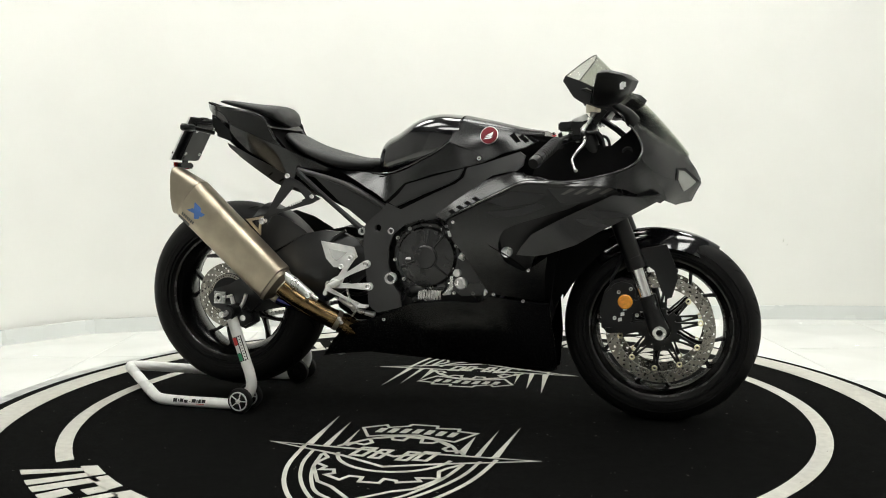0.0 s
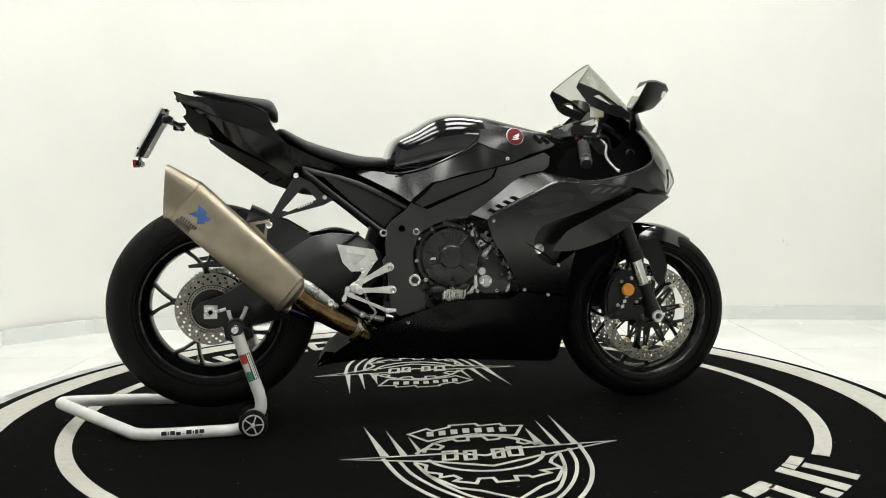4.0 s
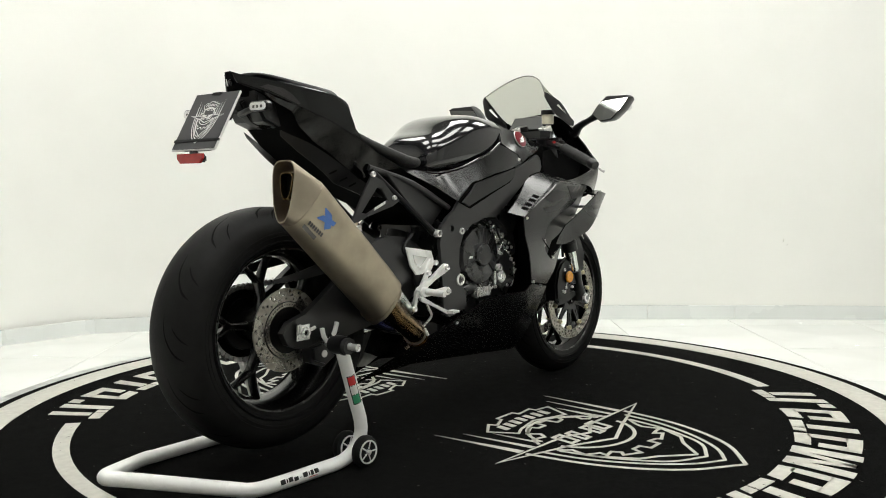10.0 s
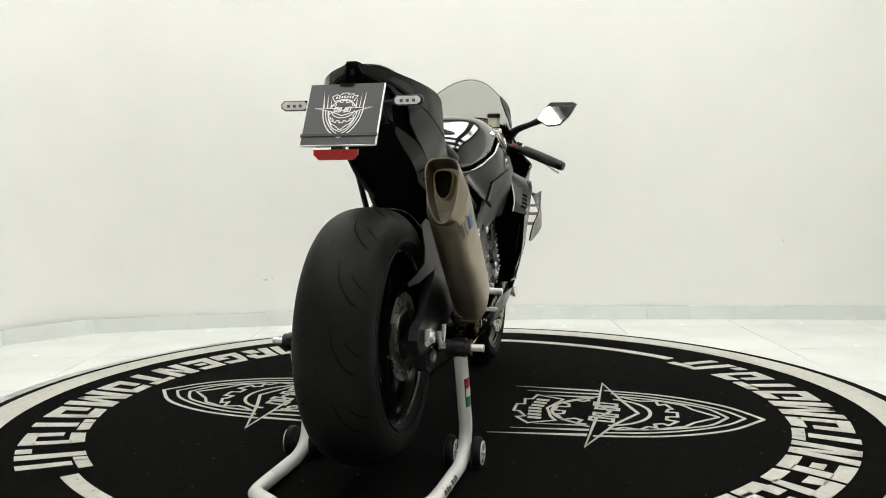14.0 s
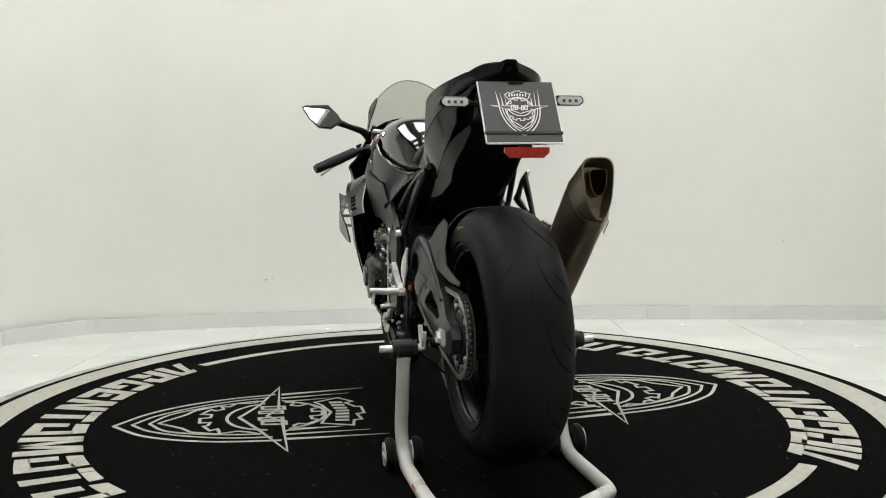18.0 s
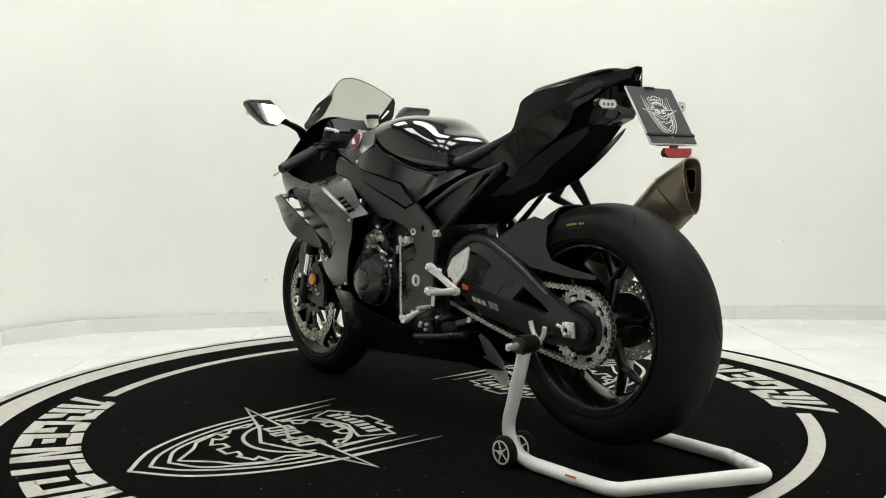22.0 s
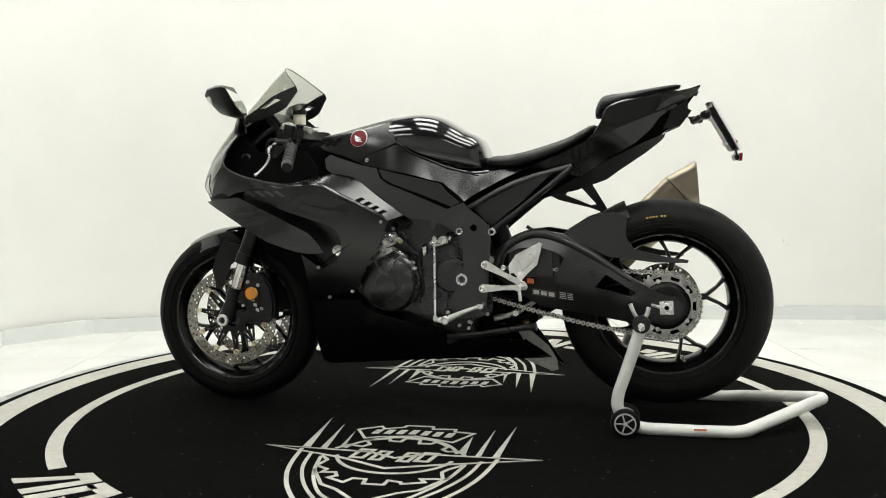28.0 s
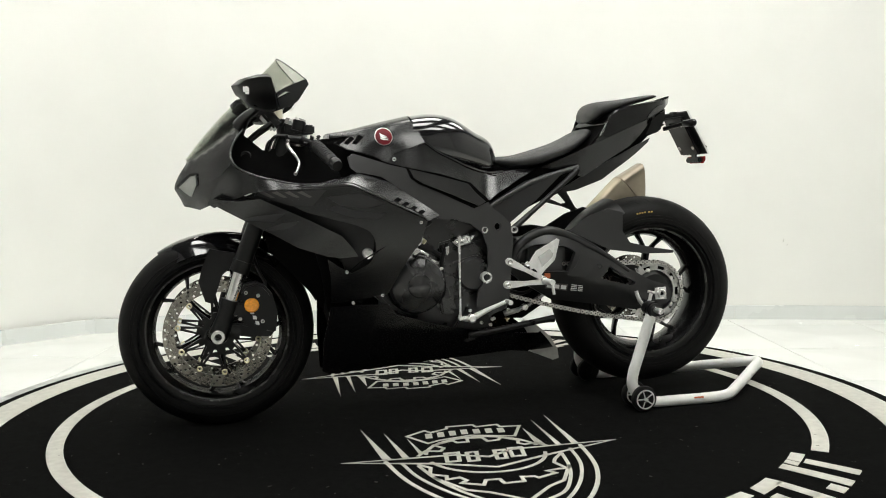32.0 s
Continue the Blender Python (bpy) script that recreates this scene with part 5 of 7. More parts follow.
for s in (-1, 1):
    part("hugger_side", plate(HUG_SIDE, HUGF, s, 0.003, cut=0.03), MATTE, bike)
bm = bmesh.new()
rows = []
for k in range(13):
    a = radians(112 + (168 - 112) * k / 12)
    # angle counted from the rear over the top to the front
    x, z = RW[0] - 0.345 * math.cos(a), RW[1] + 0.345 * math.sin(a)
    nx, nz = -math.cos(a), math.sin(a)
    row = []
    for j in range(9):
        v = -1 + j / 4
        dr = -0.05 * abs(v) ** 3
        row.append((x + nx * dr, 0.108 * v, z + nz * dr))
    rows.append(row + [(p[0] - nx * 0.003, p[1] * 0.98, p[2] - nz * 0.003) for p in reversed(row)])
part("rear_hugger", skin(bm, rows), MATTE, bike, "matte black rear mudguard")

part("linkage_plate", slab([(-0.19, 0.46), (-0.30, 0.455), (-0.345, 0.40), (-0.335, 0.335), (-0.27, 0.295), (-0.19, 0.30)], -0.075, 0.075, bev=0.008), DEEP, bike, "black rear suspension linkage")
part("shock_body", rod((-0.30, 0, 0.33), (-0.20, 0, 0.60), 0.034, 20), BLACKP, bike, "black rear shock absorber")
for s in (-1, 1):
    part("linkage_arm", tube([(-0.20, s * 0.085, 0.315), (-0.27, s * 0.090, 0.335), (-0.345, s * 0.088, 0.385)], [0.010, 0.008, 0.010], 10, 4), CAST, bike)
    part("linkage_bolt", rod((-0.27, s * 0.078, 0.335), (-0.27, s * 0.100, 0.335), 0.010, 12), CAST, bike)
    part("linkage_hose", tube([(-0.20, s * 0.10, 0.40), (-0.26, s * 0.105, 0.385), (-0.31, s * 0.10, 0.41), (-0.34, s * 0.09, 0.45)], 0.006, 8, 5), BLACKP, bike)
shield = part("belly_heat_plate", slab([(-0.278, 0.289), (-0.322, 0.269), (-0.373, 0.225), (-0.399, 0.182), (-0.404, 0.150), (-0.381, 0.143), (-0.335, 0.185), (-0.303, 0.223), (-0.268, 0.281)], 0.058, 0.060, bev=0.0005), FOIL, bike, "dull grey heat shield plate")
part("shield_flange", slab([(-0.378, 0.146), (-0.247, 0.200), (-0.303, 0.223), (-0.335, 0.185)], 0.054, 0.0615, bev=0.0005), FOIL, shield)

# ---- fork and front mudguard ----
for s in (-1, 1):
    y = s * 0.108
    leg = part("fork_leg", rod((0.648, y, 0.505), (0.485, y, 0.93), 0.0275, 20), BLACKP, bike, "black upside-down fork tube")
    part("fork_slider", rod((0.690, y, 0.375), (0.644, y, 0.515), 0.0215, 20), CHROME, leg, "chrome fork slider")
    part("fork_seal", rod((0.655, y, 0.487), (0.642, y, 0.522), 0.030, 20), BLACKP, leg)
    foot = bmesh.new()
    tube([(0.683, y, 0.405), (0.700, y, 0.35), (0.720, y, 0.296)], [0.028, 0.026, 0.032], 12, 3, foot)
    box(0.652, y * 1.0, 0.375, 0.06, 0.03, 0.05, 0.008, foot)
    part("fork_foot", foot, BLACKP, leg)
    part("axle_nut", lathe([(0.010, s * 0.13), (0.019, s * 0.13), (0.021, s * 0.142), (0.019, s * 0.146), (0.011, s * 0.146), (0.010, s * 0.136)], (FW[0], 0, FW[1]), 6 * 4), ALU, leg)
    prof = [(0.606, 0.456), (0.640, 0.448), (0.658, 0.425), (0.654, 0.37), (0.642, 0.314), (0.606, 0.294), (0.548, 0.302), (0.542, 0.360), (0.556, 0.415), (0.580, 0.445)]
    part("caliper_bracket", slab([(0.550, 0.304), (0.600, 0.316), (0.650, 0.330), (0.684, 0.330), (0.690, 0.306), (0.640, 0.290), (0.566, 0.286)], s * 0.098, s * 0.116, bev=0.005), BLACKP, leg)
    part("brake_caliper", slab(prof, s * 0.062, s * 0.118, bev=0.008), BLACKP, leg, "black radial brake caliper")
for s in (-1, 1):
    part("side_reflector", disc((0.620, 0.387), 0.0225, s * 0.120, s * 0.133, 28, 0.004), ORANGE, bike, "round orange reflector")
rows = []
for k in range(17):
    a = radians(55 + 77 * k / 16)
    r = 0.308 + 0.020 * (k / 16) ** 2
    wv = 0.080 - 0.032 * max(0, (5 - k) / 5) ** 1.5
    row = []
    for j in range(13):
        v = -1 + j / 6
        dr = -0.058 * abs(v) ** 2.6
        row.append((FW[0] + (r + dr) * math.cos(a), wv * v, FW[1] + (r + dr) * math.sin(a)))
    nx, nz = math.cos(a), math.sin(a)
    rows.append(row + [(p[0] - nx * 0.003, p[1] * 0.97, p[2] - nz * 0.003) for p in reversed(row)])
part("front_mudguard", skin(bmesh.new(), rows), GLOSS, bike, "gloss black front mudguard", angle=50)
ARMG = [(0.66, 0.545), (0.74, 0.56), (0.765, 0.50), (0.775, 0.46), (0.757, 0.40), (0.742, 0.395), (0.725, 0.42), (0.705, 0.48), (0.672, 0.505)]
for s in (-1, 1):
    part("mudguard_arm", plate(ARMG, Field([(0.66, 0.54, 0.086), (0.75, 0.55, 0.084), (0.77, 0.46, 0.095), (0.74, 0.40, 0.10), (0.69, 0.5, 0.095)]), s, 0.004, cut=0.03), BLACKP, bike)

# ---- exhaust ----
def muffler_ring(c, u, hw, hh, yc, n=30, taper=0.18):
    """A rounded triangular section about c, with u the in-plane up direction."""
    out = []
    for k in range(n):
        a = 2 * math.pi * k / n
        cx, sx = math.cos(a), math.sin(a)
        w = hw * (1.0 + taper * sx)
        y = w * math.copysign(abs(cx) ** 0.62, cx)
        v = hh * math.copysign(abs(sx) ** 0.72, sx)
        out.append(Vector((c[0], yc + y, c[1])) + Vector((u[0], 0, u[1])) * v)
    return out


up0 = Vector((0.66, 0.75)).normalized()
body_rows = []
for c, hw, hh, yc in (((-0.501, 0.434), 0.047, 0.066, -0.214), ((-0.536, 0.467), 0.049, 0.0675, -0.215), ((-0.656, 0.581), 0.049, 0.070, -0.216), ((-0.761, 0.681), 0.048, 0.072, -0.217), ((-0.788, 0.707), 0.0475, 0.072, -0.217)):
    body_rows.append(muffler_ring(c, up0, hw, hh, yc))
muffler = part("silencer", skin(bmesh.new(), body_rows), TITAN, bike, "brushed titanium silencer", angle=40)
end_up = Vector((0.10, 1.0)).normalized()
ec = (-0.843, 0.737)
rows = [muffler_ring((-0.788, 0.707), up0, 0.0465, 0.0712, -0.217), muffler_ring((-0.791, 0.710), up0, 0.0478, 0.0722, -0.217), muffler_ring((-0.794, 0.712), up0, 0.0465, 0.0712, -0.217),
        muffler_ring(ec, end_up, 0.0385, 0.0785, -0.219, taper=0.42), muffler_ring((-0.8465, 0.738), end_up, 0.0375, 0.0775, -0.219, taper=0.42), muffler_ring((-0.8465, 0.738), end_up, 0.0350, 0.0745, -0.219, taper=0.42),
        muffler_ring((-0.800, 0.728), end_up, 0.030, 0.062, -0.219, taper=0.40)]
part("end_cap", skin(bmesh.new(), rows), TITANEND, muffler, "titanium silencer end cap")
for sgn, (hw, m) in enumerate(((0.0215, BRONZE),)):
    rows = [muffler_ring((-0.798, 0.746), end_up, hw, 0.034, -0.221, taper=0.40), muffler_ring((-0.838, 0.752), end_up, hw, 0.034, -0.221, taper=0.40), muffler_ring((-0.838, 0.752), end_up, hw - 0.0025, 0.0315, -0.221, taper=0.40), muffler_ring((-0.81, 0.750), end_up, hw - 0.0025, 0.0315, -0.221, taper=0.40)]
    part("outlet_pipe", skin(bmesh.new(), rows), m, muffler, "bronzed outlet pipe")
bm = bmesh.new()
skin(bm, [muffler_ring((-0.818, 0.751), end_up, 0.0188, 0.0313, -0.221, taper=0.40), muffler_ring((-0.816, 0.751), end_up, 0.0188, 0.0313, -0.221, taper=0.40)])
part("outlet", bm, DEEP, muffler, "dark exhaust outlet")
part("inlet_collar", skin(bmesh.new(), [muffler_ring((-0.503, 0.428), up0, 0.048, 0.064, -0.212), muffler_ring((-0.494, 0.420), up0, 0.046, 0.061, -0.212), muffler_ring((-0.482, 0.409), up0, 0.032, 0.034, -0.205)]), TITAN, muffler)
part("link_pipe", tube([(-0.500, -0.208, 0.440), (-0.470, -0.203, 0.414), (-0.439, -0.197, 0.388), (-0.387, -0.188, 0.354), (-0.335, -0.174, 0.323), (-0.291, -0.152, 0.297), (-0.262, -0.128, 0.274), (-0.235, -0.09, 0.258)], [0.034, 0.033, 0.0325, 0.032, 0.032, 0.032], 20, 5), BRONZE, bike, "heat-bronzed exhaust link pipe")
part("bypass_stub", tube([(-0.545, -0.196, 0.408), (-0.500, -0.188, 0.378)], 0.0185, 16, 0), TITAN, bike)
part("bypass_pipe", tube([(-0.510, -0.190, 0.384), (-0.487, -0.184, 0.368), (-0.434, -0.172, 0.349), (-0.389, -0.160, 0.341), (-0.33, -0.14, 0.32)], 0.0165, 16, 5), BLUED, bike, "heat-blued exhaust tube")



# ---- paddock stand ----
stand = thing("paddock_stand", "white tubular paddock stand with black rollers lifting the rear wheel", "paddock stand")
right = [(-0.657, -0.217, 0.315), (-0.632, -0.217, 0.235), (-0.610, -0.216, 0.167), (-0.595, -0.216, 0.118), (-0.594, -0.215, 0.080), (-0.616, -0.215, 0.044), (-0.665, -0.214, 0.021), (-0.75, -0.212, 0.0185), (-0.88, -0.210, 0.0185), (-0.95, -0.202, 0.021),
         (-1.00, -0.172, 0.032), (-1.16, -0.040, 0.068), (-1.195, -0.010, 0.075)]
left = [(x, -y + 0.020, z) for x, y, z in right]
part("tube_frame", tube(right + [(-1.208, 0.009, 0.077)] + left[::-1], 0.018, 16, 6), WHITEP, stand, "white powder-coated bent steel tube")
for s, dy in ((-1, 0.0), (1, 0.020)):
    yc = s * 0.216 + dy
    for k, off in enumerate((-0.036, 0.036)):
        y = yc + s * off
        ro = part("roller", lathe([(0.014, -0.013), (0.033, -0.013), (0.041, -0.008), (0.043, 0.0), (0.041, 0.008), (0.033, 0.013), (0.014, 0.013)], (-0.616, y, 0.0435), 32), RUBBER, stand, "black rubber roller")
        star = bmesh.new()
        for j in range(5):
            a = 2 * math.pi * j / 5
            rod((-0.616 + 0.008 * math.cos(a), y + s * 0.0132, 0.0435 + 0.008 * math.sin(a)), (-0.616 + 0.03 * math.cos(a), y + s * 0.0132, 0.0435 + 0.03 * math.sin(a)), 0.0022, 6, bm=star)
        lathe([(0.028, s * 0.012), (0.032, s * 0.012), (0.032, s * 0.0155), (0.028, s * 0.0155)], (-0.616, y, 0.0435), 28, star)
        part("roller_rim", star, ALUPAINT, ro)
        part("roller_bolt", rod((-0.616, y + s * 0.010, 0.0435), (-0.616, y + s * 0.020, 0.0435), 0.007, 6), BOLT, ro)
        part("roller_web", disc((-0.616, 0.0435), 0.029, y - 0.011, y + 0.011, 24), BLACKP, ro)
    top = (-0.660, yc, 0.332)
    part("clamp_sleeve", rod((top[0], yc - 0.032, top[2]), (top[0], yc + 0.032, top[2]), 0.0215, 16), GRIP, stand, "black rubber clamp sleeve")
    part("clamp_collar", rod((top[0], yc - 0.018, top[2]), (top[0], yc + 0.018, top[2]), 0.0255, 14), BLACKP, stand)
    part("cross_pin", rod((top[0], yc - s * 0.055, top[2]), (top[0], yc + s * 0.064, top[2]), 0.010, 12), ALU, stand, "bare steel cross pin")
    fork = bmesh.new()
    yy = yc - s * 0.048
    tube([(top[0], yy, top[2]), (-0.640, yy, 0.355), (-0.628, yy, 0.385)], 0.0065, 8, 3, fork)
    tube([(top[0], yy, top[2]), (-0.676, yy, 0.352), (-0.682, yy, 0.375)], 0.0065, 8, 3, fork)
    part("lift_fork", fork, ALUPAINT, stand)


# ---- engine ----
def bolt(x, z, y0, out, r=0.006, material=None, parent=None, name="bolt"):
    """A small hex-socket bolt head; out is +1 on the left flank, -1 on the right."""
    prof = [(0, 0), (r * 0.5, 0), (r * 0.5, 0.002), (r * 0.85, 0.0045), (r, 0.003), (r, -0.004), (0, -0.004)]
    prof = [(rr, out * d) for rr, d in prof]
    return part(name, lathe(prof, (x, y0, z), 12, closed=False), material or BOLT, parent or bike)


BLOCK = [(-0.156, 0.636), (-0.031, 0.667), (0.094, 0.642), (0.183, 0.542), (0.246, 0.405), (0.191, 0.352), (-0.143, 0.311), (-0.169, 0.402), (-0.140, 0.492)]
part("engine_block", slab(BLOCK, -0.135, 0.135, bev=0.01), ENGINE, bike, "black engine block")
part("gearbox_casing", slab([(-0.20, 0.47), (-0.07, 0.62), (0.02, 0.60), (0.0, 0.36), (-0.10, 0.30), (-0.20, 0.34)], -0.13, 0.13, bev=0.012), ENGINE, bike)
part("sump", slab([(-0.12, 0.40), (0.20, 0.42), (0.20, 0.26), (0.02, 0.22), (-0.12, 0.26)], -0.10, 0.10, bev=0.012), ENGINE, bike)
part("cylinder_head", slab([(0.05, 0.58), (0.13, 0.69), (0.25, 0.66), (0.24, 0.50), (0.15, 0.46)], -0.15, 0.15, bev=0.012), ENGINE, bike)
CC = (0.005, 0.519)
part("clutch_flange", disc(CC, 0.112, -0.13, -0.158, 48, 0.006), ENGINE, bike)
clutch = part("clutch_cover", lathe([(0, -0.150), (0.094, -0.150), (0.097, -0.160), (0.090, -0.172), (0.060, -0.178), (0.038, -0.179), (0.037, -0.186), (0.033, -0.189), (0, -0.189)], (CC[0], 0, CC[1]), 56, closed=False), ENGINE, bike, "round black clutch cover")
for a0 in (50, 82, 200, 320):
    bm = bmesh.new()
    a = radians(a0)
    rod((CC[0] + 0.036 * math.cos(a), -0.179, CC[1] + 0.036 * math.sin(a)), (CC[0] + 0.089 * math.cos(a), -0.174, CC[1] + 0.089 * math.sin(a)), 0.004, 8, bm=bm)
    part("cover_rib", bm, ENGINE, clutch)
part("cover_mark", slab([(-0.062, 0.512), (-0.036, 0.512), (-0.038, 0.520), (-0.058, 0.519)], -0.174, -0.1785), PLATEWHITE, clutch)
for x, z in [(-0.092, 0.579), (-0.102, 0.509), (-0.073, 0.447), (-0.032, 0.425), (0.018, 0.422), (-0.051, 0.608), (0.017, 0.613), (0.071, 0.458)]:
    bolt(x, z, -0.158, -1, 0.0062)
part("starter_cover", slab([(0.114, 0.512), (0.137, 0.530), (0.167, 0.517), (0.196, 0.475), (0.204, 0.427), (0.181, 0.400), (0.118, 0.397), (0.091, 0.415), (0.088, 0.473)], -0.13, -0.168, bev=0.005), ENGINE, bike, "black side casing")
for x, z in [(0.124, 0.514), (0.091, 0.525), (0.070, 0.461), (0.093, 0.406), (0.156, 0.406), (0.197, 0.446), (0.176, 0.493)]:
    bolt(x, z, -0.165, -1, 0.0058)
for (x, z), r in zip([(0.106, 0.470), (0.118, 0.438)], (0.0135, 0.0205)):
    part("filler_plug", lathe([(0, -0.182), (r * 0.35, -0.182), (r * 0.4, -0.178), (r * 0.8, -0.178), (r, -0.174), (r, -0.16), (0, -0.16)], (x, 0, z), 24, closed=False), ALU, bike, "bare alloy plug")
rng = random.Random(4)
# pipes, castings and hoses in the engine bay, right flank
for pts, r, m, nm in (
        ([(0.135, -0.15, 0.60), (0.11, -0.16, 0.575), (0.09, -0.155, 0.545)], 0.0055, CAST, "coolant_pipe"),
        ([(0.16, -0.15, 0.585), (0.13, -0.16, 0.565), (0.105, -0.155, 0.55)], 0.0045, CAST, "coolant_pipe"),
        ([(0.07, -0.14, 0.63), (0.11, -0.155, 0.62), (0.17, -0.15, 0.58)], 0.011, GRIP, "hose"),
        ([(0.02, -0.13, 0.64), (0.08, -0.15, 0.645), (0.15, -0.14, 0.615)], 0.007, BLACKP, "hose"),
        ([(0.19, -0.145, 0.55), (0.185, -0.155, 0.50), (0.20, -0.15, 0.45)], 0.008, BLACKP, "hose"),
        ([(0.00, -0.14, 0.405), (0.04, -0.15, 0.42), (0.075, -0.145, 0.415)], 0.016, ENGINE, "oil_gallery"),
        ([(-0.06, -0.135, 0.40), (-0.03, -0.15, 0.415), (0.0, -0.145, 0.40)], 0.020, ENGINE, "oil_filter_housing"),
        ([(0.085, -0.15, 0.47), (0.088, -0.158, 0.44), (0.10, -0.15, 0.42)], 0.004, CAST, "coolant_pipe")):
    part(nm, tube(pts, r, 12, 5), m, bike)
for k in range(14):
    x, z = 0.09 + rng.random() * 0.13, 0.52 + rng.random() * 0.11
    if x > 0.10 + (0.66 - z) * 0.9:
        continue
    bolt(x, z, -0.150, -1, 0.004 + rng.random() * 0.003)
for x, z in [(0.067, 0.616), (0.079, 0.589), (0.093, 0.594), (0.108, 0.585), (0.054, 0.625), (0.040, 0.602), (0.161, 0.543), (0.182, 0.516), (0.195, 0.489)]:
    bolt(x, z, -0.152, -1, 0.005)
def casting(name, outline, y0, y1, material, bev=0.003):
    return part(name, slab(outline, y0, y1, bev=bev), material, bike)


casting("pipe_flange", [(0.107, 0.517), (0.114, 0.530), (0.143, 0.562), (0.150, 0.556), (0.128, 0.526), (0.118, 0.512)], -0.150, -0.168, CAST)
casting("pipe_bracket", [(0.134, 0.551), (0.150, 0.562), (0.161, 0.551), (0.146, 0.533)], -0.150, -0.160, CAST)
for p in ([(0.150, 0.544), (0.168, 0.529), (0.161, 0.518), (0.146, 0.533)], [(0.164, 0.522), (0.186, 0.504), (0.178, 0.493), (0.161, 0.511)], [(0.182, 0.500), (0.200, 0.482), (0.193, 0.471), (0.178, 0.489)], [(0.189, 0.468), (0.207, 0.446), (0.200, 0.437), (0.185, 0.453)]):
    casting("chain_tensioner", p, -0.148, -0.164, CAST, 0.002)
casting("drain_bracket", [(0.083, 0.459), (0.090, 0.459), (0.093, 0.427), (0.088, 0.413), (0.079, 0.418)], -0.160, -0.172, CAST, 0.002)
casting("water_pump_flange", [(0.052, 0.415), (0.069, 0.427), (0.083, 0.418), (0.079, 0.400), (0.059, 0.397)], -0.145, -0.166, CAST)
casting("drain_bracket", [(0.186, 0.431), (0.204, 0.434), (0.198, 0.405), (0.189, 0.398)], -0.145, -0.164, CAST, 0.002)
for k, p in enumerate(([(-0.023, 0.412), (-0.001, 0.415), (-0.005, 0.394), (-0.020, 0.383)], [(0.002, 0.414), (0.024, 0.413), (0.020, 0.393), (-0.000, 0.385)], [(0.027, 0.415), (0.047, 0.408), (0.041, 0.390), (0.023, 0.392)], [(-0.013, 0.390), (0.038, 0.397), (0.049, 0.384), (-0.002, 0.378)])):
    casting("oil_filter_rib", p, -0.150, -0.170 + 0.003 * (k % 2), CAST)
for p in ([(0.051, 0.610), (0.063, 0.607), (0.062, 0.600), (0.051, 0.601)], [(0.072, 0.601), (0.083, 0.603), (0.085, 0.583), (0.076, 0.581)], [(0.090, 0.588), (0.103, 0.592), (0.104, 0.583), (0.092, 0.579)], [(0.076, 0.626), (0.083, 0.621), (0.080, 0.615), (0.072, 0.619)], [(0.108, 0.586), (0.115, 0.583), (0.112, 0.577), (0.104, 0.579)]):
    casting("wire_clip", p, -0.150, -0.160, CAST, 0.001)
for a0 in (100, 62):
    bm = bmesh.new()
    pts = [(CC[0] + r * math.cos(radians(a0 + d)), CC[1] + r * math.sin(radians(a0 + d))) for r, d in ((0.042, -12), (0.084, -9), (0.084, 9), (0.042, 12))]
    part("cover_facet", slab(pts, -0.172, -0.1795, bev=0.002), ENGINE, clutch)
# fins, unions and small hardware packed between the right covers
for k in range(7):
    f = k / 6
    x, z = 0.128 + 0.075 * f, 0.574 - 0.118 * f
    part("union_nut", rod((x, -0.150, z), (x + 0.004, -0.172, z - 0.002), 0.0055 + 0.0015 * (k % 2), 6), CAST, bike)
    part("cable_sleeve", tube([(x - 0.016, -0.152, z + 0.012), (x - 0.006, -0.166, z + 0.006), (x + 0.006, -0.160, z - 0.010)], 0.0028, 8, 4), BLACKP if k % 3 else CAST, bike)
for k in range(9):
    x = -0.022 + 0.0085 * k
    part("oil_cooler_fin", slab([(x, 0.384), (x + 0.0038, 0.385), (x + 0.0070, 0.412), (x + 0.0032, 0.414)], -0.166, -0.178, bev=0.0008), CAST, bike)
for x, z, r in ((0.078, 0.432, 0.008), (0.086, 0.486, 0.007), (0.060, 0.404, 0.006), (0.052, 0.592, 0.007), (0.086, 0.606, 0.006), (0.116, 0.566, 0.007)):
    part("hose_clip", lathe([(r * 0.55, -0.150), (r, -0.150), (r, -0.166), (r * 0.55, -0.168)], (x, 0, z), 14), CAST, bike)
for pts, r in (([(0.03, -0.150, 0.640), (0.06, -0.166, 0.612), (0.05, -0.160, 0.585)], 0.004), ([(0.10, -0.150, 0.622), (0.092, -0.170, 0.600), (0.112, -0.168, 0.570), (0.142, -0.160, 0.552)], 0.0035),
               ([(0.065, -0.155, 0.450), (0.070, -0.172, 0.425), (0.050, -0.168, 0.400)], 0.004), ([(-0.07, -0.15, 0.40), (-0.085, -0.166, 0.36), (-0.06, -0.162, 0.335)], 0.005)):
    part("wiring_loom", tube(pts, r, 8, 5), BLACKP, bike)
# left flank
SC_C = (0.118, 0.438)
part("stator_flange", disc(SC_C, 0.094, 0.13, 0.185, 48, 0.006), ENGINE, bike)
stator = part("stator_cover", lathe([(0, 0.17), (0.086, 0.17), (0.089, 0.185), (0.082, 0.212), (0.060, 0.226), (0.037, 0.230), (0.035, 0.236), (0.031, 0.238), (0, 0.238)], (SC_C[0], 0, SC_C[1]), 56, closed=False), ENGINE, bike, "round black generator cover")
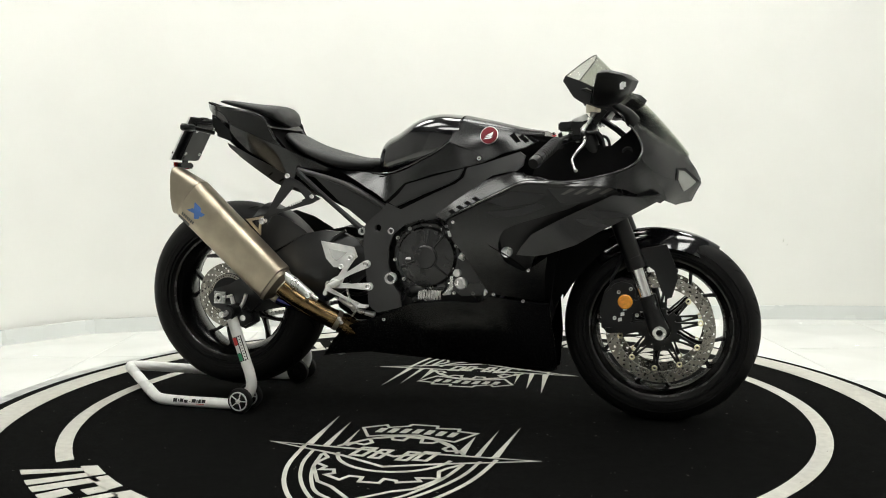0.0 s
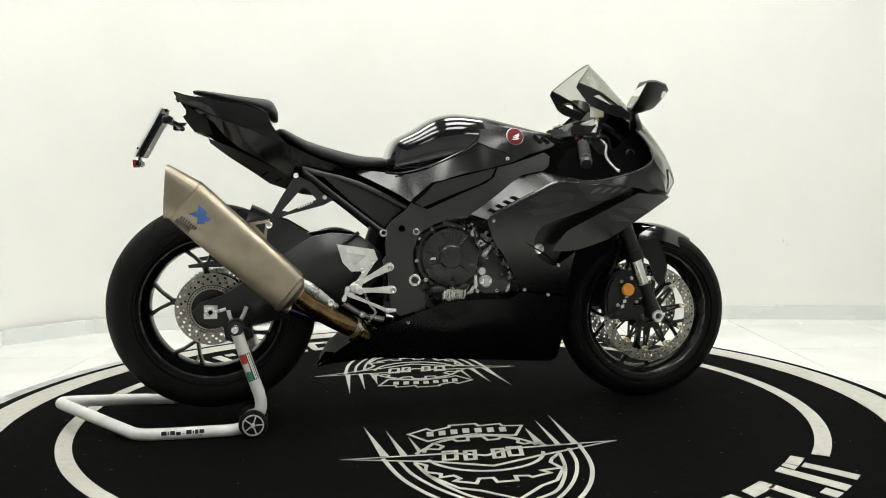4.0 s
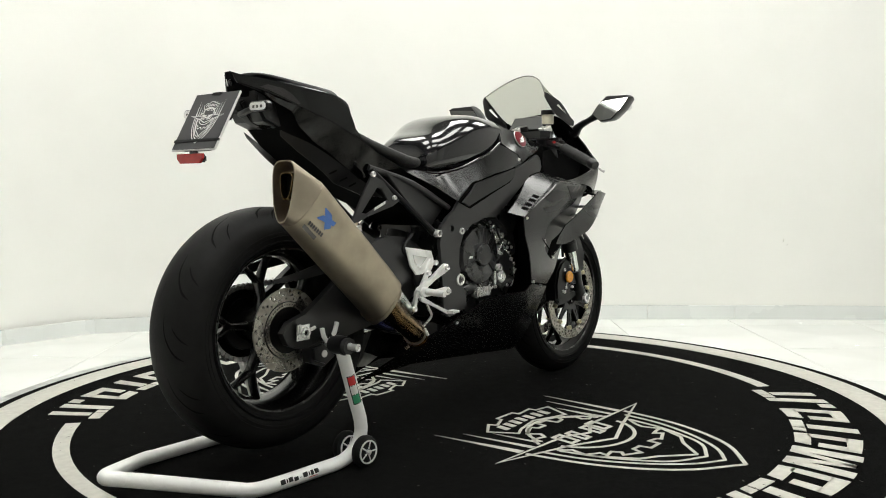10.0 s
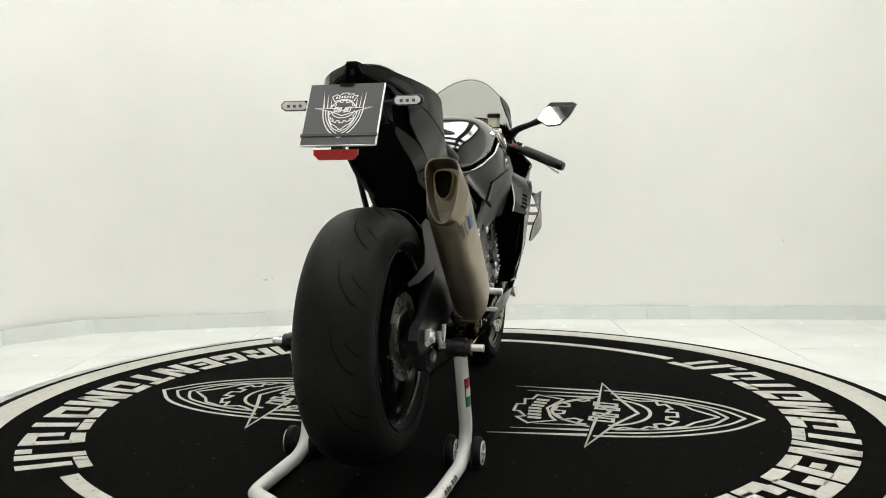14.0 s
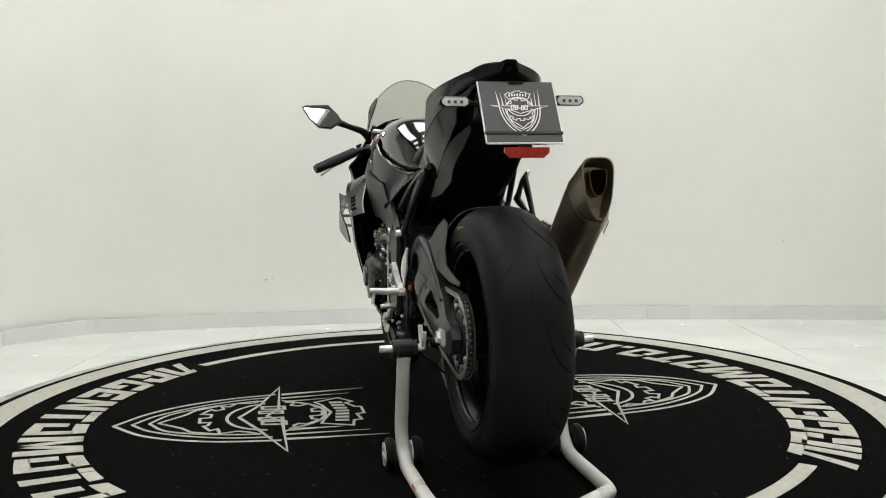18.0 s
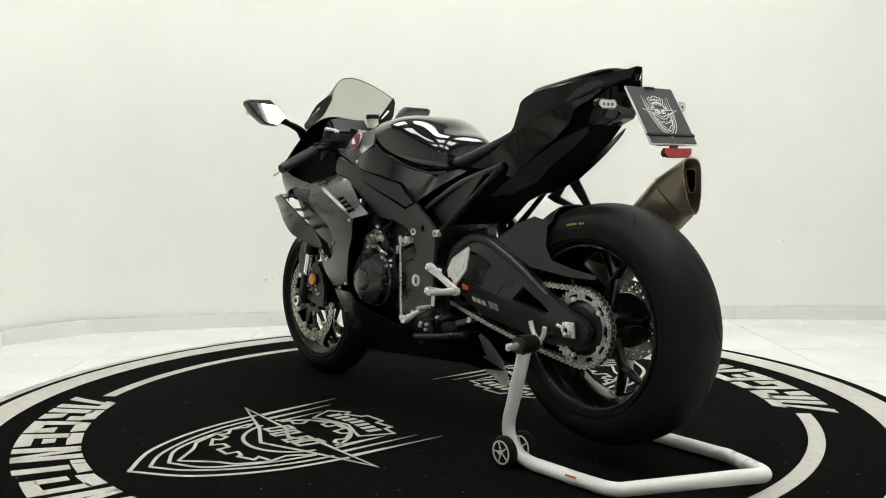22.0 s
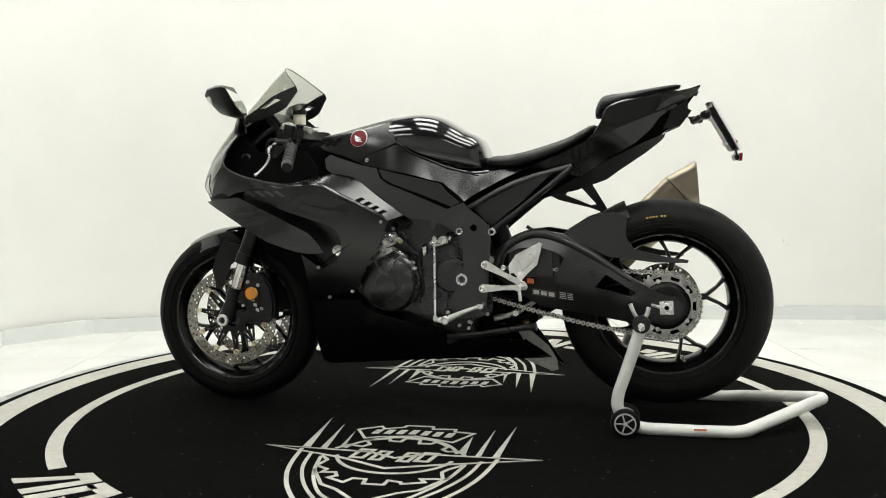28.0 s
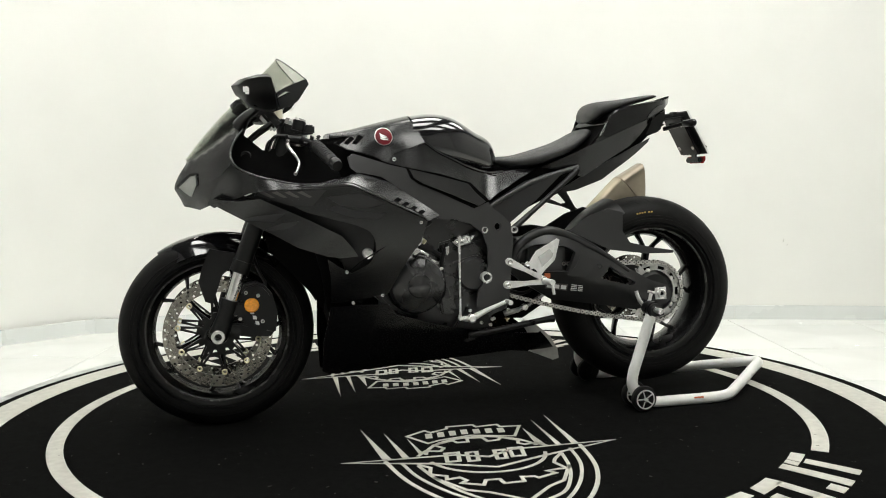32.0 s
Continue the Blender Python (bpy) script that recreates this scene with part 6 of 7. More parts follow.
for a0 in (60, 85, 110):
    a = radians(a0)
    part("cover_rib", rod((SC_C[0] + 0.034 * math.cos(a), 0.230, SC_C[1] + 0.034 * math.sin(a)), (SC_C[0] + 0.080 * math.cos(a), 0.214, SC_C[1] + 0.080 * math.sin(a)), 0.004, 8), ENGINE, stator)
for x, z in [(0.137, 0.542), (0.119, 0.517), (0.066, 0.492), (0.043, 0.462), (0.038, 0.428), (0.202, 0.475), (0.221, 0.439)]:
    bolt(x, z, 0.192, 1, 0.0065)
part("side_casing", slab([(0.033, 0.562), (-0.068, 0.589), (-0.094, 0.544), (-0.088, 0.472), (-0.066, 0.399), (-0.046, 0.326), (0.027, 0.334), (0.040, 0.434)], 0.12, 0.150, bev=0.006), ENGINE, bike)
part("sprocket_cover", disc((-0.075, 0.46), 0.055, 0.13, 0.165, 40, 0.008), ENGINE, bike, "round black sprocket cover")
for k in range(3):
    z = 0.555 - k * 0.045
    part("casing_rib", tube([(-0.01, 0.152, z - 0.012), (-0.05, 0.154, z), (-0.10, 0.152, z + 0.012)], 0.0035, 6, 3), ENGINE, bike)
for pts, r, m, nm in (
        ([(0.115, 0.15, 0.585), (0.135, 0.175, 0.572), (0.16, 0.17, 0.545)], 0.022, CAST, "thermostat_housing"),
        ([(0.165, 0.17, 0.545), (0.185, 0.175, 0.52), (0.205, 0.165, 0.485)], 0.011, CAST, "coolant_pipe"),
        ([(0.10, 0.15, 0.565), (0.085, 0.16, 0.55), (0.06, 0.155, 0.545)], 0.012, GRIP, "hose"),
        ([(0.075, 0.16, 0.52), (0.085, 0.175, 0.53), (0.115, 0.17, 0.545)], 0.008, CAST, "coolant_pipe"),
        ([(0.045, 0.16, 0.50), (0.06, 0.18, 0.495), (0.085, 0.18, 0.485)], 0.005, CAST, "bracket_rod"),
        ([(0.095, 0.165, 0.575), (0.085, 0.172, 0.567)], 0.008, GOLD, "brass_fitting"),
        ([(0.06, 0.14, 0.63), (0.10, 0.15, 0.60), (0.07, 0.155, 0.55), (0.03, 0.15, 0.52)], 0.008, BLACKP, "hose"),
        ([(0.15, 0.15, 0.64), (0.13, 0.16, 0.61), (0.11, 0.15, 0.59)], 0.012, GRIP, "hose"),
        ([(0.01, 0.15, 0.56), (0.03, 0.16, 0.50), (0.02, 0.15, 0.42), (0.03, 0.14, 0.37)], 0.007, BLACKP, "hose")):
    part(nm, tube(pts, r, 12, 5), m, bike)
for x, z in [(0.109, 0.609), (0.161, 0.567), (0.150, 0.546), (0.128, 0.537), (0.038, 0.483), (0.088, 0.524), (0.050, 0.492), (0.132, 0.560)]:
    bolt(x, z, 0.172, 1, 0.0055)
casting("thermostat_cover", [(0.145, 0.565), (0.134, 0.587), (0.119, 0.601), (0.101, 0.597), (0.094, 0.580), (0.102, 0.562), (0.120, 0.553), (0.138, 0.551)], 0.165, 0.192, CAST, 0.006)
part("thermostat_neck", disc([(0.114, 0.580)][0], 0.014, 0.186, 0.203, 24, 0.004), CAST, bike)
casting("coolant_elbow", [(0.198, 0.493), (0.189, 0.511), (0.146, 0.538), (0.131, 0.533), (0.124, 0.519), (0.157, 0.508), (0.189, 0.482)], 0.165, 0.190, CAST, 0.005)
casting("coolant_elbow", [(0.135, 0.544), (0.113, 0.551), (0.106, 0.540), (0.124, 0.529)], 0.17, 0.196, CAST)
casting("wire_bracket", [(0.077, 0.519), (0.066, 0.515), (0.044, 0.505), (0.050, 0.498), (0.070, 0.505)], 0.18, 0.19, CAST, 0.002)
casting("wire_bracket", [(0.085, 0.458), (0.037, 0.491), (0.030, 0.485), (0.078, 0.451)], 0.185, 0.192, CAST, 0.002)
casting("wire_bracket", [(0.017, 0.549), (0.006, 0.552), (0.006, 0.534), (0.010, 0.524), (0.015, 0.524)], 0.155, 0.165, CAST, 0.002)
casting("wire_bracket", [(-0.067, 0.588), (-0.082, 0.599), (-0.092, 0.592), (-0.081, 0.585), (-0.070, 0.570), (-0.067, 0.574)], 0.145, 0.162, CAST, 0.002)
(ax0, az0), (ax1, az1) = [(-0.014, 0.562), (-0.049, 0.573)]
part("arm_clamp", lathe([(0.006, 0.172), (0.012, 0.172), (0.012, 0.15), (0.006, 0.15)], (ax1, 0, az1), 20), CAST, bike)
part("arm_barrel", rod((ax0, 0.168, az0), (ax1, 0.168, az1), 0.007, 12), CAST, bike)
for x, z in [(-0.100, 0.495), (-0.062, 0.343), (-0.100, 0.302), (-0.136, 0.312), (-0.130, 0.294), (-0.190, 0.340)]:
    bolt(x, z, 0.160, 1, 0.0055)
# gear linkage, left
part("shift_rod", tube([(-0.024, 0.175, 0.566), (-0.025, 0.178, 0.33)], 0.0036, 10, 0), ALU, bike, "thin polished gear linkage rod")
for z in (0.575, 0.325):
    part("rod_joint", box(-0.0245, 0.176, z, 0.010, 0.012, 0.022, 0.003), ALU, bike)
part("shift_arm", slab([(-0.005, 0.564), (-0.018, 0.575), (-0.063, 0.584), (-0.067, 0.564), (-0.021, 0.550)], 0.155, 0.168, bev=0.003), ALU, bike)
part("shift_sensor", tube([(-0.062, 0.15, 0.585), (-0.09, 0.155, 0.592)], 0.011, 12, 0), BLACKP, bike)
part("gear_pedal", tube([(-0.025, 0.180, 0.322), (-0.06, 0.182, 0.322), (-0.11, 0.184, 0.345), (-0.178, 0.186, 0.372)], [0.006, 0.012, 0.008, 0.006], 10, 4), ALUPAINT, bike, "alloy gear pedal")
part("pedal_pivot", disc((-0.060, 0.322), 0.014, 0.175, 0.198, 20, 0.003), ALU, bike)
part("toe_peg", rod((-0.178, 0.18, 0.372), (-0.178, 0.225, 0.372), 0.008, 12), ALU, bike)
# ---- frame and fairing fasteners ----
for s in (-1, 1):
    for (x, z), r in (((-0.112, 0.450), 0.019), ((-0.106, 0.602), 0.011), ((-0.207, 0.600), 0.012)):
        y = SPARF(x, z) + 0.010
        m = part("pivot_ring", lathe([(r * 0.42, s * (y - 0.004)), (r * 0.62, s * (y + 0.006)), (r * 0.95, s * (y + 0.006)), (r, s * (y + 0.001)), (r, s * (y - 0.012)), (r * 0.42, s * (y - 0.012))], (x, 0, z), 24), ALU, bike)
    my = SIDE(0.276, 0.543) - 0.016
    m = part("fairing_mount", lathe([(0, s * (my - 0.002)), (0.008, s * (my - 0.002)), (0.010, s * (my + 0.004)), (0.015, s * (my + 0.007)), (0.017, s * (my + 0.002)), (0.017, s * (my - 0.012)), (0, s * (my - 0.012))], (0.276, 0, 0.543), 24, closed=False), ALU, bike)
    for x, z in ((0.120, 0.635), (0.232, 0.413), (0.318, 0.39), (0.341, 0.489), (-0.135, 0.318)):
        bolt(x, z, s * (SIDE(x, z) + 0.004), s, 0.005)
    bolt(0.185, 0.826, s * 0.197, s, 0.006)
    # tank badge: a red round with a silver rim and a plain pale wing shape
    BF = Field([(0.09, 0.885, 0.189), (0.118, 0.95, 0.150), (0.2, 0.93, 0.155), (0.2, 0.83, 0.192), (0.22, 0.90, 0.178), (0.33, 0.86, 0.172), (0.38, 0.885, 0.155), (0.30, 0.91, 0.150)])
    rim = part("badge", plate(circle(0.214, 0.896, 0.0275, 32), BF, s, 0.003, cut=0.02, lift=0.005, rim=0.001), BADGERIM, bike, "round red tank badge")
    part("badge_face", plate(circle(0.214, 0.896, 0.0256, 32), BF, s, 0.002, cut=0.02, lift=0.0080, rim=0), BADGERED, rim)
    for k in range(3):
        x0, z0 = 0.202 + 0.003 * k, 0.884 + 0.0055 * k
        part("badge_wing", plate([(x0 - 0.004, z0), (x0 + 0.016, z0 + 0.001), (x0 + 0.025 - 0.003 * k, z0 + 0.007 + 0.002 * k), (x0 + 0.005, z0 + 0.004)], BF, s, 0.001, cut=0.03, lift=0.0102, rim=0), PLATEWHITE, rim)
    # slots of the tank cover and of the upper fairing
    for k in range(4):
        x0 = 0.275 + 0.026 * k
        part("cover_slot", plate([(x0, 0.895 - 0.004 * k), (x0 + 0.012, 0.903 - 0.006 * k), (x0 + 0.034, 0.876), (x0 + 0.022, 0.872)], BF, s, 0.002, cut=0.03, lift=0.0035, rim=0), DEEP, bike)
    for k in range(4):
        x0, z0 = 0.118 + 0.024 * k, 0.660 + 0.0125 * k
        part("fairing_slot", plate([(x0, z0), (x0 + 0.0115, z0 + 0.006), (x0 - 0.0035, z0 + 0.0135), (x0 - 0.015, z0 + 0.0075)], STRIP, s, 0.0012, cut=0.03, lift=0.0046, rim=0), DEEP, bike)
    # dark grey graphics of the flank
    for g in ([(0.225, 0.695), (0.30, 0.725), (0.40, 0.715), (0.36, 0.690), (0.28, 0.68)], [(0.22, 0.665), (0.31, 0.672), (0.37, 0.690), (0.40, 0.680), (0.33, 0.655), (0.25, 0.648)]):
        part("flank_graphic", plate(g, SIDE, s, 0.0006, cut=0.025, lift=0.0042, rim=0), GREYGR, bike)
    for g in ([(0.519, 0.671), (0.610, 0.663), (0.644, 0.652), (0.554, 0.646)], [(0.479, 0.647), (0.531, 0.643), (0.589, 0.620), (0.514, 0.626)]):
        part("flank_graphic", plate(g, DUCT, s, 0.0006, cut=0.025, lift=0.0052, rim=0), GREYGR, bike)
    for k in range(4):
        x0 = 0.440 + k * 0.036
        part("bar_mark", plate([(x0, 0.716), (x0 + 0.010, 0.714), (x0 + 0.044, 0.730), (x0 + 0.030, 0.734)], SIDE, s, 0.0006, cut=0.025, lift=0.0062, rim=0), DARKMARK, bike)
        for j in range(2):
            xx = 0.452 + 0.036 * k + 0.017 * j
            part("bar_mark", plate([(xx, 0.706), (xx + 0.009, 0.706), (xx + 0.012, 0.710), (xx + 0.003, 0.710)], SIDE, s, 0.0006, cut=0.025, lift=0.0062, rim=0), GREYGR, bike)
    part("flank_insert", plate([(0.40, 0.735), (0.585, 0.735), (0.60, 0.722), (0.50, 0.690), (0.44, 0.690)], SIDE, s, 0.0008, cut=0.025, lift=0.0045, rim=0), MATTE, bike)

# thin black tube painting the crease's shadow across the flank below the fairing mount
for s in (-1, 1):
    CREASE_PATH = [(0.224, 0.567), (0.253, 0.549), (0.297, 0.522), (0.335, 0.489)]
    part("crease_shadow", tube([(x, s * (SIDE(x, z) + 0.0032), z) for x, z in CREASE_PATH], [0.0008, 0.0022, 0.0022, 0.0008], 6, 3), DEEP, bike)

# ---- footrests ----
def forged_arm(p, q, r0, r1, y0, y1, waist=0.62):
    """A flat forged arm between two round bosses in xz."""
    p, q = Vector(p), Vector(q)
    d = (q - p).normalized()
    n = Vector((-d.y, d.x))
    turn0 = math.atan2(n.y, n.x)
    out = [tuple(p + Vector((math.cos(turn0 + a), math.sin(turn0 + a))) * r0) for a in np.linspace(0, math.pi, 9)]
    m = (p + q) / 2
    rm = (r0 + r1) / 2 * waist
    out.append(tuple(m - n * rm))
    out += [tuple(q + Vector((math.cos(turn0 + a), math.sin(turn0 + a))) * r1) for a in np.linspace(math.pi, 2 * math.pi, 9)]
    out.append(tuple(m + n * rm))
    return slab(out, y0, y1, bev=0.0025)


HEEL_R = [(-0.352, 0.568), (-0.295, 0.559), (-0.237, 0.549), (-0.225, 0.517), (-0.246, 0.499), (-0.279, 0.482), (-0.309, 0.482), (-0.335, 0.511)]
heel = part("heel_guard", slab(HEEL_R, -0.166, -0.172, bev=0.002), ALUPAINT, bike, "silver alloy heel guard")
part("heel_recess", slab([(-0.324, 0.543), (-0.260, 0.531), (-0.296, 0.503), (-0.310, 0.507)], -0.1715, -0.1735), ALU, heel)
part("footrest_arm", forged_arm((-0.190, 0.495), (-0.302, 0.440), 0.0125, 0.009, -0.176, -0.190), ALUPAINT, bike, "silver alloy footrest arm")
part("footrest_arm", forged_arm((-0.183, 0.423), (-0.305, 0.424), 0.0125, 0.009, -0.176, -0.189), ALUPAINT, bike, "silver alloy footrest arm")
part("footrest_arm", forged_arm((-0.288, 0.440), (-0.245, 0.515), 0.012, 0.012, -0.170, -0.178), ALUPAINT, bike)
part("peg_pivot", disc((-0.300, 0.432), 0.0155, -0.168, -0.197, 24, 0.004), ALUPAINT, bike)
part("toe_pad", slab([(-0.208, 0.358), (-0.178, 0.360), (-0.178, 0.367), (-0.208, 0.368)], -0.200, -0.232, bev=0.003), ALUPAINT, bike)
part("pedal_arm", forged_arm((-0.318, 0.414), (-0.205, 0.362), 0.007, 0.0055, -0.196, -0.204), ALUPAINT, bike)
part("pedal_link", forged_arm((-0.322, 0.430), (-0.334, 0.398), 0.009, 0.007, -0.18, -0.19), ALU, bike)
for x, z in ((-0.190, 0.495), (-0.183, 0.423), (-0.243, 0.515), (-0.275, 0.487)):
    bolt(x, z, -0.193, -1, 0.008, ALU)
part("footpeg", rod((-0.290, -0.17, 0.434), (-0.290, -0.265, 0.430), 0.0115, 12, 0.009), ALUPAINT, bike, "silver footpeg")
part("brake_cylinder", rod((-0.30, -0.15, 0.505), (-0.27, -0.155, 0.43), 0.013, 14), BLACKP, bike)
part("brake_reservoir_hose", tube([(-0.30, -0.15, 0.505), (-0.33, -0.14, 0.56), (-0.28, -0.13, 0.60)], 0.006, 8, 5), BLACKP, bike)
part("brake_switch_wire", tube([(-0.27, -0.16, 0.42), (-0.255, -0.17, 0.38), (-0.235, -0.165, 0.35), (-0.255, -0.15, 0.32)], 0.004, 8, 5), ALU, bike)
HEEL_L = [(-0.258, 0.494), (-0.281, 0.529), (-0.354, 0.568), (-0.363, 0.563), (-0.347, 0.498), (-0.311, 0.464), (-0.293, 0.441), (-0.263, 0.458)]
heel = part("heel_guard", slab(HEEL_L, 0.168, 0.174, bev=0.002), ALUPAINT, bike, "silver alloy heel guard")
part("footrest_arm", forged_arm((-0.187, 0.498), (-0.305, 0.438), 0.0125, 0.009, 0.176, 0.190), ALUPAINT, bike, "silver alloy footrest arm")
part("footrest_arm", forged_arm((-0.180, 0.424), (-0.310, 0.430), 0.0125, 0.009, 0.177, 0.191), ALUPAINT, bike, "silver alloy footrest arm")
for x, z in ((-0.187, 0.498), (-0.180, 0.424), (-0.30, 0.44), (-0.245, 0.49)):
    bolt(x, z, 0.193, 1, 0.008, ALU)
part("heel_slot", slab([(-0.264, 0.470), (-0.274, 0.473), (-0.286, 0.461), (-0.276, 0.454)], 0.172, 0.1752), DEEP, heel)
part("heel_recess", slab([(-0.288, 0.509), (-0.346, 0.547), (-0.337, 0.509), (-0.302, 0.477)], 0.1735, 0.1752), ALU, heel)
part("footpeg", rod((-0.305, 0.17, 0.432), (-0.300, 0.275, 0.437), 0.0115, 12, 0.009), ALUPAINT, bike, "silver footpeg")
part("peg_feeler", rod((-0.302, 0.262, 0.436), (-0.307, 0.268, 0.398), 0.005, 8), ALUPAINT, bike)
part("side_stand_bracket", slab([(-0.13, 0.33), (-0.03, 0.315), (0.0, 0.26), (-0.06, 0.235), (-0.15, 0.26)], 0.10, 0.135, bev=0.006), BLACKP, bike)
part("side_stand", tube([(-0.06, 0.145, 0.262), (-0.16, 0.155, 0.275), (-0.30, 0.165, 0.300), (-0.345, 0.17, 0.305)], [0.013, 0.011, 0.010, 0.013], 10, 4), BLACKP, bike, "black folded side stand")
part("orange_label", slab([(-0.335, 0.452), (-0.315, 0.455), (-0.315, 0.440), (-0.335, 0.438)], 0.155, 0.162), LABELR, bike)
for k, (out, rows) in enumerate((([(-0.327, 0.423), (-0.402, 0.413), (-0.402, 0.390), (-0.327, 0.400)], 1), ([(-0.411, 0.415), (-0.459, 0.408), (-0.460, 0.384), (-0.411, 0.390)], 4))):
    lab = part("sticker", plate(out, ARMF, 1, 0.0008, cut=0.04, lift=0.0044, rim=0), DARKMARK if rows == 1 else MATTE, bike, "small warning sticker")
    (xa, za), (xb, zb), (xc, zc), (xd, zd) = out
    for j in range(rows):
        for i in range(3 if rows == 1 else 2):
            u0, u1 = ((0.06 + 0.32 * i, 0.30 + 0.32 * i) if rows == 1 else (0.06 + 0.5 * i, 0.48 + 0.42 * i))
            v0, v1 = (0.22, 0.80) if rows == 1 else (0.08 + 0.24 * j, 0.20 + 0.24 * j)
            cell = [((xa + (xb - xa) * u) * (1 - v) + (xd + (xc - xd) * u) * v, (za + (zb - za) * u) * (1 - v) + (zd + (zc - zd) * u) * v) for u, v in ((u0, v0), (u1, v0), (u1, v1), (u0, v1))]
            part("bar_mark", plate(cell, ARMF, 1, 0.0005, cut=0.05, lift=0.0053, rim=0), PLATEWHITE, lab)

# ---- rear axle, caliper, adjusters ----
for s in (-1, 1):
    ax = part("axle_block", slab([(-0.756, 0.350), (-0.716, 0.350), (-0.714, 0.390), (-0.754, 0.392)], s * 0.148, s * 0.160, bev=0.003), ALU, bike, "bare alloy chain adjuster block")
    part("axle_nut", lathe([(0.007, s * 0.158), (0.009, s * 0.168), (0.015, s * 0.168), (0.017, s * 0.158)], (RW[0], 0, RW[1]), 6), BOLT, ax)
    part("axle_bore", disc(RW, 0.0115, s * 0.157, s * 0.1615, 20), DEEP, ax)
    part("adjuster_bolt", rod((-0.716, s * 0.150, 0.371), (-0.690, s * 0.150, 0.377), 0.005, 8), BOLT, ax)
    part("paddock_spool", lathe([(0.006, s * 0.145), (0.012, s * 0.145), (0.008, s * 0.155), (0.008, s * 0.165), (0.013, s * 0.172), (0.006, s * 0.172)], (-0.660, 0, 0.345), 16), BLACKP, bike)
cal = part("rear_caliper", slab([(-0.70, 0.325), (-0.65, 0.335), (-0.615, 0.318), (-0.61, 0.285), (-0.65, 0.262), (-0.695, 0.28)], -0.095, -0.145, bev=0.009), BLACKP, bike, "black rear brake caliper")
part("caliper_mark", disc((-0.655, 0.300), 0.010, -0.1445, -0.1465, 20), ALU, cal)
part("bleed_nipple", rod((-0.625, -0.12, 0.325), (-0.618, -0.125, 0.345), 0.004, 8), BOLT, cal)
part("rear_brake_hose", tube([(-0.63, -0.13, 0.32), (-0.58, -0.135, 0.36), (-0.50, -0.13, 0.42), (-0.40, -0.12, 0.47), (-0.32, -0.12, 0.46)], 0.005, 8, 5), BLACKP, bike)
# silencer fittings
HANG = [(-0.472, 0.782), (-0.426, 0.760), (-0.388, 0.724), (-0.356, 0.704), (-0.389, 0.688), (-0.496, 0.661), (-0.532, 0.647), (-0.551, 0.619), (-0.571, 0.619), (-0.568, 0.644), (-0.550, 0.658), (-0.513, 0.720)]
HANG_H = [(-0.451, 0.743), (-0.436, 0.739), (-0.410, 0.706), (-0.496, 0.670), (-0.514, 0.674)]
hanger = part("silencer_hanger", slab(HANG, -0.150, -0.157, [HANG_H], bev=0.0015), MATTE, bike, "black triangular silencer hanger")
for k in range(6):
    x0 = -0.466 + 0.0078 * k
    z0 = 0.678 + 0.0031 * k
    part("bar_mark", slab([(x0, z0), (x0 + 0.0050, z0 + 0.002), (x0 + 0.0070, z0 + 0.0105), (x0 + 0.0020, z0 + 0.0085)], -0.1565, -0.1578), PLATEWHITE, hanger)
tri_b = [(-0.615, 0.639), (-0.551, 0.649), (-0.559, 0.624), (-0.563, 0.585)]
tri_h = [(-0.597, 0.633), (-0.565, 0.638), (-0.570, 0.603)]
part("silencer_strap", slab(tri_b, -0.172, -0.180, [tri_h], bev=0.001), TITAN, bike, "titanium strap bracket")
bolt(-0.555, 0.632, -0.182, -1, 0.011, ALU)
part("bracket_bolt", rod((-0.555, -0.14, 0.632), (-0.555, -0.182, 0.632), 0.007, 10), BOLT, bike)
bolt(-0.47, 0.78, -0.160, -1, 0.008)
bolt(-0.385, 0.712, -0.160, -1, 0.007)
part("heat_shield", tube([(-0.482, -0.214, 0.470), (-0.465, -0.214, 0.459), (-0.430, -0.211, 0.434), (-0.392, -0.204, 0.402), (-0.356, -0.195, 0.378)], [0.008, 0.016, 0.017, 0.015, 0.008], 14, 5), CAST, bike, "bare metal pipe heat shield")
bolt(-0.378, 0.394, -0.226, -1, 0.009, ALU)
part("pipe_clamp", tube([(-0.488, -0.207, 0.430), (-0.476, -0.205, 0.419)], 0.0350, 20, 0), TITAN, bike)
part("pipe_clamp", tube([(-0.312, -0.162, 0.3095), (-0.300, -0.156, 0.3025)], 0.0345, 20, 0), TITANEND, bike)
part("pipe_clamp", tube([(-0.292, -0.152, 0.298), (-0.270, -0.138, 0.282)], 0.0362, 20, 0), BRONZE, bike)
part("clamp_screw", rod((-0.290, -0.186, 0.320), (-0.277, -0.186, 0.300), 0.005, 8), BOLT, bike)
# blue mark and grey bars printed on the silencer
def on_can(u, v):
    """A place on the can's outer face: u along it from the front, v across it, upwards."""
    c = Vector((-0.501, 0, 0.434)).lerp(Vector((-0.761, 0, 0.681)), u) + Vector((up0[0], 0, up0[1])) * v
    bulge = 0.0505 - 3.0 * v * v
    return Vector((c.x, -0.2155 - bulge - 0.0012, c.z))


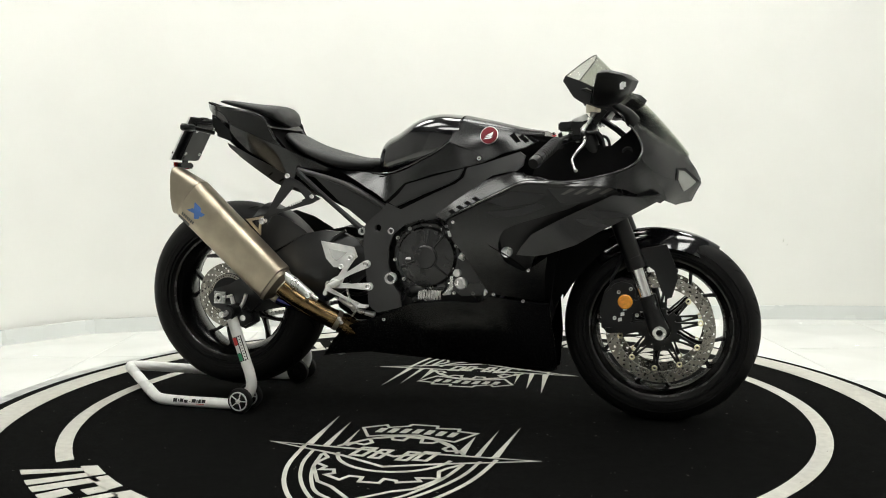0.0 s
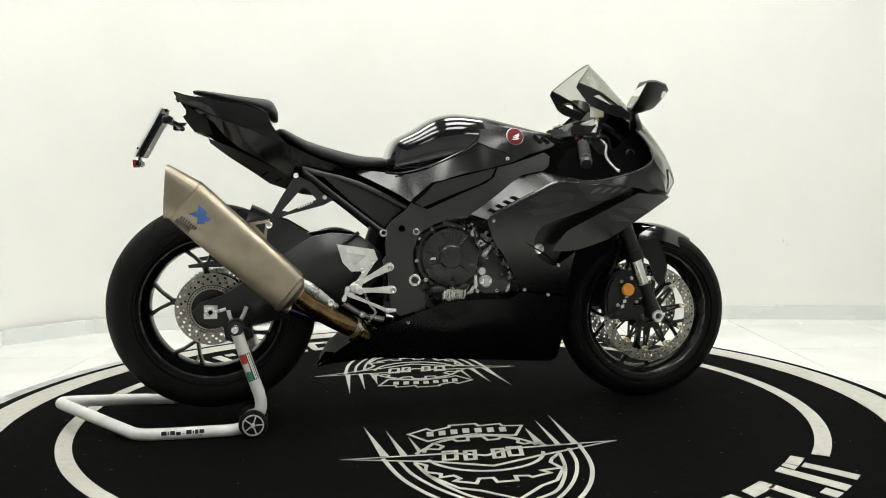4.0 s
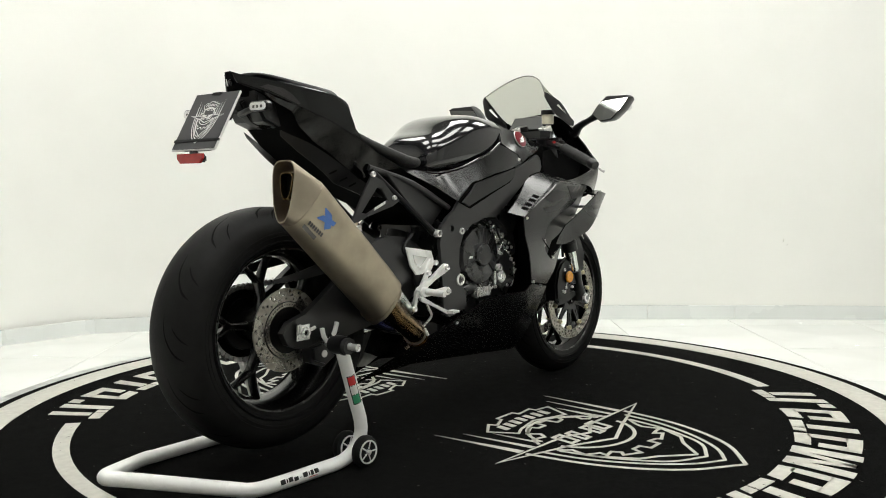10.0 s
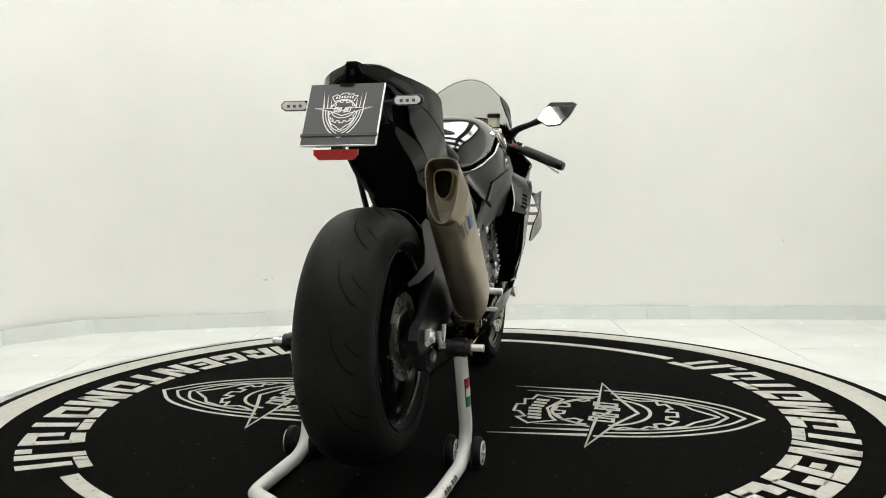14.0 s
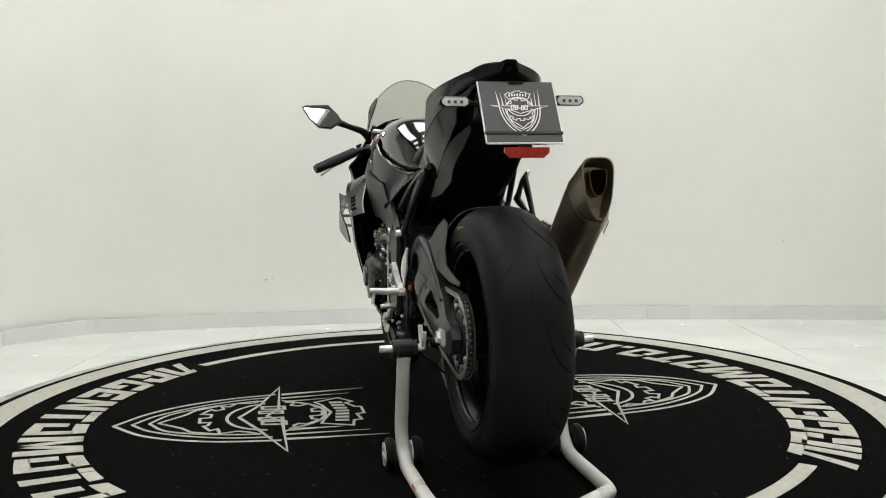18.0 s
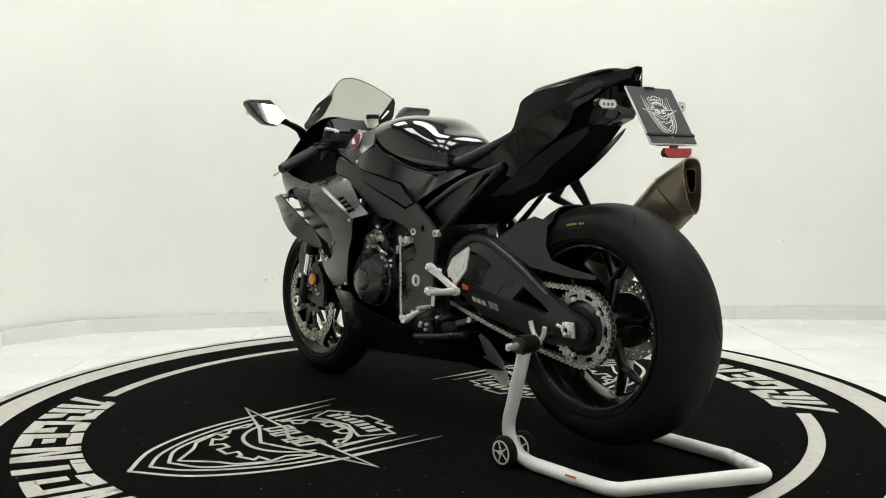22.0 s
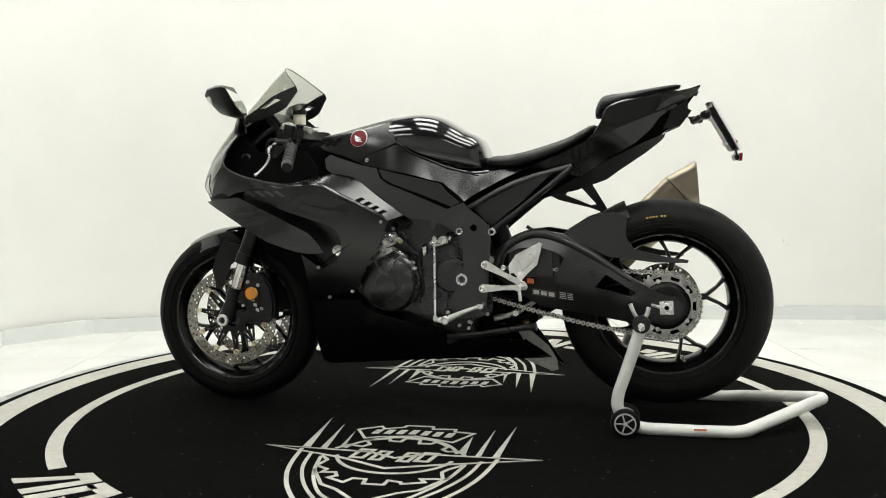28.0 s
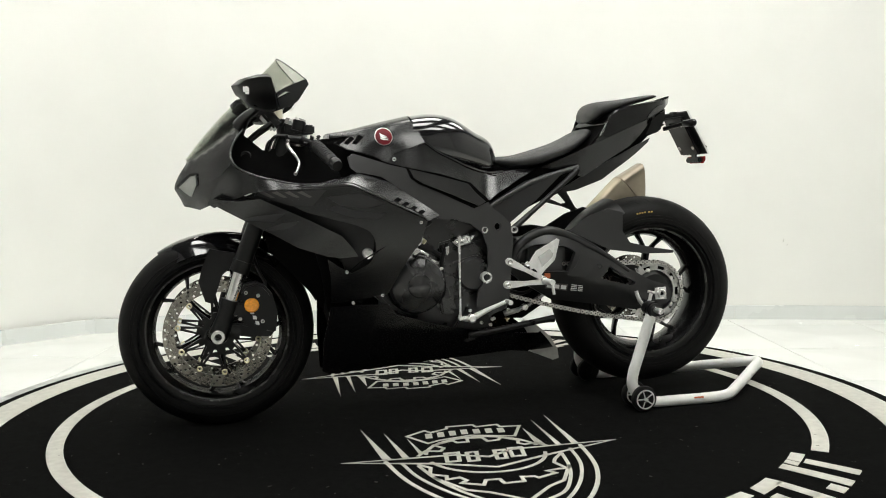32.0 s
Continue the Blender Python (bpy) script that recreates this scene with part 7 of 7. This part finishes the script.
def can_print(name, cells, material):
    bm = bmesh.new()
    for cell in cells:
        n = 4
        (u0, v0), (u1, v1), (u2, v2), (u3, v3) = cell
        grid = [[on_can((u0 + (u1 - u0) * i / n) * (1 - j / n) + (u3 + (u2 - u3) * i / n) * j / n, (v0 + (v1 - v0) * i / n) * (1 - j / n) + (v3 + (v2 - v3) * i / n) * j / n) for i in range(n + 1)] for j in range(n + 1)]
        vs = [[bm.verts.new(p) for p in r] for r in grid]
        for j in range(n):
            for i in range(n):
                bm.faces.new((vs[j][i], vs[j][i + 1], vs[j + 1][i + 1], vs[j + 1][i]))
    return part(name, bm, material, muffler)


can_print("blue_mark", [((1.01, 0.0175), (0.95, 0.0375), (0.88, -0.010), (0.92, -0.025)), ((1.03, -0.020), (0.99, 0.0), (0.86, 0.015), (0.87, 0.0)),
                        ((0.97, 0.030), (0.88, 0.035), (0.89, 0.0225), (0.97, 0.0175))], BLUEMARK)
for k in range(7):
    u = 1.055 - k * 0.0225
    can_print("bar_mark", [((u, -0.0365 + 0.0006 * k), (u - 0.017, -0.0360 + 0.0006 * k), (u - 0.020, -0.0465 + 0.0006 * k), (u - 0.003, -0.0470 + 0.0006 * k))], DARKMARK)
can_print("bar_mark", [((1.07, -0.052), (0.93, -0.0505), (0.93, -0.0605), (1.07, -0.062))], DARKMARK)

# ---- handlebars, controls, cockpit ----
yoke = part("top_yoke", slab([(-0.06, -0.13), (-0.02, -0.145), (0.03, -0.13), (0.045, -0.03), (0.045, 0.03), (0.03, 0.13), (-0.02, 0.145), (-0.06, 0.13), (-0.03, 0.05), (-0.03, -0.05)], 0.0, 0.028, bev=0.004), BLACKP, bike, "black alloy top yoke")
yoke.matrix_basis = pose(0.478, 0, 0.905, 90, 0, 0) @ pose(0, 0, 0, 0, 0, 0)
part("steering_stem_nut", rod((0.455, 0, 0.925), (0.45, 0, 0.945), 0.018, 6), ALU, bike)
part("ignition_lock", rod((0.50, 0, 0.915), (0.49, 0, 0.955), 0.022, 20), BLACKP, bike)
for s in (-1, 1):
    part("fork_cap", rod((0.487, s * 0.108, 0.93), (0.480, s * 0.108, 0.948), 0.024, 12), ALU, bike)
    bar = part("clip_on_bar", rod((0.478, s * 0.115, 0.893), (0.425, s * 0.225, 0.868), 0.0125, 14), BLACKP, bike)
    part("bar_clamp", rod((0.490, s * 0.108, 0.882), (0.484, s * 0.108, 0.908), 0.034, 20), BLACKP, bar)
    a, b = Vector((0.425, s * 0.225, 0.868)), Vector((0.388, s * 0.350, 0.815))
    grip = part("grip", rod(a, b, 0.0175, 18), GRIP, bike, "ribbed black rubber grip")
    d = (b - a).normalized()
    for k in range(9):
        p = a + (b - a) * (0.12 + 0.085 * k)
        part("grip_rib", tube([p - d * 0.0025, p + d * 0.0025], 0.0187, 16, 0), GRIP, grip)
    part("bar_end", tube([b, b + d * 0.012, b + d * 0.030], [0.016, 0.0185, 0.015], 18, 0), BLACKP, bike, "black bar-end weight")
    sw = part("switch_cluster", box(0, 0, 0, 0.046, 0.055, 0.046, 0.020), BLACKP, bike, "black switch cluster")
    sw.matrix_basis = look((0.436, s * 0.205, 0.874), (0.388, s * 0.350, 0.820)) @ pose(0, 0, 0, 90, 0, 0)
    for k, (dx, dz) in enumerate(((0.016, 0.012), (-0.010, 0.016), (0.004, -0.014))):
        part("switch_button", box(0.436 - 0.022, s * (0.205 + 0.015 * (k - 1)), 0.878 + dz, 0.012, 0.012, 0.009, 0.003), STRIPER if (s < 0 and k == 0) else BLACKP, bike)
    part("lever", tube([(0.500, s * 0.165, 0.886), (0.505, s * 0.215, 0.866), (0.488, s * 0.255, 0.838), (0.480, s * 0.30, 0.815), (0.490, s * 0.335, 0.790), (0.496, s * 0.346, 0.783)], [0.0065, 0.0055, 0.0040, 0.0035, 0.0035, 0.0052], 10, 5), SPROCKET, bike, "polished alloy lever")
    part("lever_perch", tube([(0.462, s * 0.150, 0.886), (0.505, s * 0.165, 0.890)], [0.014, 0.012], 12, 0), BLACKP, bike)
    part("fork_hose", tube([(0.50, s * 0.14, 0.90), (0.545, s * 0.13, 0.89), (0.565, s * 0.11, 0.80), (0.60, s * 0.10, 0.62), (0.64, s * 0.085, 0.46)], 0.005, 8, 6), BLACKP, bike)
res = part("brake_fluid_reservoir", tube([(0.520, -0.095, 0.962), (0.520, -0.095, 0.996)], 0.022, 20, 0), FLUID, bike, "translucent brake fluid reservoir")
part("reservoir_cap", tube([(0.520, -0.095, 0.996), (0.520, -0.095, 1.012)], 0.0255, 20, 0), BLACKP, res, "black reservoir cap")
part("reservoir_stay", tube([(0.520, -0.095, 0.962), (0.505, -0.12, 0.93), (0.485, -0.15, 0.895)], 0.008, 8, 4), ALU, bike)
part("master_cylinder", box(0.478, -0.160, 0.893, 0.050, 0.058, 0.030, 0.013), BLACKP, bike)
part("clutch_adjuster", tube([(0.470, 0.135, 0.915), (0.462, 0.135, 0.945)], 0.020, 16, 0), BLACKP, bike)
part("adjuster_cap", tube([(0.462, 0.135, 0.945), (0.460, 0.135, 0.951)], 0.017, 16, 0), ALU, bike)
dash = part("instrument_panel", box(0, 0, 0, 0.03, 0.17, 0.07, 0.008), BLACKP, bike, "black instrument panel")
dash.matrix_basis = pose(0.545, 0, 0.955, 0, 40, 0)
part("display", box(-0.018, 0, 0.002, 0.003, 0.15, 0.062, 0.001), GREYGR, dash)
part("instrument_hood", tube([(0.57, -0.06, 0.985), (0.58, 0, 0.992), (0.57, 0.06, 0.985)], 0.008, 8, 4), BLACKP, bike)
for s in (-1, 1):
    part("cockpit_panel", plate([(0.403, 0.858), (0.484, 0.870), (0.574, 0.857), (0.637, 0.910), (0.674, 0.898), (0.689, 0.823), (0.656, 0.788), (0.566, 0.735), (0.439, 0.725), (0.340, 0.744), (0.358, 0.809)], Field([(0.40, 0.86, 0.150), (0.55, 0.86, 0.118), (0.68, 0.89, 0.120), (0.66, 0.81, 0.138), (0.55, 0.76, 0.170), (0.42, 0.77, 0.180)]), s, 0.003, cut=0.03), DEEP, bike)
    part("fairing_stay", tube([(0.53, s * 0.07, 0.95), (0.60, s * 0.09, 0.90), (0.68, s * 0.08, 0.82)], 0.009, 8, 4), BLACKP, bike)
    part("accessory_socket", lathe([(0.006, s * 0.128), (0.014, s * 0.132), (0.018, s * 0.128), (0.018, s * 0.115), (0.006, s * 0.115)], (0.625, 0, 0.838), 20), BLACKP, bike)
    # mirrors
    arm = part("mirror_stalk", tube([(0.640, s * 0.135, 0.930), (0.622, s * 0.170, 0.955), (0.595, s * 0.225, 0.972), (0.580, s * 0.275, 0.990)], [0.022, 0.014, 0.011, 0.015], 12, 5), BLACKP, bike, "black mirror stalk")
    GLASS = [(0.405, 1.043), (0.392, 1.050), (0.307, 1.053), (0.272, 1.018), (0.256, 0.990), (0.300, 0.962), (0.345, 0.966), (0.380, 1.000)]
    cy = sum(p[0] for p in GLASS) / len(GLASS)
    cz = sum(p[1] for p in GLASS) / len(GLASS)
    rows = []
    for f, dx in ((1.0, 0.0), (1.05, 0.008), (1.04, 0.024), (0.82, 0.052), (0.40, 0.068)):
        rows.append([(0.558 + dx * 1.3 - 0.15 * (y - cy) + 0.33 * (z - cz), s * (cy + (y - cy) * f), cz + (z - cz) * f) for y, z in GLASS])
    shell = part("mirror_shell", skin(bmesh.new(), rows), BLACKP, bike, "black mirror housing", angle=45)
    bm = bmesh.new()
    skin(bm, [[(0.5545 + d - 0.15 * (y - cy) + 0.43 * (z - cz), s * (cy + (y - cy) * 0.95), cz + (z - cz) * 0.94) for y, z in GLASS] for d in (0.0, 0.003)])
    part("mirror_glass", bm, MIRROR, shell, "silvered mirror glass")
    part("mirror_signal", box(0.622, s * 0.350, 1.014, 0.022, 0.062, 0.026, 0.006), LENSC, shell, "clear turn signal lens")

# ---- tail fittings ----
part("plate_bracket", slab([(-0.868, 0.998), (-0.853, 1.005), (-0.815, 0.997), (-0.791, 0.980), (-0.748, 0.949), (-0.697, 0.904), (-0.735, 0.902), (-0.775, 0.919), (-0.798, 0.949), (-0.835, 0.950), (-0.841, 0.939), (-0.870, 0.950)], -0.016, 0.016, [[(-0.831, 0.966), (-0.810, 0.968), (-0.798, 0.949), (-0.807, 0.938), (-0.822, 0.949)]], bev=0.004), BLACKP, bike, "black plate holder")
part("tail_box", slab([(-0.796, 0.997), (-0.736, 0.974), (-0.697, 0.922), (-0.675, 0.902), (-0.725, 0.902), (-0.771, 0.919), (-0.796, 0.962)], -0.065, 0.065, bev=0.006), BLACKP, bike)
plate_ob = part("show_plate", box(0, 0, 0, 0.004, 0.180, 0.166, 0.001), PLATEM, bike, "dark grey show plate with a printed white shield")
plate_ob.matrix_basis = Matrix.Translation((-0.9055, 0, 0.917)) @ Matrix.Rotation(math.atan2(0.082, 0.144), 4, "Y")
part("plate_back", box(0.0035, 0, -0.001, 0.003, 0.180, 0.164, 0.001), BLACKP, plate_ob)
for yy in (-0.0915, 0.0915):
    part("plate_edge", box(0.001, yy, -0.001, 0.006, 0.003, 0.168, 0.001), ALUPAINT, plate_ob, "pale plate edge")
part("plate_edge", box(0.001, 0, -0.0845, 0.006, 0.180, 0.003, 0.001), ALUPAINT, plate_ob, "pale plate edge")
part("plate_strap", box(-0.001, 0, -0.0585, 0.007, 0.186, 0.008, 0.001), BLACKP, plate_ob, "black elastic strap")
part("holder_back", box(0.012, 0, -0.005, 0.014, 0.12, 0.150, 0.004), BLACKP, plate_ob)
for yy, zz in ((-0.04, 0.04), (0.04, 0.04), (-0.045, -0.05), (0.045, -0.05)):
    part("holder_bolt", box(0.021, yy, zz, 0.006, 0.012, 0.012, 0.002), BOLT, plate_ob)
k = 0.100
for name, bm in emblem_pieces(1.35):
    # lay the emblem on the plate: its x runs to the machine's right, its y upwards
    for v in bm.verts:
        u, w = (v.co.x - EMB_X) * k * 1.75, (v.co.y + 0.615) * k * 1.55
        v.co = Vector((-0.0026, -u, w + 0.0))
    part("plate_print", bm, PLATEWHITE, plate_ob)
part("plate_lamp", box(-0.862, 0, 0.986, 0.02, 0.04, 0.010, 0.003), BLACKP, bike)
bm = bmesh.new()
skin(bm, [[(x, y, z) for y, z in ((-0.053, 0.834), (0.053, 0.834), (0.053, 0.822), (0.040, 0.810), (-0.040, 0.810), (-0.053, 0.822))] for x in (-0.958, -0.951)])
part("rear_reflector", bm, REDR, bike, "red rear reflector")
part("reflector_stay", box(-0.944, 0, 0.838, 0.006, 0.03, 0.02, 0.001), BLACKP, bike)
part("reflector_holder", box(-0.943, 0, 0.822, 0.014, 0.09, 0.020, 0.004), BLACKP, bike)
for s in (-1, 1):
    z = 0.946 + (-0.003 if s > 0 else 0.002)
    part("signal_stalk", rod((-0.815, s * 0.02, z - 0.012), (-0.838, s * 0.11, z), 0.008, 10, 0.007), BLACKP, bike)
    sig = part("turn_signal", skin(bmesh.new(), [[(-0.845 + dx, s * (0.141 + yy * f), z + zz * f) for yy, zz in ((-0.036, 0.006), (-0.030, 0.013), (0.028, 0.013), (0.036, 0.006), (0.036, -0.004), (0.026, -0.011), (-0.028, -0.011), (-0.036, -0.005))] for dx, f in ((-0.008, 0.88), (-0.004, 1.0), (0.008, 1.0), (0.018, 0.6))]), BLACKP, bike, "slim rear turn signal")
    part("signal_lens", skin(bmesh.new(), [[(-0.8535 + dx, s * (0.141 + yy * 0.86), z + zz * 0.8) for yy, zz in ((-0.036, 0.006), (-0.030, 0.013), (0.028, 0.013), (0.036, 0.006), (0.036, -0.004), (0.026, -0.011), (-0.028, -0.011), (-0.036, -0.005))] for dx in (0.0, 0.004)]), LENSC, sig, "clear signal lens")
    for k in range(3):
        part("signal_diode", box(-0.8542, s * (0.126 + 0.015 * k), z, 0.002, 0.007, 0.007, 0.0005), DARKMARK, sig)
    part("tail_lamp", plate([(-0.790, 1.006), (-0.745, 0.982), (-0.704, 0.962), (-0.698, 0.964), (-0.722, 0.990), (-0.744, 1.003), (-0.775, 1.012)], TAILF, s, 0.002, cut=0.03, lift=0.0045, rim=0), LAMPSMOKE, bike, "dark smoked tail lamp")
    part("seat_cowl_edge", tube([(-0.60, s * 0.122, 0.988), (-0.555, s * 0.13, 0.952), (-0.52, s * 0.138, 0.90)], 0.0035, 8, 4), SATIN, bike)
part("tail_hook", tube([(-0.815, 0, 1.025), (-0.828, 0, 1.018)], 0.008, 14, 0), BLACKP, bike)
# front caliper marks and hardware
for s in (-1, 1):
    for k in range(4):
        x, z = 0.604 + 0.0075 * k, 0.330 + 0.017 * k
        part("bar_mark", slab([(x - 0.006, z - 0.006), (x + 0.006, z - 0.004), (x + 0.006, z + 0.007), (x - 0.005, z + 0.005)], s * 0.1178, s * 0.1192), PLATEWHITE, bike)
    for x, z in ((0.636, 0.425), (0.600, 0.415), (0.588, 0.335), (0.655, 0.345), (0.668, 0.36)):
        bolt(x, z, s * 0.118, s, 0.006)
    part("caliper_hose", tube([(0.60, s * 0.09, 0.42), (0.575, s * 0.09, 0.44), (0.60, s * 0.085, 0.50), (0.615, s * 0.07, 0.56)], 0.005, 8, 5), BLACKP, bike)
# stand marks: bars along the lower tube, and a striped label on the right upright
def tube_patch(p, q, r, f0, f1, a0, a1):
    """A patch on a straight tube from p to q: f along it, a round it in degrees from the outward side."""
    p, q = Vector(p), Vector(q)
    d = (q - p).normalized()
    outward = Vector((0, math.copysign(1, p.y), 0))
    outward = (outward - d * outward.dot(d)).normalized()
    round_ = d.cross(outward)
    bm = bmesh.new()
    rows = [[bm.verts.new(p.lerp(q, f) + (outward * math.cos(radians(a)) + round_ * math.sin(radians(a))) * r) for a in np.linspace(a0, a1, 6)] for f in (f0, f1)]
    for j in range(5):
        bm.faces.new((rows[0][j], rows[0][j + 1], rows[1][j + 1], rows[1][j]))
    return bm


LOW_R = ((-0.885, -0.2105, 0.0185), (-0.745, -0.2118, 0.0185))
for k, (f0, f1, a0, a1) in enumerate(((0.02, 0.13, 2, 40), (0.15, 0.18, 6, 36), (0.20, 0.30, 4, 40), (0.32, 0.42, -2, 30), (0.45, 0.50, 12, 16), (0.53, 0.64, 4, 42), (0.66, 0.69, 6, 36), (0.71, 0.78, 2, 42), (0.80, 0.90, 6, 42))):
    part("bar_mark", tube_patch(*LOW_R, 0.0184, f0, f1, -a0, -a1), BLACKP, stand)
part("bar_mark", tube_patch(*LOW_R, 0.0184, 0.66, 0.86, 6, 12), STRIPER, stand)
part("bar_mark", tube_patch((-0.86, 0.2315, 0.0185), (-0.80, 0.2325, 0.0185), 0.0184, 0.2, 0.8, 18, 36), LABELR, stand)
UP_R = ((-0.6375, -0.217, 0.252), (-0.6115, -0.216, 0.171))
part("label_ground", tube_patch(*UP_R, 0.0183, 0.0, 1.0, -62, 62), BLACKP, stand, "black label with three colour fields")
for k, m in enumerate((STRIPER, WHITEP, STRIPEG)):
    part("label_field", tube_patch(*UP_R, 0.0186, 0.035 + 0.32 * k, 0.325 + 0.32 * k, -8, 54), m, stand)
for k in range(8):
    part("label_mark", tube_patch(*UP_R, 0.0186, 0.06 + 0.115 * k, 0.13 + 0.115 * k, -44, -26), WHITEP, stand)
# yellow tyre marking, left
for k in range(6):
    a = radians(77 + k * 2.0 + (1.2 if k > 3 else 0))
    a2 = a + radians(1.4)
    r0, r1 = 0.268, 0.277
    bm = bmesh.new()
    bm.faces.new([bm.verts.new((r * math.cos(t), 0.0962, r * math.sin(t))) for r, t in ((r0, a), (r0, a2), (r1, a2), (r1, a))])
    part("bar_mark", bm, YELLOWP, rear)


# lint and dust on the carpet
lint = bmesh.new()
lrng = random.Random(11)
for k in range(420):
    a, r = lrng.random() * 2 * math.pi, 0.25 + 1.3 * lrng.random() ** 0.7
    x, y = r * math.cos(a), r * math.sin(a)
    w, h, t = 0.0008 + 0.0014 * lrng.random(), 0.0012 + 0.004 * lrng.random() ** 3, lrng.random() * 3.1
    vs = [(x + u * w * math.cos(t) - v * h * math.sin(t), y + u * w * math.sin(t) + v * h * math.cos(t)) for u, v in ((-1, -1), (1, -1), (1, 1), (-1, 1))]
    lint.faces.new([lint.verts.new((p, q, 0.0020)) for p, q in vs])
tagged(part("lint", lint, mat("pale_lint", (0.08, 0.078, 0.07), 0.9, vary=0.2), platform), "pale lint specks on the carpet", kind="stuff")


# ---- the turning ----
def motions():
    rows = [(t, pose(0, 0, 0, 0, 0, TURN_START + TURN_RATE * t)) for t in range(33)]
    for ob in (platform, bike, stand):
        walk(ob, rows)


motions()
